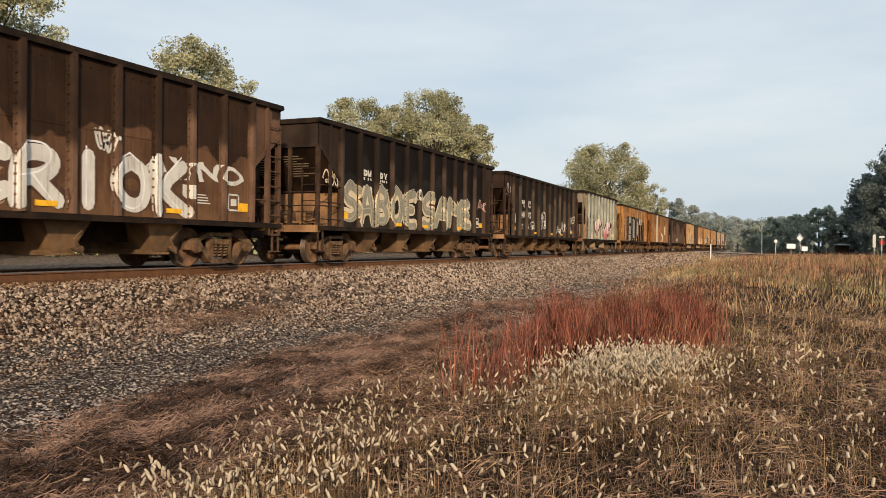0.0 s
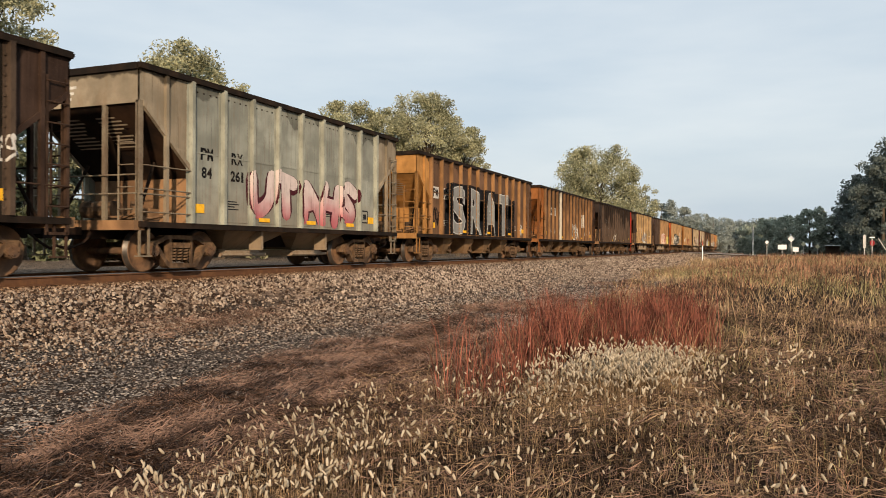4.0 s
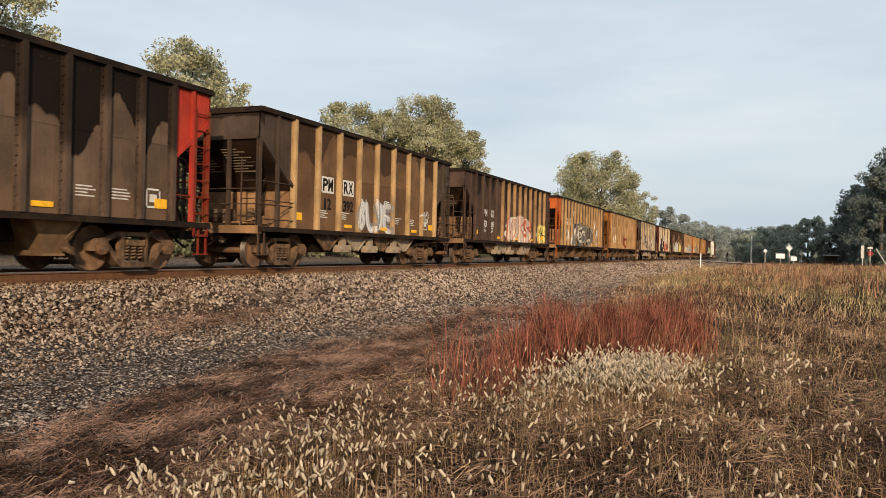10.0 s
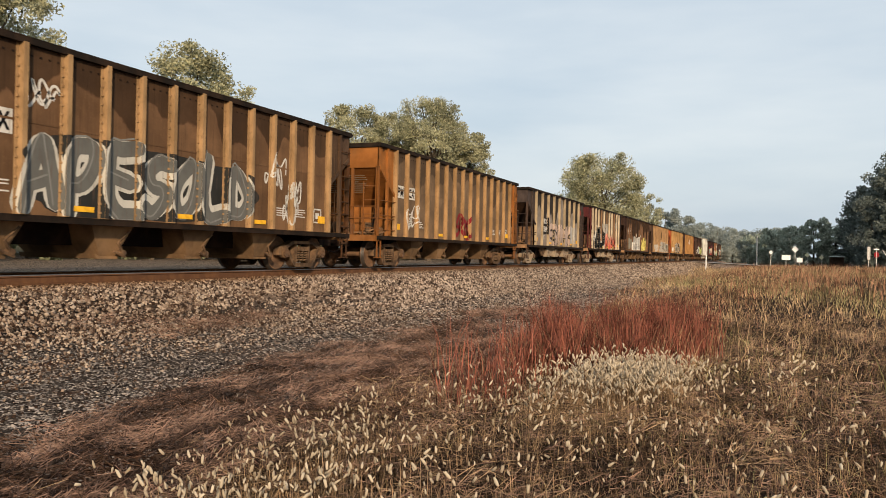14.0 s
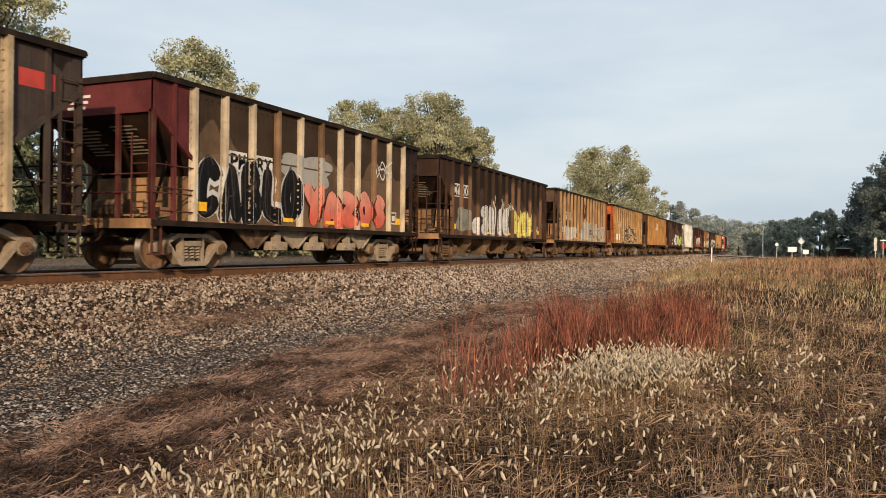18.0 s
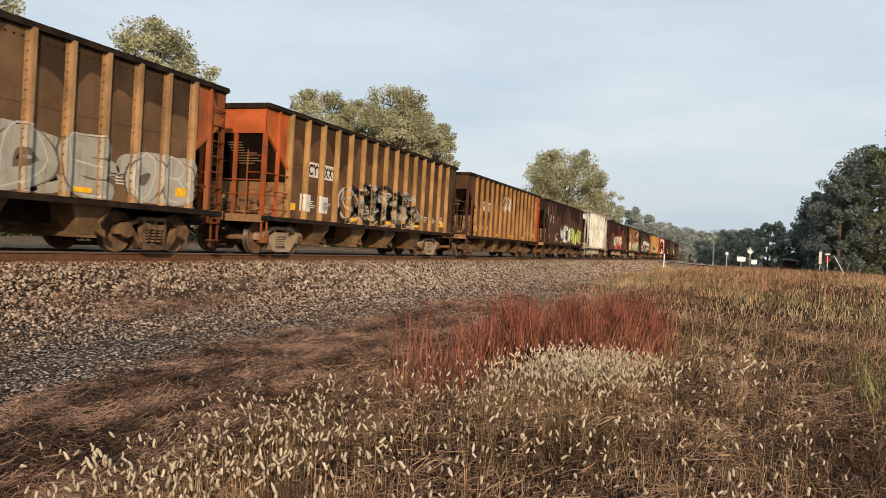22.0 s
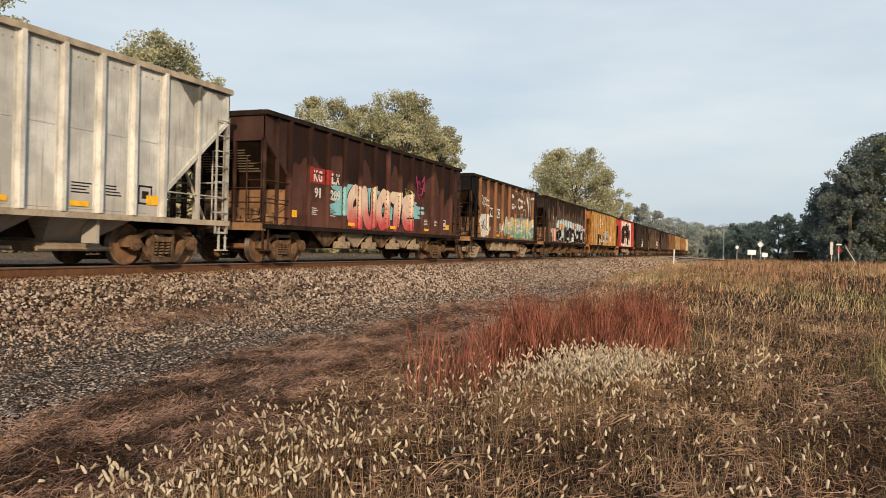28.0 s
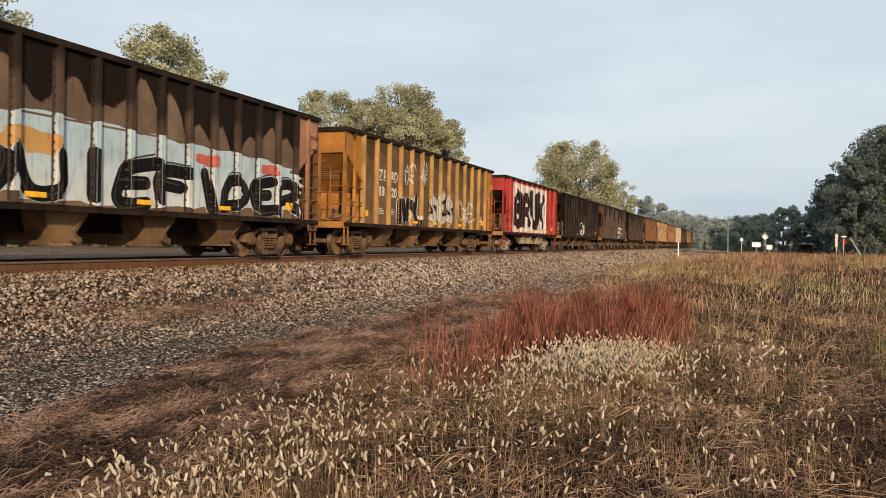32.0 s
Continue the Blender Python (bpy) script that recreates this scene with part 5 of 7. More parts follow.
CARS = [
    dict(n=13, sheet=BROWN, post=(0.15, 0.09, 0.06), end=(0.13, 0.075, 0.05), stain=2.5, grime=0.75, fade=0.5,
         label="brown hopper car with large worn white painted letters",
         paint=all_of(patch(4.6, 1.1, 2.6, 1.1, (0.34, 0.23, 0.13), 5), piece("CRIOK", 6.15, 1.08, 5.2, 1.2, W, (0.085, 0.046, 0.03), 0.05, bulk=0.3), piece("AYNO", 10.0, 1.9, 3.2, 0.42, W, None, 0.1, None, False), tag(8.9, 2.25, 0.5, 0.45), plate(11.2, 1.5, 0.3, 0.3, W))),
    dict(n=12, sheet=(0.018, 0.016, 0.014), post=(0.07, 0.048, 0.036), end=(0.035, 0.024, 0.019), stain=2.6, grime=0.8,
         label="black hopper car with pale green and cream graffiti along its sill",
         paint=all_of(marks("PM", "RX", 2.5, 2.55, 0.29, num=("840", "036"), step=0.83), piece("SABOE", 1.3, 1.1, 5.0, 1.35, (0.26, 0.245, 0.19), CREAM, 0.07, None, True, 0.66, 0.26), piece("SAME", 6.8, 1.1, 4.7, 1.4, (0.28, 0.265, 0.2), CREAM, 0.12, None, True, 0.66, 0.26),
                      tag(0.25, 2.2, 0.8, 0.45, CREAM), tag(6.1, 2.0, 0.5, 0.5), tag(12.4, 2.0, 0.9, 0.5, PINK))),
    dict(n=12, sheet=(0.026, 0.022, 0.018), post=(0.085, 0.06, 0.044), end=(0.045, 0.028, 0.021), stain=2.7, grime=0.6,
         label="black hopper car with small white tags and yellow reflectors",
         paint=all_of(marks("PM", "RX", 2.5, 2.5, 0.33, num=("840", "012"), step=0.83), tag(1.25, 1.5, 0.5, 0.6), tag(6.1, 1.45, 0.9, 0.95, W, 4), tag(4.15, 1.4, 0.65, 0.45), tag(9.3, 1.2, 0.9, 0.5), tag(10.4, 1.4, 0.6, 0.6), tag(12.6, 1.9, 0.7, 0.5), tag(0.3, 2.9, 0.6, 0.7))),
    dict(n=9, H=4.25, e=1.5, sheet=(0.30, 0.31, 0.265), post=(0.34, 0.345, 0.285), end=(0.30, 0.25, 0.18), smooth=True, bays="pyramid", count=2, stain=3.9, swing=0.5, grime=0.5, ink=M_BLACKTXT, load=True,
         label="pale grey hopper car with pink and black graffiti",
         paint=all_of(marks("PM", "RX", 1.7, 2.5, 0.25, color=K, num=("84", "261"), step=1.1), piece("UTAHS", 3.5, 1.15, 5.4, 1.35, ((0.62, 0.52, 0.49), (0.42, 0.10, 0.12)), (0.06, 0.012, 0.018), 0.14))),
    dict(n=13, sheet=(0.15, 0.085, 0.052), post=(0.30, 0.16, 0.07), end=(0.44, 0.22, 0.07), rear=(0.13, 0.075, 0.045), stain=3.7, grime=0.5, swing=0.3, bright=True,
         label="dark brown hopper car with orange ends and large silver block letters",
         paint=all_of(plate(2.6, 1.08, 8.9, 1.5, K), patch(2.4, 1.7, 9.3, 1.5, K, 13, 0.12), piece("SRAT", 3.05, 1.14, 7.8, 1.9, (0.24, 0.24, 0.23), (0.52, 0.52, 0.49), 0.02, None, False, 0.66), marks("PM", "RX", 1.5, 2.5, 0.3, True, step=0.9), tag(1.5, 1.4, 0.6, 0.7, K), tag(12.2, 1.2, 0.6, 0.6))),
    dict(n=15, sheet=(0.115, 0.062, 0.036), post=(0.24, 0.13, 0.062), end=(0.33, 0.125, 0.04), rear=(0.05, 0.03, 0.022), stain=3.0, grime=0.6, bright=True, pale=(4,),
         label="rust brown hopper car with orange posts and one pale post",
         paint=all_of(marks("PM", "RX", 2.05, 2.55, 0.3, True, step=0.86), tag(7.7, 1.1, 0.7, 1.0, W, 4), tag(8.5, 1.15, 0.7, 1.0, W, 4), plate(10.6, 1.95, 0.5, 0.85, (0.55, 0.5, 0.42)))),
    dict(n=15, sheet=(0.13, 0.09, 0.062), post=(0.09, 0.062, 0.046), end=(0.045, 0.032, 0.026), rear=(0.42, 0.045, 0.028), stain=2.55, grime=0.95, swing=0.8,
         label="dark hopper car with black wavy stain and red rear end",
         paint=all_of(marks("PM", "RX", 2.0, 2.55, 0.29, num=("10", "76"), step=0.88), tag(5.6, 1.1, 1.2, 0.8, (0.4, 0.36, 0.3), 3, 0.06))),
    dict(n=9, e=1.5, sheet=(0.15, 0.085, 0.045), post=(0.42, 0.28, 0.14), end=(0.07, 0.05, 0.04), bays="gusset", count=4, stain=3.2, grime=0.6, truck="brown",
         label="short brown hopper car with tan posts and a silver bubble tag",
         paint=all_of(marks("PM", "RX", 3.05, 2.2, 0.33, True, num=("12", "392"), step=1.2, color=K), piece("BLUE", 5.0, 1.1, 2.3, 1.0, SILVER, (0.2, 0.2, 0.2), 0.1), tag(9.6, 1.5, 0.8, 0.5))),
    dict(n=13, sheet=(0.08, 0.05, 0.035), post=(0.33, 0.2, 0.1), pale=(0, 1, 2, 3), other=(0.075, 0.05, 0.038), end=(0.07, 0.045, 0.035), bays="gusset", count=4, stain=3.2, grime=0.8,
         label="dark brown hopper car with tan posts and red and cream graffiti",
         paint=all_of(marks("PM", "RX", 2.45, 2.15, 0.3, num=("93", "209"), step=0.9), patch(5.35, 1.08, 4.4, 1.35, W, 9, 0.25), piece("INKS", 5.4, 1.08, 4.2, 1.3, ((0.5, 0.36, 0.3), (0.62, 0.5, 0.4)), (0.36, 0.07, 0.045), 0.14), patch(11.2, 1.1, 1.4, 1.0, YEL, 5, 0.05), tag(11.4, 1.2, 1.0, 0.7, K))),
    dict(n=15, sheet=(0.16, 0.09, 0.048), post=(0.38, 0.24, 0.12), end=ORANGE, rear=(0.09, 0.055, 0.035), stain=3.0, grime=0.6,
         label="brown hopper car with orange red ends and grey black graffiti",
         paint=all_of(marks("CY", "XX", 2.0, 2.45, 0.28, True, step=0.86), patch(3.8, 1.05, 6.6, 1.5, (0.03, 0.03, 0.028), 9, 0.1), piece("APESOLD", 3.8, 1.1, 6.3, 1.5, (0.13, 0.13, 0.12), (0.52, 0.50, 0.44), 0.12, None, True, 0.7), tag(10.6, 2.1, 0.9, 0.9), tag(11.4, 1.2, 0.8, 1.2, W, 4), tag(3.9, 2.9, 0.7, 0.5), tag(2.0, 1.3, 1.4, 0.8))),
    dict(n=15, sheet=(0.17, 0.115, 0.072), post=(0.36, 0.22, 0.105), end=(0.30, 0.115, 0.03), bright=True, stain=3.2, grime=0.5,
         label="tan brown hopper car with a yellow orange end",
         paint=all_of(marks("PM", "CX", 1.75, 2.45, 0.28, True, step=0.86), tag(6.5, 1.1, 1.9, 1.0, (0.2, 0.02, 0.025), 3, 0.16), tag(2.0, 1.3, 1.2, 0.9, W))),
    dict(n=9, e=1.5, sheet=(0.27, 0.235, 0.20), post=(0.40, 0.31, 0.20), end=(0.06, 0.045, 0.04), bays="gusset", count=4, stain=2.75, swing=0.8, grime=0.9, truck="tan",
         label="grey hopper car with a brown wavy stain and pink graffiti",
         paint=all_of(plate(2.75, 1.7, 1.15, 0.95, K), lambda r: [("reporting_mark", word("PMRX", 0.95, 0.28, 0.035), 2.85, 2.28, ink(W), 1), ("car_number", word("12349", 0.95, 0.28, 0.035), 2.85, 1.85, ink(W), 1)], piece("ESUMK", 4.2, 1.1, 4.9, 1.25, ((0.47, 0.36, 0.30), (0.40, 0.31, 0.26)), (0.03, 0.025, 0.025), 0.09), patch(8.8, 1.2, 1.6, 1.2, (0.4, 0.38, 0.35), 5), plate(11.55, 3.2, 0.7, 0.3, (0.45, 0.06, 0.05)))),
    dict(n=11, e=1.2, sheet=(0.125, 0.08, 0.05), post=(0.52, 0.43, 0.31), pale=(3, 5, 8), other=(0.22, 0.135, 0.08), end=(0.10, 0.026, 0.026), rear=(0.03, 0.021, 0.019), bays="gusset", count=4, stain=2.8, grime=0.65, truck="tan",
         label="dark red hopper car with cream posts and black and red graffiti",
         paint=all_of(marks("PM", "RX", 2.1, 2.35, 0.33, True, step=1.0), patch(4.3, 2.0, 2.6, 1.0, (0.32, 0.31, 0.28), 7), piece("CABLO", 1.25, 1.08, 4.0, 1.45, K, SILVER, 0.06, bulk=0.5), piece("YAZOS", 5.5, 1.1, 4.6, 1.15, ((0.62, 0.26, 0.19), (0.58, 0.11, 0.07)), (0.05, 0.008, 0.008), 0.08, None, True, 0.84, 0.44), tag(9.3, 2.7, 1.2, 0.6))),
    dict(n=14, sheet=(0.07, 0.043, 0.032), post=(0.16, 0.092, 0.055), end=(0.05, 0.028, 0.021), stain=2.5, grime=0.75,
         label="dark brown hopper car with silver and yellow bubble graffiti",
         paint=all_of(marks("CY", "XX", 1.55, 2.65, 0.38, True, step=0.9), patch(3.45, 1.1, 0.75, 0.75, W, 3, 0.1), piece("3UIE", 4.45, 1.08, 3.75, 1.35, SILVER, K, 0.06, bulk=0.46), piece("GREY", 8.75, 1.1, 2.9, 1.3, YEL, (0.16, 0.13, 0.05), 0.1, bulk=0.44), tag(5.8, 2.4, 0.5, 0.5), tag(7.0, 2.3, 0.5, 0.5), tag(8.0, 2.3, 0.6, 0.4), patch(1.7, 1.2, 1.6, 1.0, (0.2, 0.2, 0.17), 5))),
    dict(n=15, sheet=(0.15, 0.09, 0.05), post=(0.36, 0.22, 0.11), end=(0.11, 0.065, 0.045), rear=(0.30, 0.09, 0.035), stain=3.1, grime=0.6,
         label="brown hopper car with faded grey white paint low down",
         paint=all_of(marks("CY", "XX", 2.15, 2.42, 0.3, True, step=0.86, num=("994", "300"), color=K), patch(1.5, 1.08, 4.0, 0.9, (0.42, 0.40, 0.36), 15, 0.3), patch(5.8, 1.08, 4.0, 1.3, (0.34, 0.33, 0.30), 13, 0.35), patch(8.4, 1.08, 2.9, 1.1, (0.34, 0.31, 0.25), 7, 0.2), piece("DE", 8.5, 1.1, 2.6, 1.15, (0.34, 0.32, 0.27), (0.13, 0.10, 0.08), 0.1, bulk=0.42), patch(11.2, 1.08, 2.5, 1.1, (0.36, 0.34, 0.3), 5, 0.2), piece("OB", 11.5, 1.1, 2.1, 1.1, (0.38, 0.36, 0.31), (0.13, 0.10, 0.08), 0.1, bulk=0.42), tag(6.8, 2.45, 0.55, 1.0, K, 4))),
    dict(n=15, sheet=(0.14, 0.072, 0.038), post=(0.40, 0.24, 0.10), end=(0.45, 0.11, 0.035), rear=(0.08, 0.05, 0.035), stain=3.0, grime=0.55, truck="tan",
         label="rust brown hopper car with orange posts, red ends and grey script",
         paint=all_of(marks("CY", "XX", 2.45, 2.4, 0.3, True, step=0.9), plate(1.9, 1.3, 0.6, 0.5, W), plate(2.9, 1.3, 0.65, 0.5, W), tag(4.3, 1.12, 6.8, 1.35, (0.02, 0.018, 0.018), 5, 0.16), tag(4.2, 1.14, 7.0, 1.3, (0.42, 0.40, 0.37), 6, 0.1), tag(4.5, 1.12, 6.4, 1.1, (0.46, 0.40, 0.26), 5, 0.07), tag(4.4, 1.2, 6.6, 1.2, (0.42, 0.40, 0.37), 7, 0.06))),
    dict(n=15, sheet=(0.155, 0.085, 0.045), post=(0.36, 0.19, 0.07), end=(0.10, 0.05, 0.033), rear=(0.45, 0.09, 0.03), stain=2.75, grime=0.65,
         label="rust brown hopper car with orange posts and a red rear end",
         paint=all_of(marks("CY", "XX", 2.1, 2.46, 0.3, True, step=0.86, num=("345", "612"), color=K), tag(5.8, 2.55, 0.8, 0.8, W, 4), tag(6.8, 2.55, 0.9, 0.85, W, 4))),
    dict(n=14, sheet=(0.06, 0.035, 0.027), post=(0.075, 0.043, 0.032), end=(0.04, 0.025, 0.02), stain=2.9, grime=0.7,
         label="dark brown hopper car with white and yellow green graffiti",
         paint=all_of(marks("CY", "XX", 1.55, 2.6, 0.34, True, step=0.88), tag(0.3, 2.7, 0.7, 0.8), piece("NEX", 5.0, 1.15, 3.9, 1.4, (0.5, 0.55, 0.56), K, 0.05), piece("CHACE", 9.2, 1.15, 4.6, 1.2, (0.42, 0.48, 0.14), (0.12, 0.16, 0.05), 0.12), tag(3.2, 1.2, 1.2, 0.6), tag(1.2, 1.2, 0.6, 0.5))),
    dict(n=10, H=4.25, e=2.3, sheet=(0.56, 0.565, 0.53), post=(0.62, 0.61, 0.56), end=(0.58, 0.58, 0.53), smooth=True, bays="pyramid", count=3, stain=6.0, swing=0.2, grime=0.3, ink=M_BLACKTXT, load=True, truck="brown", wear=0.1, fade=0.05, under=(0.42, 0.36, 0.27),
         label="cream white hopper car heaped with dark stone",
         paint=all_of(marks("PM", "RX", 2.9, 2.55, 0.3, color=K, num=("210", "96"), step=0.9))),
    dict(n=13, e=1.2, sheet=(0.085, 0.04, 0.031), post=(0.095, 0.045, 0.034), end=(0.05, 0.027, 0.022), bays="gusset", count=5, stain=2.7, grime=0.75,
         label="dark maroon hopper car with pink lettering over a cyan cloud",
         paint=all_of(plate(2.2, 2.35, 1.5, 0.45, (0.3, 0.035, 0.03)), marks("KG", "LX", 2.35, 2.42, 0.3, num=("91", "289"), step=0.86), patch(3.3, 1.4, 7.7, 1.1, CYAN, 17, 0.2), piece("QUOTE", 4.6, 1.08, 5.4, 1.45, ((0.66, 0.52, 0.40), (0.52, 0.07, 0.08)), K, 0.05, bulk=0.4), tag(9.2, 2.1, 0.9, 0.6, (0.4, 0.5, 0.2)), tag(10.2, 2.4, 0.9, 1.0, (0.3, 0.04, 0.12)))),
    dict(n=9, e=1.2, sheet=(0.12, 0.06, 0.036), post=(0.24, 0.12, 0.06), end=(0.012, 0.012, 0.013), bays="gusset", count=5, stain=3.3, grime=0.6, truck="tan",
         label="brown hopper car with white outlined letters above yellow and blue graffiti",
         paint=all_of(marks("PM", "RX", 3.4, 2.2, 0.33, True, step=1.15), patch(1.1, 1.1, 1.5, 1.15, W, 3, 0.06), tag(1.3, 1.35, 1.1, 0.6, (0.1, 0.09, 0.1), 3), piece("BCAT", 6.6, 2.45, 4.8, 1.45, (0.10, 0.05, 0.032), W, 0.08, bulk=0.26), patch(5.5, 1.1, 6.0, 1.25, (0.12, 0.27, 0.36), 13, 0.12), piece("KESK", 5.7, 1.12, 5.6, 1.2, ((0.58, 0.46, 0.24), (0.10, 0.30, 0.22)), (0.55, 0.55, 0.52), 0.12), tag(1.6, 2.6, 1.0, 0.5), tag(4.6, 1.3, 0.8, 0.7))),
    dict(n=15, sheet=(0.17, 0.115, 0.078), post=(0.075, 0.052, 0.04), end=(0.03, 0.023, 0.019), rear=(0.36, 0.19, 0.12), stain=2.9, grime=0.95, swing=0.75,
         label="black and brown hopper car with blue white graffiti and black letters",
         paint=all_of(marks("PM", "RX", 1.95, 2.57, 0.29, num=("10", "62"), step=0.86), patch(3.3, 1.08, 10.8, 1.65, ((0.40, 0.50, 0.54), (0.55, 0.57, 0.55)), 25, 0.16), patch(1.9, 1.1, 1.8, 0.9, PINK, 7), piece("OUIEFIDER", 3.6, 1.08, 10.2, 1.05, K, (0.50, 0.53, 0.53), 0.1), patch(4.4, 1.9, 1.4, 0.5, (0.5, 0.28, 0.10), 5, 0.2, 1), patch(9.4, 2.15, 0.9, 0.3, (0.5, 0.13, 0.10), 5, 0.2, 1), patch(11.8, 2.15, 0.9, 0.3, (0.5, 0.13, 0.10), 5, 0.2, 1))),
    dict(n=14, sheet=(0.16, 0.095, 0.05), post=(0.42, 0.25, 0.09), end=(0.45, 0.20, 0.05), bright=True, stain=3.5, grime=0.5,
         label="brown hopper car with orange posts and yellow orange ends",
         paint=all_of(marks("ZI", "RD", 2.3, 2.6, 0.34, num=("18", "20"), step=0.95), piece("MNL", 3.9, 1.1, 2.4, 1.2, K, W, 0.1), piece("SES", 6.9, 1.1, 2.8, 1.4, (0.42, 0.4, 0.34), K, 0.12), tag(4.6, 2.6, 1.0, 0.8), tag(6.0, 2.6, 0.7, 1.0, W, 4), tag(10.4, 1.2, 2.0, 1.1, W, 4))),
    dict(n=10, e=1.0, sheet=(0.36, 0.045, 0.04), post=(0.42, 0.06, 0.05), end=(0.40, 0.05, 0.045), bays="gusset", count=4, stain=3.9, grime=0.3, truck="tan",
         label="red hopper car with big white and black painted letters",
         paint=all_of(plate(1.8, 1.1, 7.2, 2.7, W), piece("BRUK", 2.0, 1.3, 6.8, 2.3, K, W, 0.1))),
    dict(n=14, sheet=BLACK, post=(0.04, 0.03, 0.025), end=BLACK, stain=2.8, grime=0.7, label="black hopper car with a small white tag", paint=tag(6.0, 1.1, 2.2, 1.0, W, 4, 0.09)),
    dict(n=14, sheet=(0.085, 0.058, 0.046), post=(0.10, 0.07, 0.055), end=BROWN, stain=2.9, grime=0.6, label="dark brown hopper car with a white tag near its end", paint=tag(9.0, 1.1, 3.0, 1.2, W, 4, 0.12)),
]
FAR = [(BLACK, (0.07, 0.05, 0.04), BLACK), ((0.08, 0.05, 0.04), (0.2, 0.1, 0.05), BROWN), ((0.24, 0.15, 0.08), (0.36, 0.25, 0.13), TAN), (BROWN, (0.28, 0.16, 0.08), ORANGE),
       ((0.42, 0.36, 0.27), (0.5, 0.42, 0.3), TAN), (BLACK, (0.08, 0.06, 0.05), BROWN), ((0.13, 0.075, 0.045), (0.26, 0.14, 0.07), RUST), (BLACK, (0.1, 0.07, 0.05), BLACK), ((0.1, 0.06, 0.045), (0.3, 0.16, 0.07), BROWN), (BROWN, (0.38, 0.2, 0.08), RUST)]
for i, (a, b, c) in enumerate(FAR):
    CARS.append(dict(n=13, sheet=a, post=b, end=c, stain=2.9, grime=0.6, label="weathered hopper car far back in the train"))
fronts, lengths = list(FRONTS), list(LENGTHS)
while len(fronts) < len(CARS):
    fronts.append(fronts[-1] + lengths[-1] + 1.75)
    lengths.append(14.65)
for i, d in enumerate(CARS):
    d["L"], d["seed"], d["front"] = lengths[i], 100 + 7 * i, fronts[i]
    hopper(d)


# ---- plants ----
def strips(rows, tip):
    """Faces of many strips: pairs of points row by row, then one point at the tip."""
    n, m = len(tip), len(rows) // 2
    V = np.stack(rows + [tip], 1).reshape(-1, 3)
    k = 2 * m + 1
    q = []
    for j in range(m - 1):
        q += [(2 * j, 2 * j + 1, 2 * j + 3), (2 * j, 2 * j + 3, 2 * j + 2)]
    q.append((2 * m - 2, 2 * m - 1, 2 * m))
    return V, (np.arange(n)[:, None, None] * k + np.array(q)[None]).reshape(-1, 3)


def blades(name, roots, heights, width, lean, material, seed, label, category, bends=3):
    """Grass blades as thin bent pointed strips in one scatter."""
    rng = np.random.default_rng(seed)
    n = len(roots)
    a, face = rng.uniform(0, 2 * np.pi, n), rng.uniform(0, 2 * np.pi, n)
    way = np.stack([np.cos(a), np.sin(a), np.zeros(n)], 1)
    flat = np.stack([np.cos(face), np.sin(face), np.zeros(n)], 1)
    l = np.abs(rng.normal(lean, lean * 0.5, n))
    rows = []
    for j in range(bends + 1):
        t = j / bends
        c = roots + way * (l * heights * t ** 2)[:, None] + np.array((0, 0, 1.0)) * (heights * t * (1 - 0.25 * np.minimum(l, 1.6) * t))[:, None]
        w = (width * (1 - 0.6 * t))[:, None] / 2
        rows += [c - flat * w, c + flat * w] if j < bends else []
    V, F = strips(rows, c)
    return tagged(new(name, cloud_mesh(name, V, F, material)), label, category, kind="stuff")


def seeds(name, tips, size, material, seed, label):
    """Soft oval seed heads, each tilted its own way."""
    rng = np.random.default_rng(seed)
    n, seg = len(tips), 6
    prof = [(0.0, 0.4), (0.1, 0.85), (0.45, 1.0), (0.85, 0.9), (1.0, 0.45)]
    rings = []
    ang = np.linspace(0, 2 * np.pi, seg, endpoint=False)
    for h, r in prof:
        rings.append(np.stack([np.cos(ang) * r * 0.2, np.sin(ang) * r * 0.2, np.full(seg, h)], 1))
    base = np.concatenate(rings)
    d = np.stack([rng.normal(0, 0.42, n), rng.normal(0, 0.42, n), rng.uniform(0.4, 1, n)], 1)
    d /= np.linalg.norm(d, axis=1)[:, None]
    u = np.cross(d, (0.3, 1, 0.1))
    u /= np.linalg.norm(u, axis=1)[:, None]
    w = np.cross(d, u)
    s = size * rng.uniform(0.6, 1.35, n) * np.interp(tips[:, 1], [3, 5, 6.5], [0.95, 0.98, 1.12])
    b = base * (1 + rng.normal(0, 0.12, (n, len(base), 1)))
    V = (b[..., 0:1] * u[:, None] + b[..., 1:2] * w[:, None] + b[..., 2:3] * d[:, None]) * s[:, None, None] + tips[:, None]
    q = np.array([(j * seg + i, j * seg + (i + 1) % seg, (j + 1) * seg + (i + 1) % seg, (j + 1) * seg + i) for j in range(4) for i in range(seg)])
    F = (np.arange(n)[:, None, None] * len(base) + q[None]).reshape(-1, 4)
    ob = new(name, cloud_mesh(name, V.reshape(-1, 3), F, material, True))
    return tagged(ob, label, "grass seed", kind="stuff")


def scatter(n, seed, x0, x1, y0, y1, power=1.6, keep=None):
    rng = np.random.default_rng(seed)
    y = y0 + (y1 - y0) * rng.random(n) ** power
    x = x0 + (x1 - x0) * rng.random(n)
    if keep is not None:
        k = keep(x, y, rng)
        x, y = x[k], y[k]
    return np.stack([x, y, ground_z(x, y) - 0.01], 1)


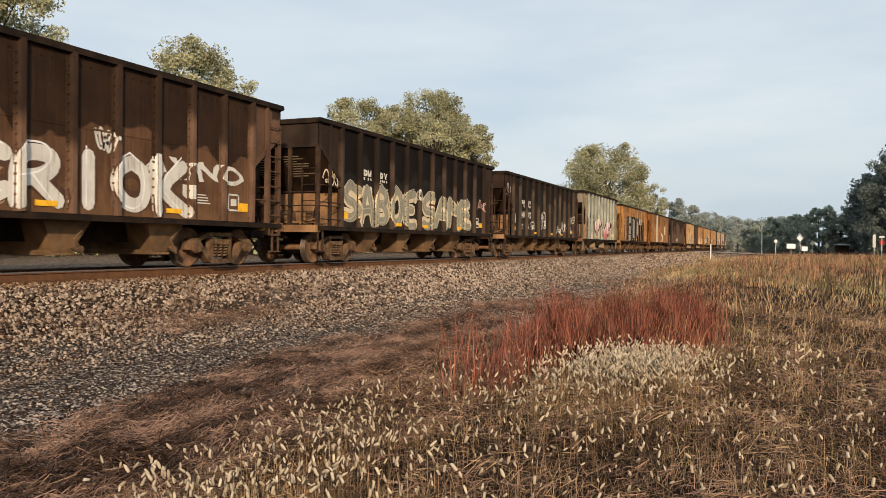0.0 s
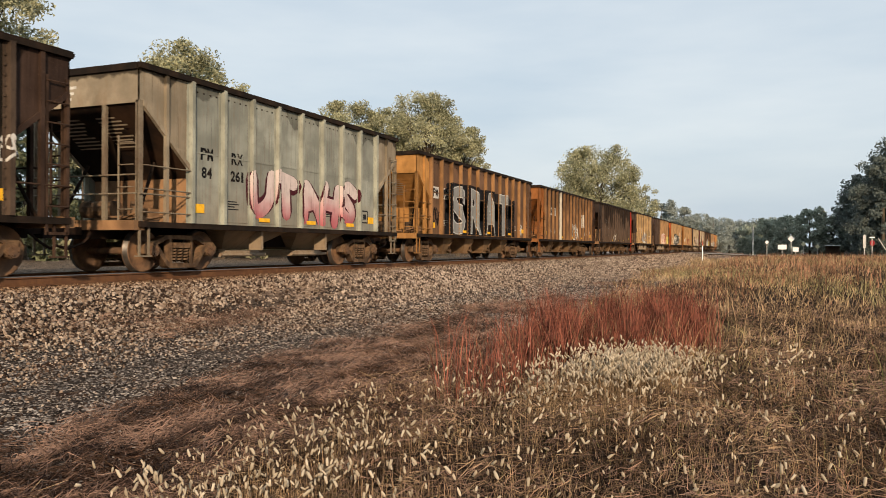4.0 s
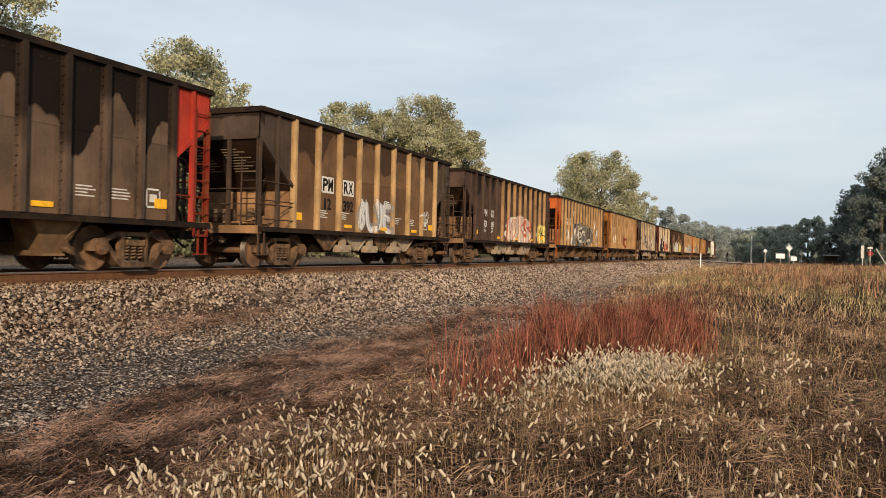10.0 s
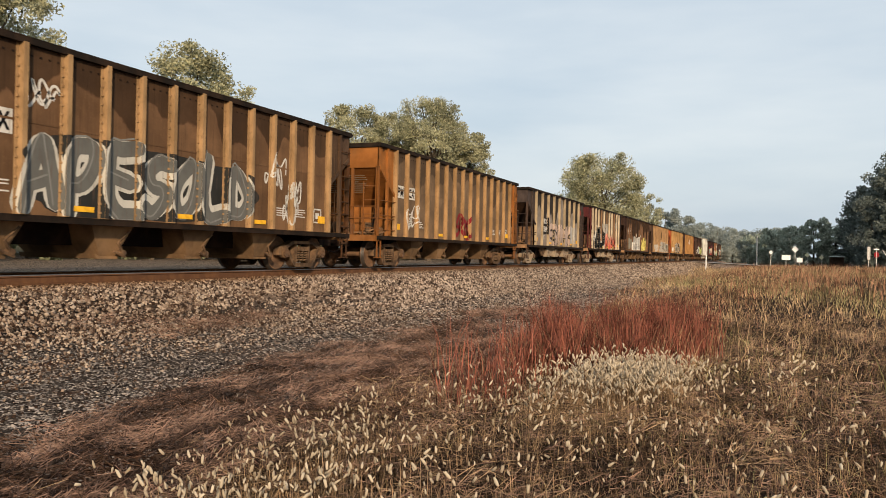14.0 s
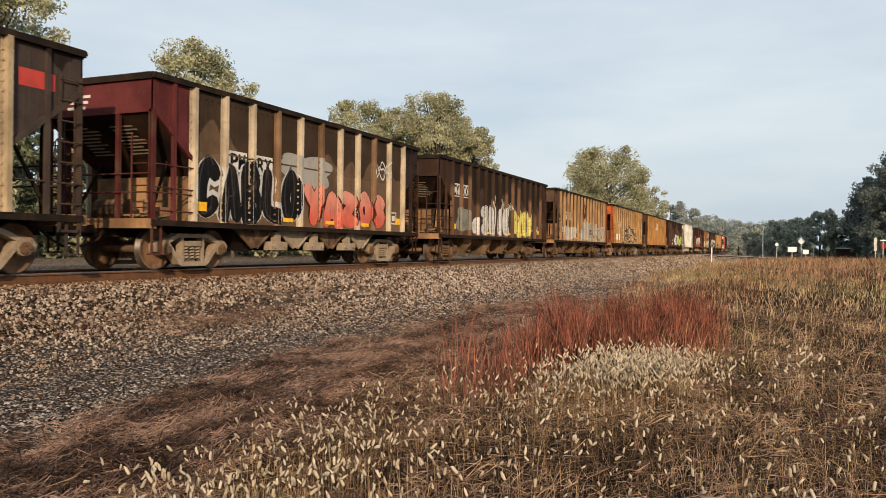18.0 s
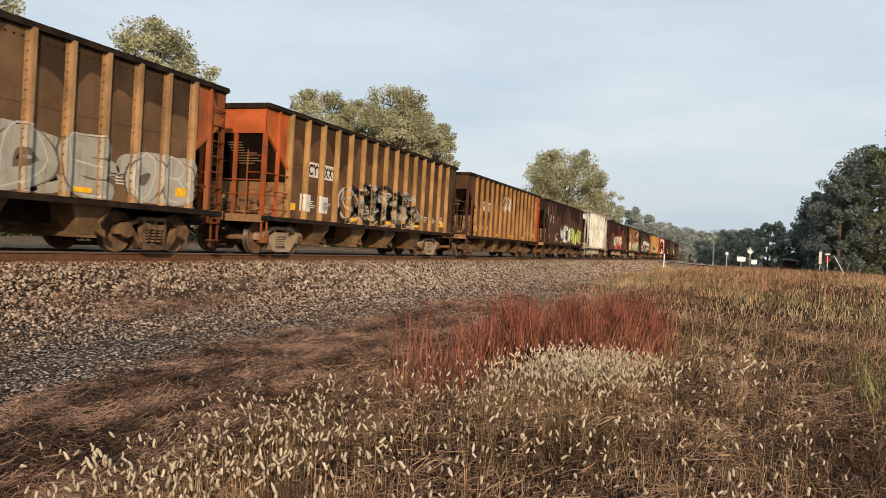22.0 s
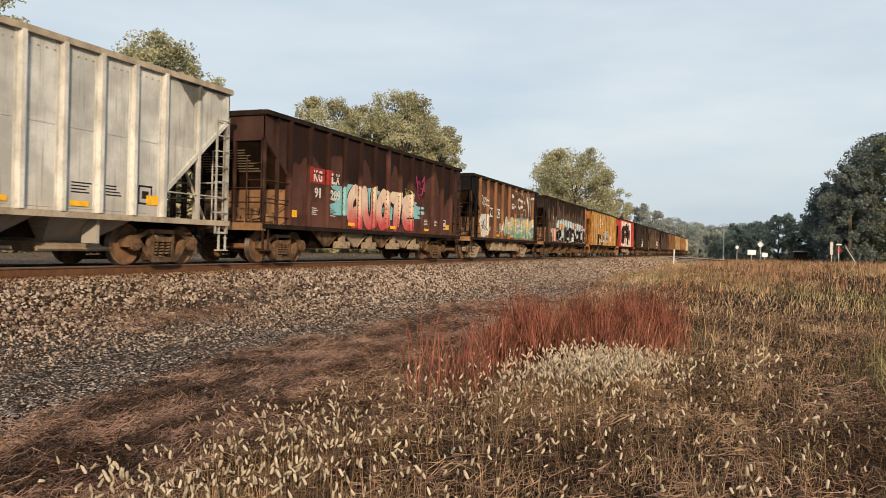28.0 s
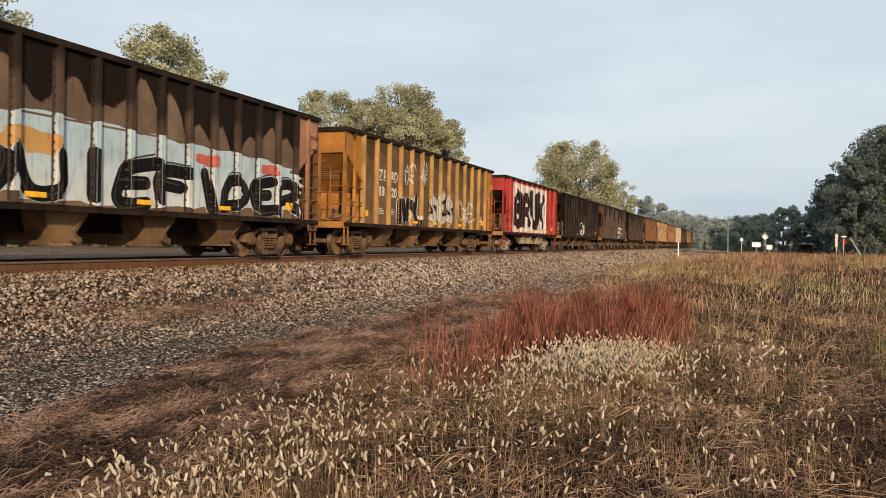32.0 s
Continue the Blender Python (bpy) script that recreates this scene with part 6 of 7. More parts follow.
M_STRAW = leafy("dry_straw", (0.004, 0.002, 0.0015), (0.39, 0.24, 0.17), 0.05, tuft=2.6)
M_GRASS = leafy("dry_field_grass", (0.010, 0.007, 0.004), (0.52, 0.35, 0.205), 0.1, tuft=1.6)
M_FAR = leafy("sunlit_field_grass", (0.03, 0.02, 0.01), (0.66, 0.47, 0.27), 0.12, tuft=0.9)
M_RUST = leafy("rusty_weed_stems", (0.02, 0.009, 0.005), (0.50, 0.26, 0.16), 0.08, tuft=0.9)
M_GREEN = leafy("yellowish_grass", (0.03, 0.03, 0.009), (0.64, 0.56, 0.27), 0.18, tuft=1.6)
M_RED = leafy("red_bluestem", (0.012, 0.004, 0.003), (0.37, 0.135, 0.092), 0.06, tuft=5.0)
M_TALLGREEN = leafy("fresh_green_grass", (0.025, 0.03, 0.01), (0.36, 0.345, 0.15), 0.2, tuft=3.0)
M_SEED = leafy("pale_seed_head", (0.30, 0.235, 0.155), (0.72, 0.615, 0.465), 0.2)


def field_edge(y):
    """Where the standing grass begins."""
    return np.interp(y, [0, 4, 7, 10, 16, 28, 50, 66, 108], [-2.9, -3.2, -3.4, -3.2, -3.6, -5.0, -7.0, -6.0, -9.0])


def lying(name, roots, length, width, material, seed, label, bends=2, curl=0.25):
    """Strands that lie on the ground, each pointing its own way and a little arched."""
    rng = np.random.default_rng(seed)
    n = len(roots)
    # tufts fell together: neighbours point much the same way
    a = 2.2 * np.sin(roots[:, 0] * 1.7 + roots[:, 1] * 0.6) + 1.6 * np.sin(roots[:, 1] * 2.3 - roots[:, 0] * 2.9) + rng.normal(0, 0.95, n)
    way = np.stack([np.cos(a), np.sin(a), np.zeros(n)], 1)
    side = np.stack([-np.sin(a), np.cos(a), np.zeros(n)], 1)
    bow, up, rise = rng.normal(0, curl, n), np.abs(rng.normal(0.03, 0.03, n)), rng.normal(0.0, 0.06, n)
    L = length * rng.uniform(0.5, 1.4, n)
    rows = []
    for j in range(bends + 1):
        t = j / bends
        c = roots + way * (L * t)[:, None] + side * (bow * L * math.sin(math.pi * t))[:, None] + np.array((0, 0, 1.0)) * (0.012 + up * math.sin(math.pi * t) + np.maximum(rise, -0.01) * t * L)[:, None]
        tilt = side * 0.8 + np.array((0, 0, 0.6))
        broad = np.broadcast_to(np.asarray(width, float), (n,))[:, None] / 2
        rows += [c - tilt * broad, c + tilt * broad] if j < bends else []
    V, F = strips(rows, c)
    return tagged(new(name, cloud_mesh(name, V, F, material)), label, "dry straw", kind="stuff")


def plants():
    rng = np.random.default_rng(8)
    thin = lambda p: np.interp(p[:, 1], [2, 4, 8, 14], [0.003, 0.0038, 0.006, 0.009])
    wider = lambda p: np.interp(p[:, 1], [3, 6, 14, 40], [0.0035, 0.006, 0.011, 0.022])
    inside = lambda x, y, r: x > field_edge(y) + r.normal(0, 0.3, len(x))
    fading = lambda x, y, r: inside(x, y, r) & (r.random(len(x)) < np.interp(y, [7, 11, 24], [1, 0.55, 0.0]))
    heap = lambda p: np.array((0, 0, 1.0)) * (rng.uniform(0, 0.24, len(p)) * np.interp(p[:, 1], [5, 14], [1, 0.35]))[:, None]
    # straw strewn in streaks between gravel and field
    def strewn(x, y, r):
        m = np.sin(x * 1.5 + y * 0.22 + 0.6) + np.sin(x * 0.7 - y * 0.45 + 1.0) + 0.6 * np.sin(x * 3.1 + y * 0.9) + r.normal(0, 0.45, len(x))
        edge = np.interp(y, [2, 3, 4, 5, 6.4, 7.4, 8.6, 10.4, 13, 15, 25, 40], [-3.7, -3.95, -4.1, -4.05, -4.45, -5.1, -6.2, -6.8, -6.5, -6.2, -6.6, -7.4])
        edge = edge + 0.3 * np.sin(1.3 * y + 0.8) + 0.25 * np.sin(2.9 * y) * np.interp(y, [2, 12], [0.4, 1])
        m = m - np.interp(y, [10.5, 15], [0, 2.2])
        return (x < field_edge(y) + 0.8) & (m > np.interp(x - edge, [-5, -3, -1.2, -0.3, 0.3, 1.3], [1.7, 1.1, 0.85, 0.4, -0.7, -2.5]))
    p = scatter(170000, 11, -10.0, 0, 2.2, 40, 1.6, strewn)
    lying("matted_straw", p + np.array((0, 0, 1.0)) * rng.uniform(0, 0.05, len(p))[:, None], 0.19, 0.0062, M_STRAW, 12, "reddish dry straw lying matted on gravel", curl=0.4)
    p = scatter(50000, 13, -3.9, 11, 2.0, 24, 1.5, fading)
    lying("tangled_straw", p + heap(p), 0.16, thin(p), M_STRAW, 24, "tangled reddish brown stalks in the field", 3, 0.6)
    p = scatter(46000, 35, -3.9, 11, 2.0, 24, 1.5, fading)
    lying("tangled_straw", p + heap(p), 0.15, thin(p), M_GRASS, 36, "tangled pale dry stalks in the field", 2, 0.6)
    # field, nearest part and beyond
    p = scatter(36000, 14, -4, 11, 2.0, 24, 1.4, fading)
    blades("field_grass", p, rng.uniform(0.08, 0.26, len(p)), thin(p), 1.1, M_STRAW, 14, "tangled reddish brown dry field grass", "grass")
    p = scatter(44000, 15, -4, 11, 2.0, 24, 1.4, fading)
    blades("field_grass", p, rng.uniform(0.1, 0.3, len(p)), thin(p) * 1.1, 0.9, M_GRASS, 16, "dry yellow brown field grass", "grass")
    begin = lambda x, y, r: inside(x, y, r) & (r.random(len(x)) < np.interp(y, [3.2, 5, 12], [0.3, 0.65, 1]))
    tall = lambda p: np.interp(p[:, 1], [3, 12], [0.6, 1.0])
    p = scatter(58000, 17, -9, 26, 3.2, 62, 1.6, begin)
    blades("field_grass", p, rng.uniform(0.12, 0.38, len(p)) * tall(p), wider(p), 0.7, M_FAR, 18, "dry yellow brown field grass farther off", "grass", 2)
    p = scatter(40000, 18, -9, 26, 3.2, 62, 1.6, lambda x, y, r: begin(x, y, r) & (np.sin(x * 0.7 - y * 0.16 + 1) + r.normal(0, 0.5, len(x)) > 0.2))
    blades("field_grass", p, rng.uniform(0.15, 0.46, len(p)) * tall(p), wider(p), 0.6, M_RUST, 26, "reddish brown dry grass among the field", "grass", 2)
    p = scatter(46000, 19, -9, 26, 3.2, 60, 1.45, lambda x, y, r: begin(x, y, r) & (np.sin(x * 0.5 + y * 0.22) + r.normal(0, 0.4, len(x)) > 0.3))
    blades("field_grass", p, rng.uniform(0.15, 0.42, len(p)) * tall(p), wider(p), 0.6, M_GREEN, 20, "yellow green field grass", "grass", 2)
    p = scatter(22000, 21, -12, 60, 55, 106, 1.1, inside)
    blades("field_grass", p, rng.uniform(0.3, 0.6, len(p)), np.full(len(p), 0.035), 0.5, M_FAR, 22, "dry field grass near the road", "grass", 2)
    p = scatter(9000, 25, -3, 34, 30, 100, 1.1, inside)
    blades("tall_weeds", p, rng.uniform(0.3, 0.85, len(p)), np.full(len(p), 0.026), 0.3, M_RUST, 27, "tall reddish brown weeds along the field's far side", "grass", 2)
    # the field goes on round and behind the one who looks
    p = scatter(6000, 31, -3.6, 9, -9, 2.2, 1.0)
    lying("tangled_straw", p, 0.3, 0.0045, M_STRAW, 32, "tangled reddish brown stalks in the field")
    p = scatter(6000, 33, -3.6, 9, -9, 2.0, 1.0, lambda x, y, r: np.hypot(x, y) > 0.5)
    blades("field_grass", p, rng.uniform(0.1, 0.28, len(p)), np.full(len(p), 0.005), 0.9, M_GRASS, 34, "short dry yellow brown field grass", "grass", 2)
    r = np.random.default_rng(37)
    x, y = r.normal(2.15, 0.4, 420), r.normal(8.9, 0.9, 420)
    blades("green_grass", np.stack([x, y, ground_z(x, y) - 0.01], 1), r.uniform(0.35, 0.8, 420), np.full(420, 0.011), 0.35, M_TALLGREEN, 38, "fresh green grass clump in the dry field", "grass", 3)
    p = scatter(420, 23, -3, 12, 9, 40, 1.3, inside)
    blades("tall_stalks", p, rng.uniform(0.5, 1.0, len(p)), np.full(len(p), 0.009), 0.3, M_GRASS, 28, "single tall pale grass stalks", "grass", 3)

    def clump(n, cx, cy, sx, sy, seed):
        r = np.random.default_rng(seed)
        x, y = r.normal(cx, sx, n), r.normal(cy, sy, n)
        return np.stack([x, y, ground_z(x, y) - 0.01], 1)
    p = np.concatenate([clump(int(n * 0.62), cx, cy, 0.2, 0.34, 30 + i) for i, (cx, cy, n) in enumerate(RED_SPOTS)])
    blades("red_grass", p, rng.uniform(0.4, 1.12, len(p)) * (0.85 + 0.18 * np.sin(p[:, 0] * 7 + p[:, 1] * 4)), rng.uniform(0.006, 0.013, len(p)), 0.22, M_RED, 40, "clump of upright rust red bluestem grass", "grass", 3)
    p = p[::5] + rng.normal(0, 0.12, (len(p[::5]), 3)) * (1, 1, 0)
    blades("red_grass", p, rng.uniform(0.25, 0.85, len(p)), np.full(len(p), 0.008), 0.35, M_GRASS, 41, "dry tan stems among the red grass", "grass", 3)
    roots = np.concatenate([clump(n, cx, cy, sx, sy, 60 + i) for i, (cx, cy, sx, sy, n) in enumerate(FOXTAILS)])
    roots = roots[roots[:, 1] > 2.0]
    h = rng.uniform(0.24, 0.48, len(roots))
    blades("foxtail_stems", roots, h, np.full(len(roots), 0.004), 0.12, M_GRASS, 77, "thin dry yellow foxtail stems", "grass", 2)
    q = np.random.default_rng(77)
    a = q.uniform(0, 2 * np.pi, len(roots))
    q.uniform(0, 2 * np.pi, len(roots))
    l = np.abs(q.normal(0.12, 0.06, len(roots)))
    tips = roots + np.stack([np.cos(a) * l * h, np.sin(a) * l * h, h * (1 - 0.25 * l)], 1)
    seeds("foxtail_heads", tips, 0.0335, M_SEED, 79, "pale fluffy foxtail seed heads")
    # green yellow leaves at the foot of the foxtails
    p = np.concatenate([clump(n * 3, cx, cy, sx * 0.9, sy * 0.9, 90 + i) for i, (cx, cy, sx, sy, n) in enumerate(FOXTAILS[:6])])
    p = p[p[:, 1] > 1.9]
    blades("foxtail_leaves", p, rng.uniform(0.08, 0.26, len(p)), np.full(len(p), 0.006), 0.45, M_GRASS, 95, "dry yellow foxtail leaves", "grass", 2)


RED_SPOTS = ((-2.25, 9.0, 1200), (-2.0, 9.8, 1400), (-1.75, 10.6, 1400), (-1.45, 11.4, 1400), (-1.15, 12.2, 1300), (-2.55, 8.9, 500), (-2.7, 9.6, 600), (-2.5, 10.3, 900), (-1.75, 9.5, 1200), (-1.35, 10.4, 1200), (-1.05, 11.2, 1000), (-2.6, 7.0, 200), (-2.5, 7.6, 160))
FOXTAILS = ((-1.25, 7.9, 0.33, 0.42, 1700), (-1.4, 6.9, 0.42, 0.55, 480), (-2.6, 4.5, 0.28, 0.4, 150), (-2.4, 3.5, 0.33, 0.35, 230), (-2.5, 2.85, 0.33, 0.2, 140), (-1.8, 3.2, 0.4, 0.4, 140), (-1.3, 4.4, 0.6, 0.7, 120), (0.0, 5.4, 0.7, 0.9, 150), (0.15, 8.2, 0.22, 0.4, 55), (-2.0, 5.8, 0.4, 0.5, 90), (-0.3, 3.6, 0.5, 0.5, 60))
plants()


def tree(kind, label, x, y, height, spread, seed, leaf, n_clump=70, per=150, leaf_size=0.2, low=0.25, gap=0.9, simple=False):
    """A tapered trunk with limbs and a crown of many small leaves in uneven clumps."""
    rng = np.random.default_rng(seed)
    z = float(ground_z(x, y))
    thing = empty(kind, label, "tree", "trees", pose(x, y, z - 0.05))
    bm = B()
    r0 = height * 0.022
    rod(bm, (0, 0, 0), (0, 0, height * 0.45), r0, 8, r0 * 0.7)
    rod(bm, (0, 0, height * 0.45), (rng.normal(0, 0.2), rng.normal(0, 0.2), height * 0.86), r0 * 0.7, 7, r0 * 0.15)
    part("trunk", bm, M_BARK, thing)
    centers, sizes = [], []
    for i in range(n_clump):
        t = rng.uniform(low, 1.0)
        a = rng.uniform(0, 2 * math.pi)
        prof = max(0.0, 1 - (2 * (0.06 + 0.9 * (t - low) / (1 - low)) - 1) ** 2) ** 0.42
        r = spread * prof * rng.uniform(0.45, 1.0)
        c = Vector((r * math.cos(a), r * math.sin(a), height * t * rng.uniform(0.95, 1.03)))
        centers.append(c)
        sizes.append(spread * rng.uniform(0.11, 0.24))
        if i % 4 == 0 and not simple:
            s = height * t * rng.uniform(0.55, 0.75)
            part("limb", rod(B(), (0, 0, s), c, r0 * 0.3, 5, r0 * 0.06), M_BARK, thing)
    C, S = np.array(centers), np.array(sizes)
    k = np.repeat(np.arange(n_clump), per)
    n = len(k)
    d = rng.normal(size=(n, 3))
    d /= np.linalg.norm(d, axis=1)[:, None]
    p = C[k] + d * (S[k] * rng.random(n) ** 0.45)[:, None] * np.array((1.15, 1.15, gap))
    u = rng.normal(size=(n, 3))
    u /= np.linalg.norm(u, axis=1)[:, None]
    w = np.cross(u, rng.normal(size=(n, 3)))
    w /= np.linalg.norm(w, axis=1)[:, None]
    s = (leaf_size * rng.uniform(0.6, 1.3, n))[:, None]
    V = np.stack([p - u * s * 0.5, p + w * s * 0.5, p + u * s * 0.5], 1).reshape(-1, 3)
    F = np.arange(n * 3).reshape(-1, 3)
    me = cloud_mesh("crown", V, F, leaf)
    o = new("crown", me)
    o.parent = thing
    return thing


M_LEAF_OLIVE = leafy("olive_autumn_leaves", (0.05, 0.058, 0.026), (0.66, 0.64, 0.41), 0.3)
M_LEAF_GREEN = leafy("green_leaves", (0.06, 0.072, 0.042), (0.30, 0.32, 0.19), 0.35)
M_LEAF_DARK = leafy("dark_green_leaves", (0.06, 0.078, 0.06), (0.22, 0.25, 0.18), 0.3)
# distance haze is put into these three leaf tints, paler and greyer
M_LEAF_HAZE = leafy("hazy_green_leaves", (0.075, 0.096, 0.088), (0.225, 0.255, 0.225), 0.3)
M_LEAF_HAZE_MID = leafy("misty_green_leaves", (0.16, 0.195, 0.16), (0.50, 0.54, 0.44), 0.3)
M_LEAF_HAZE_FAR = leafy("grey_green_leaves", (0.20, 0.235, 0.22), (0.40, 0.435, 0.40), 0.3)


def polar(deg_left, dist):
    a = radians(deg_left)
    return -math.sin(a) * dist, math.cos(a) * dist


def trees():
    near = "broad tree with thinning olive and yellow autumn leaves"
    for i, (deg, dist, h, sp) in enumerate(((54.9, 38, 13.4, 3.1), (41.6, 43, 11.0, 3.2), (30.0, 62, 12.1, 3.1), (24.2, 63, 13.0, 3.3), (21.8, 66, 10.8, 2.7), (27.0, 66, 12.0, 3.0))):
        tree("autumn_tree", near, *polar(deg, dist), h, sp, 200 + i, M_LEAF_OLIVE, 190, 190, 0.18, 0.42)
    tree("autumn_tree", near, *polar(11.4, 95), 12.6, 5.6, 211, M_LEAF_OLIVE, 260, 230, 0.25, 0.1)
    tree("autumn_tree", near, *polar(8.3, 108), 9.5, 2.6, 212, M_LEAF_OLIVE, 70, 110, 0.24, 0.1)
    far = "far tree with haze-tinted leaves in the line beyond the crossing"
    for i, (deg, dist, h, sp) in enumerate(((7.0, 190, 13.5, 5), (5.7, 230, 14.0, 5.5), (4.6, 240, 12.5, 5.5), (3.5, 260, 13, 6), (2.4, 270, 12.0, 5.5), (1.4, 280, 11.5, 6), (0.5, 270, 12, 6), (6.3, 240, 12, 6), (-0.4, 260, 12, 6), (3.0, 300, 14, 7), (1.9, 310, 13, 7), (4.1, 290, 14, 6), (0.0, 300, 12, 7), (-1.4, 290, 11, 6), (5.2, 270, 13, 6))):
        tree("far_tree", far, *polar(deg, dist), h * 0.88, sp, 230 + i, M_LEAF_HAZE_FAR, 60, 110, 0.6, 0.03, simple=True)
    mid = "green tree behind the road signs"
    for i, (deg, dist, h, sp) in enumerate(((0.0, 165, 7.2, 3.6), (-1.2, 160, 7.4, 3.4), (-2.7, 150, 8.8, 3.0), (-4.0, 150, 7.0, 3.2), (0.9, 175, 6.6, 3.2))):
        tree("green_tree", mid, *polar(deg, dist), h, sp, 250 + i, M_LEAF_HAZE_MID, 90, 120, 0.4, 0.03, simple=True)
    wood = "tall dark green tree of the wood beside the road"
    for i, (deg, dist, h, sp) in enumerate(((-5.3, 150, 10.5, 3.6), (-6.1, 128, 12.2, 4.0), (-7.0, 118, 13.4, 4.2), (-8.3, 122, 18.0, 5.6), (-9.8, 122, 18.3, 6.2), (-6.6, 145, 13.0, 4.2), (-11.4, 120, 21.5, 6.5), (-7.6, 134, 16.5, 5), (-13.4, 124, 24, 7), (-9.2, 134, 19, 6.5))):
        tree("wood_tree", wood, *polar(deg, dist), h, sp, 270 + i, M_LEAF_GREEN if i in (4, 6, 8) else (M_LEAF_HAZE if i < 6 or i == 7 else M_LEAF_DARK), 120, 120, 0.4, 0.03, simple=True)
    bush = "tall leafy shrub behind the track"
    rng = np.random.default_rng(5)
    for i in range(42):
        y = 0 + i * 2.9 + rng.uniform(-1, 1)
        tree("shrub", bush, -29 + rng.uniform(-2, 2), y, rng.uniform(4.6, 7.2), rng.uniform(2.2, 3.0), 300 + i, M_LEAF_OLIVE if i % 3 == 0 else M_LEAF_GREEN, 44, 80, 0.34, 0.03, simple=True)
    for i in range(26):
        tree("shrub", "dense dark green thicket tree behind the track", -35 + rng.uniform(-1, 1), 2 + i * 4.6, rng.uniform(6.5, 8.6), rng.uniform(3.0, 3.6), 400 + i, M_LEAF_DARK, 40, 70, 0.45, 0.02, simple=True)


trees()


# ---- signs and posts by the crossing ----
M_POLE = plain("grey_weathered_pole", (0.56, 0.54, 0.50), 0.85, 0.25)
M_SIGNW = plain("white_sign_face", (0.85, 0.85, 0.83), 0.5, 0.05)
M_SIGNBACK = plain("pale_sign_back", (0.74, 0.75, 0.74), 0.5, 0.08, 4.0)
M_SIGNY = plain("pale_yellow_sign_face", (0.74, 0.66, 0.42), 0.5, 0.1)
M_SIGNR = plain("red_sign_face", (0.30, 0.03, 0.035), 0.5, 0.1)


def sign(kind, label, deg, dist, top, shape, face, size, post_h=None):
    x, y = polar(deg, dist)
    z = float(ground_z(x, y))
    thing = empty(kind, label, "road sign", "", pose(x, y, z, 0, 0, deg))
    bm = box(B(), -0.035, 0.035, 0.02, 0.09, -0.1, top + 0.1)
    part("post", bm, M_POLE, thing)
    w, h = size
    loop = {"diamond": [(0, -h / 2), (w / 2, 0), (0, h / 2), (-w / 2, 0)], "rect": [(-w / 2, -h / 2), (w / 2, -h / 2), (w / 2, h / 2), (-w / 2, h / 2)],
            "octagon": [(w / 2 * math.cos(radians(22.5 + 45 * i)), h / 2 * math.sin(radians(22.5 + 45 * i))) for i in range(8)]}[shape]
    bm = solid(B(), [(a, b + top - h / 2) for a, b in loop], -0.01, 0.015, "y")
    part("sign_plate", fixed(bm), face, thing)
    return thing


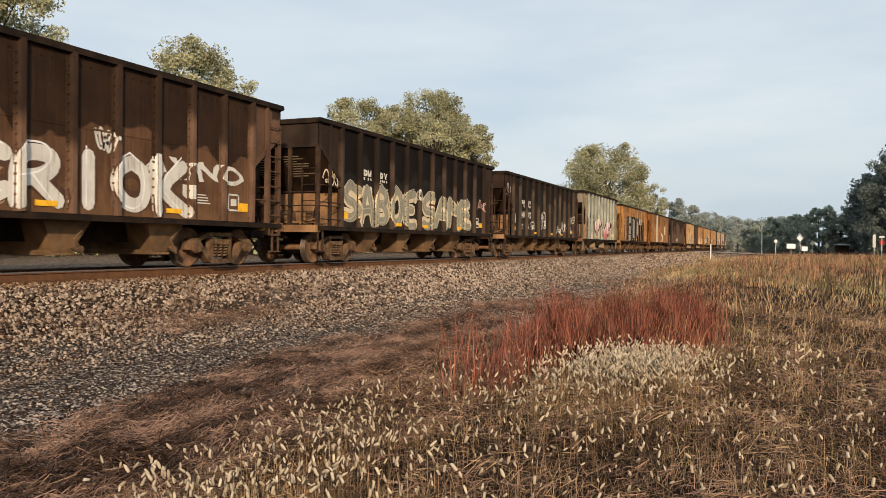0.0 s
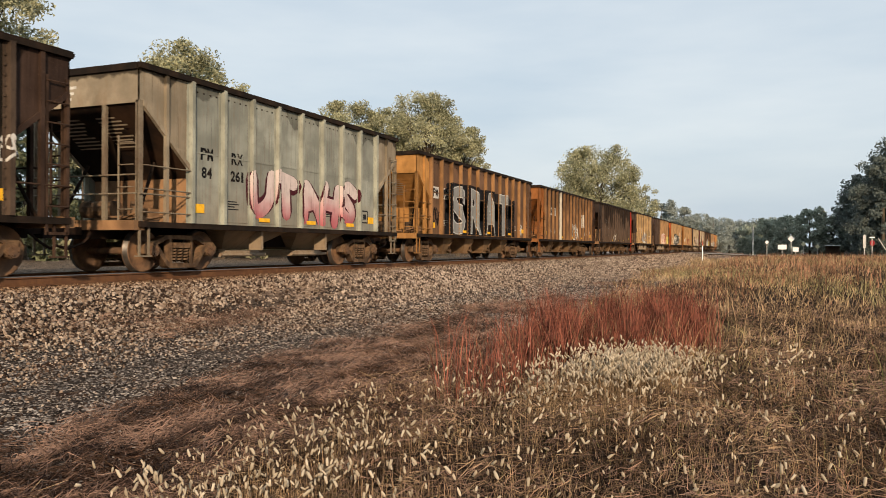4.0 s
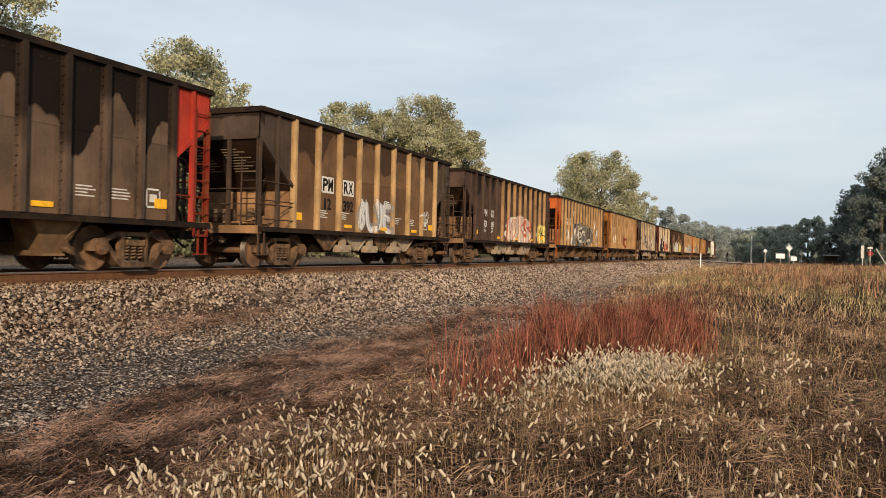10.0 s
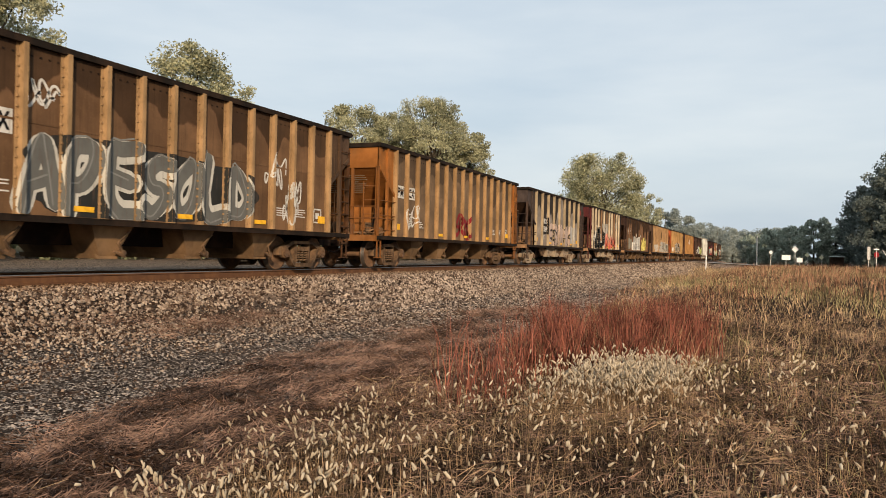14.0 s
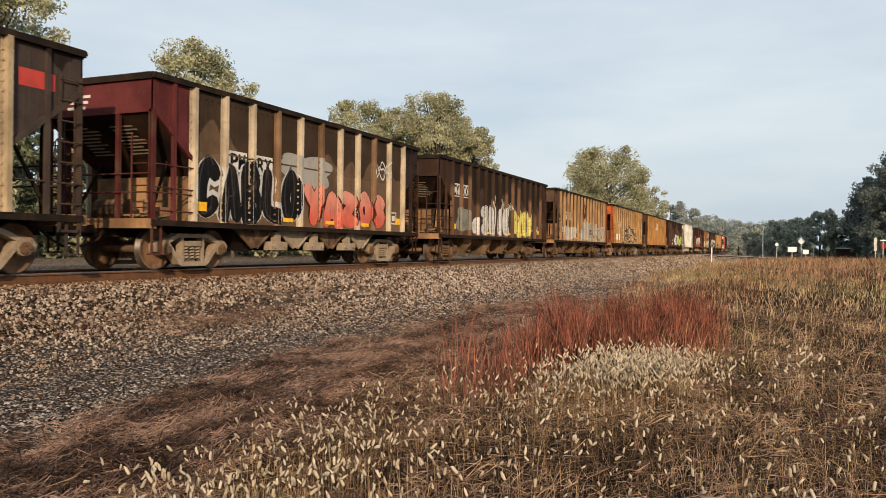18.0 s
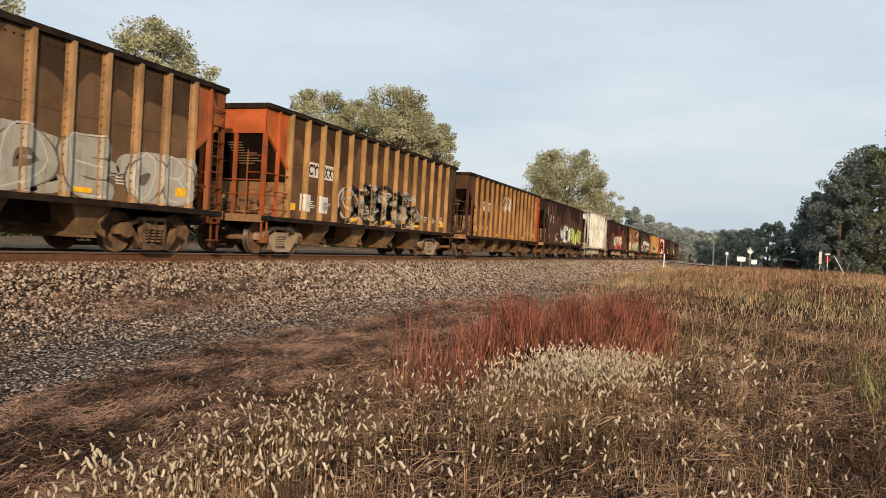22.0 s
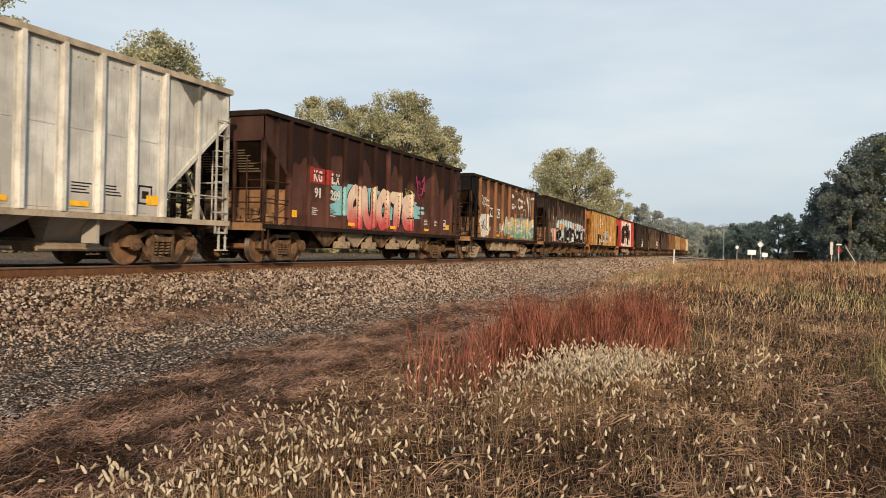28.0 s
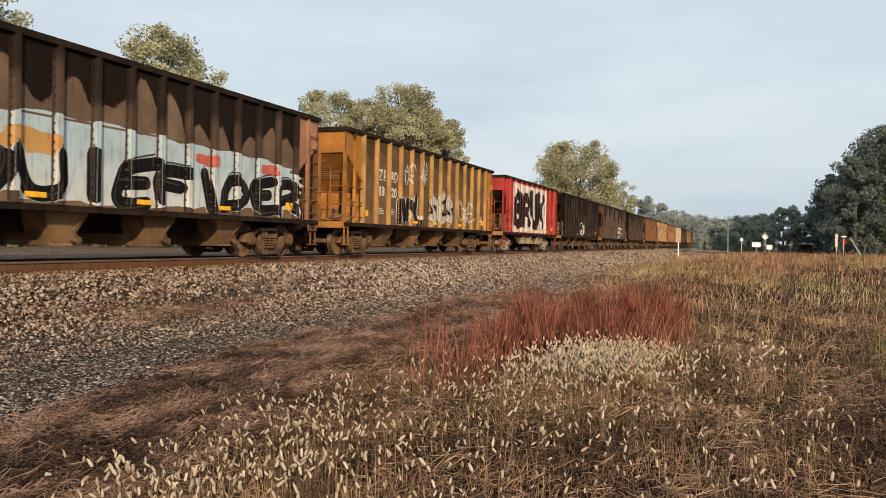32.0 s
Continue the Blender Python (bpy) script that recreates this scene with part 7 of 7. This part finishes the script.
def signs():
    sign("warning_sign", "diamond road sign seen from its pale side", -1.57, 128, 3.3, "diamond", M_SIGNBACK, (1.0, 1.0))
    sign("warning_sign", "small pale yellow diamond road sign", -2.32, 140, 2.7, "diamond", M_SIGNY, (0.8, 0.8))
    sign("warning_sign", "small pale yellow diamond road sign", -3.18, 140, 2.3, "diamond", M_SIGNY, (0.8, 0.8))
    sign("notice_board", "white rectangular sign board beside the crossing road", -1.01, 115, 2.05, "rect", M_SIGNW, (1.1, 0.65))
    sign("notice_board", "low white board with a dark panel", -1.85, 118, 1.7, "rect", M_SIGNW, (0.75, 0.6))
    sign("round_sign", "small pale round sign on a low post", -0.05, 125, 2.3, "octagon", M_SIGNBACK, (0.5, 0.5))
    sign("stop_sign", "red octagonal road sign on a post", -6.39, 112, 2.75, "octagon", M_SIGNR, (0.6, 0.75))
    sign("name_board", "tall narrow pale grey board on a post", -5.95, 110, 3.3, "rect", M_POLE, (0.34, 1.6))
    sign("plate_sign", "small white plate above the red sign", -6.38, 111.5, 3.15, "rect", M_SIGNW, (0.6, 0.14))
    x, y = polar(0.84, 140)
    pole = empty("utility_pole", "pale slender wooden pole beside the crossing", "pole", "", pose(x, y, float(ground_z(x, y))))
    part("pole_shaft", rod(B(), (0, 0, -0.2), (0, 0, 5.3), 0.13, 8, 0.1), M_POLE, pole)
    x, y = polar(4.16, 92)
    post = empty("marker_post", "slim white marker post beside the track", "post", "", pose(x, y, float(ground_z(x, y))))
    part("post_shaft", rod(B(), (0, 0, -0.2), (0, 0, 1.85), 0.06, 8, 0.06), M_SIGNW, post)
    x, y = polar(-7.6, 110)
    gate = empty("crossing_arm", "thin pale pole leaning over beside the road", "pole", "", pose(x, y, float(ground_z(x, y)), 0, -30, 0))
    part("arm", rod(B(), (0, 0, -0.2), (0, 0, 3.4), 0.06, 6, 0.04), M_POLE, gate)
    x, y = polar(-4.08, 140)
    hut = empty("open_shelter", "small dark roadside shelter with a flat roof", "shelter", "", pose(x, y, float(ground_z(x, y))))
    part("roof", box(B(), -1.1, 1.1, -0.8, 0.8, 2.0, 2.12), M_SIGNBACK, hut)
    part("back_wall", box(B(), -1.0, 1.0, 0.6, 0.66, 0, 2.0), M_TIE, hut)
    for sx in (-0.95, 0.95):
        part("corner_post", box(B(), sx - 0.05, sx + 0.05, -0.75, -0.65, 0, 2.0), M_TIE, hut)


signs()


# ---- what moves ----
def along(s):
    """The place and the heading on the track at s metres along it."""
    if s <= CURVE_Y:
        return TRACK_X, s, 0.0
    a = (s - CURVE_Y) / CURVE_R
    return TRACK_X - CURVE_R * (1 - math.cos(a)), CURVE_Y + CURVE_R * math.sin(a), math.degrees(a)


def run(t):
    """How far the train has come after t seconds."""
    return 9.4414 * t + 0.02417 * t * t


def motions():
    for d in CARS:
        rows = []
        for i in range(17):
            t = 2.0 * i
            x, y, a = along(d["front"] + d["L"] / 2 - run(t))
            rows.append((t, pose(x, y, RAIL_TOP, 0, 0, a)))
        walk(d["car"], rows)
    mid = {d["car"]: d["front"] + d["L"] / 2 for d in CARS}
    for w, car in WHEELSETS:
        # the wheels roll while their car is near; each row turns them by 80 degrees
        base = w.location.copy()
        rows = [(0.0, 0.0)]
        start, stop = mid[car] - 62, mid[car] + 8
        step = radians(80) * 0.457
        k0 = max(0, int(start / step))
        k = k0
        while k * step < min(stop, run(32.0)):
            s = k * step
            t = (-9.4414 + math.sqrt(9.4414 ** 2 + 4 * 0.02417 * s)) / (2 * 0.02417)
            if t > rows[-1][0] + 0.02:
                rows.append((t, 80.0 * (k - k0)))
            k += 1
        rows.append((32.0, rows[-1][1])) if rows[-1][0] < 31.95 else None
        walk(w, [(t, pose(base.x, base.y, base.z, a, 0, 0)) for t, a in rows])


motions()
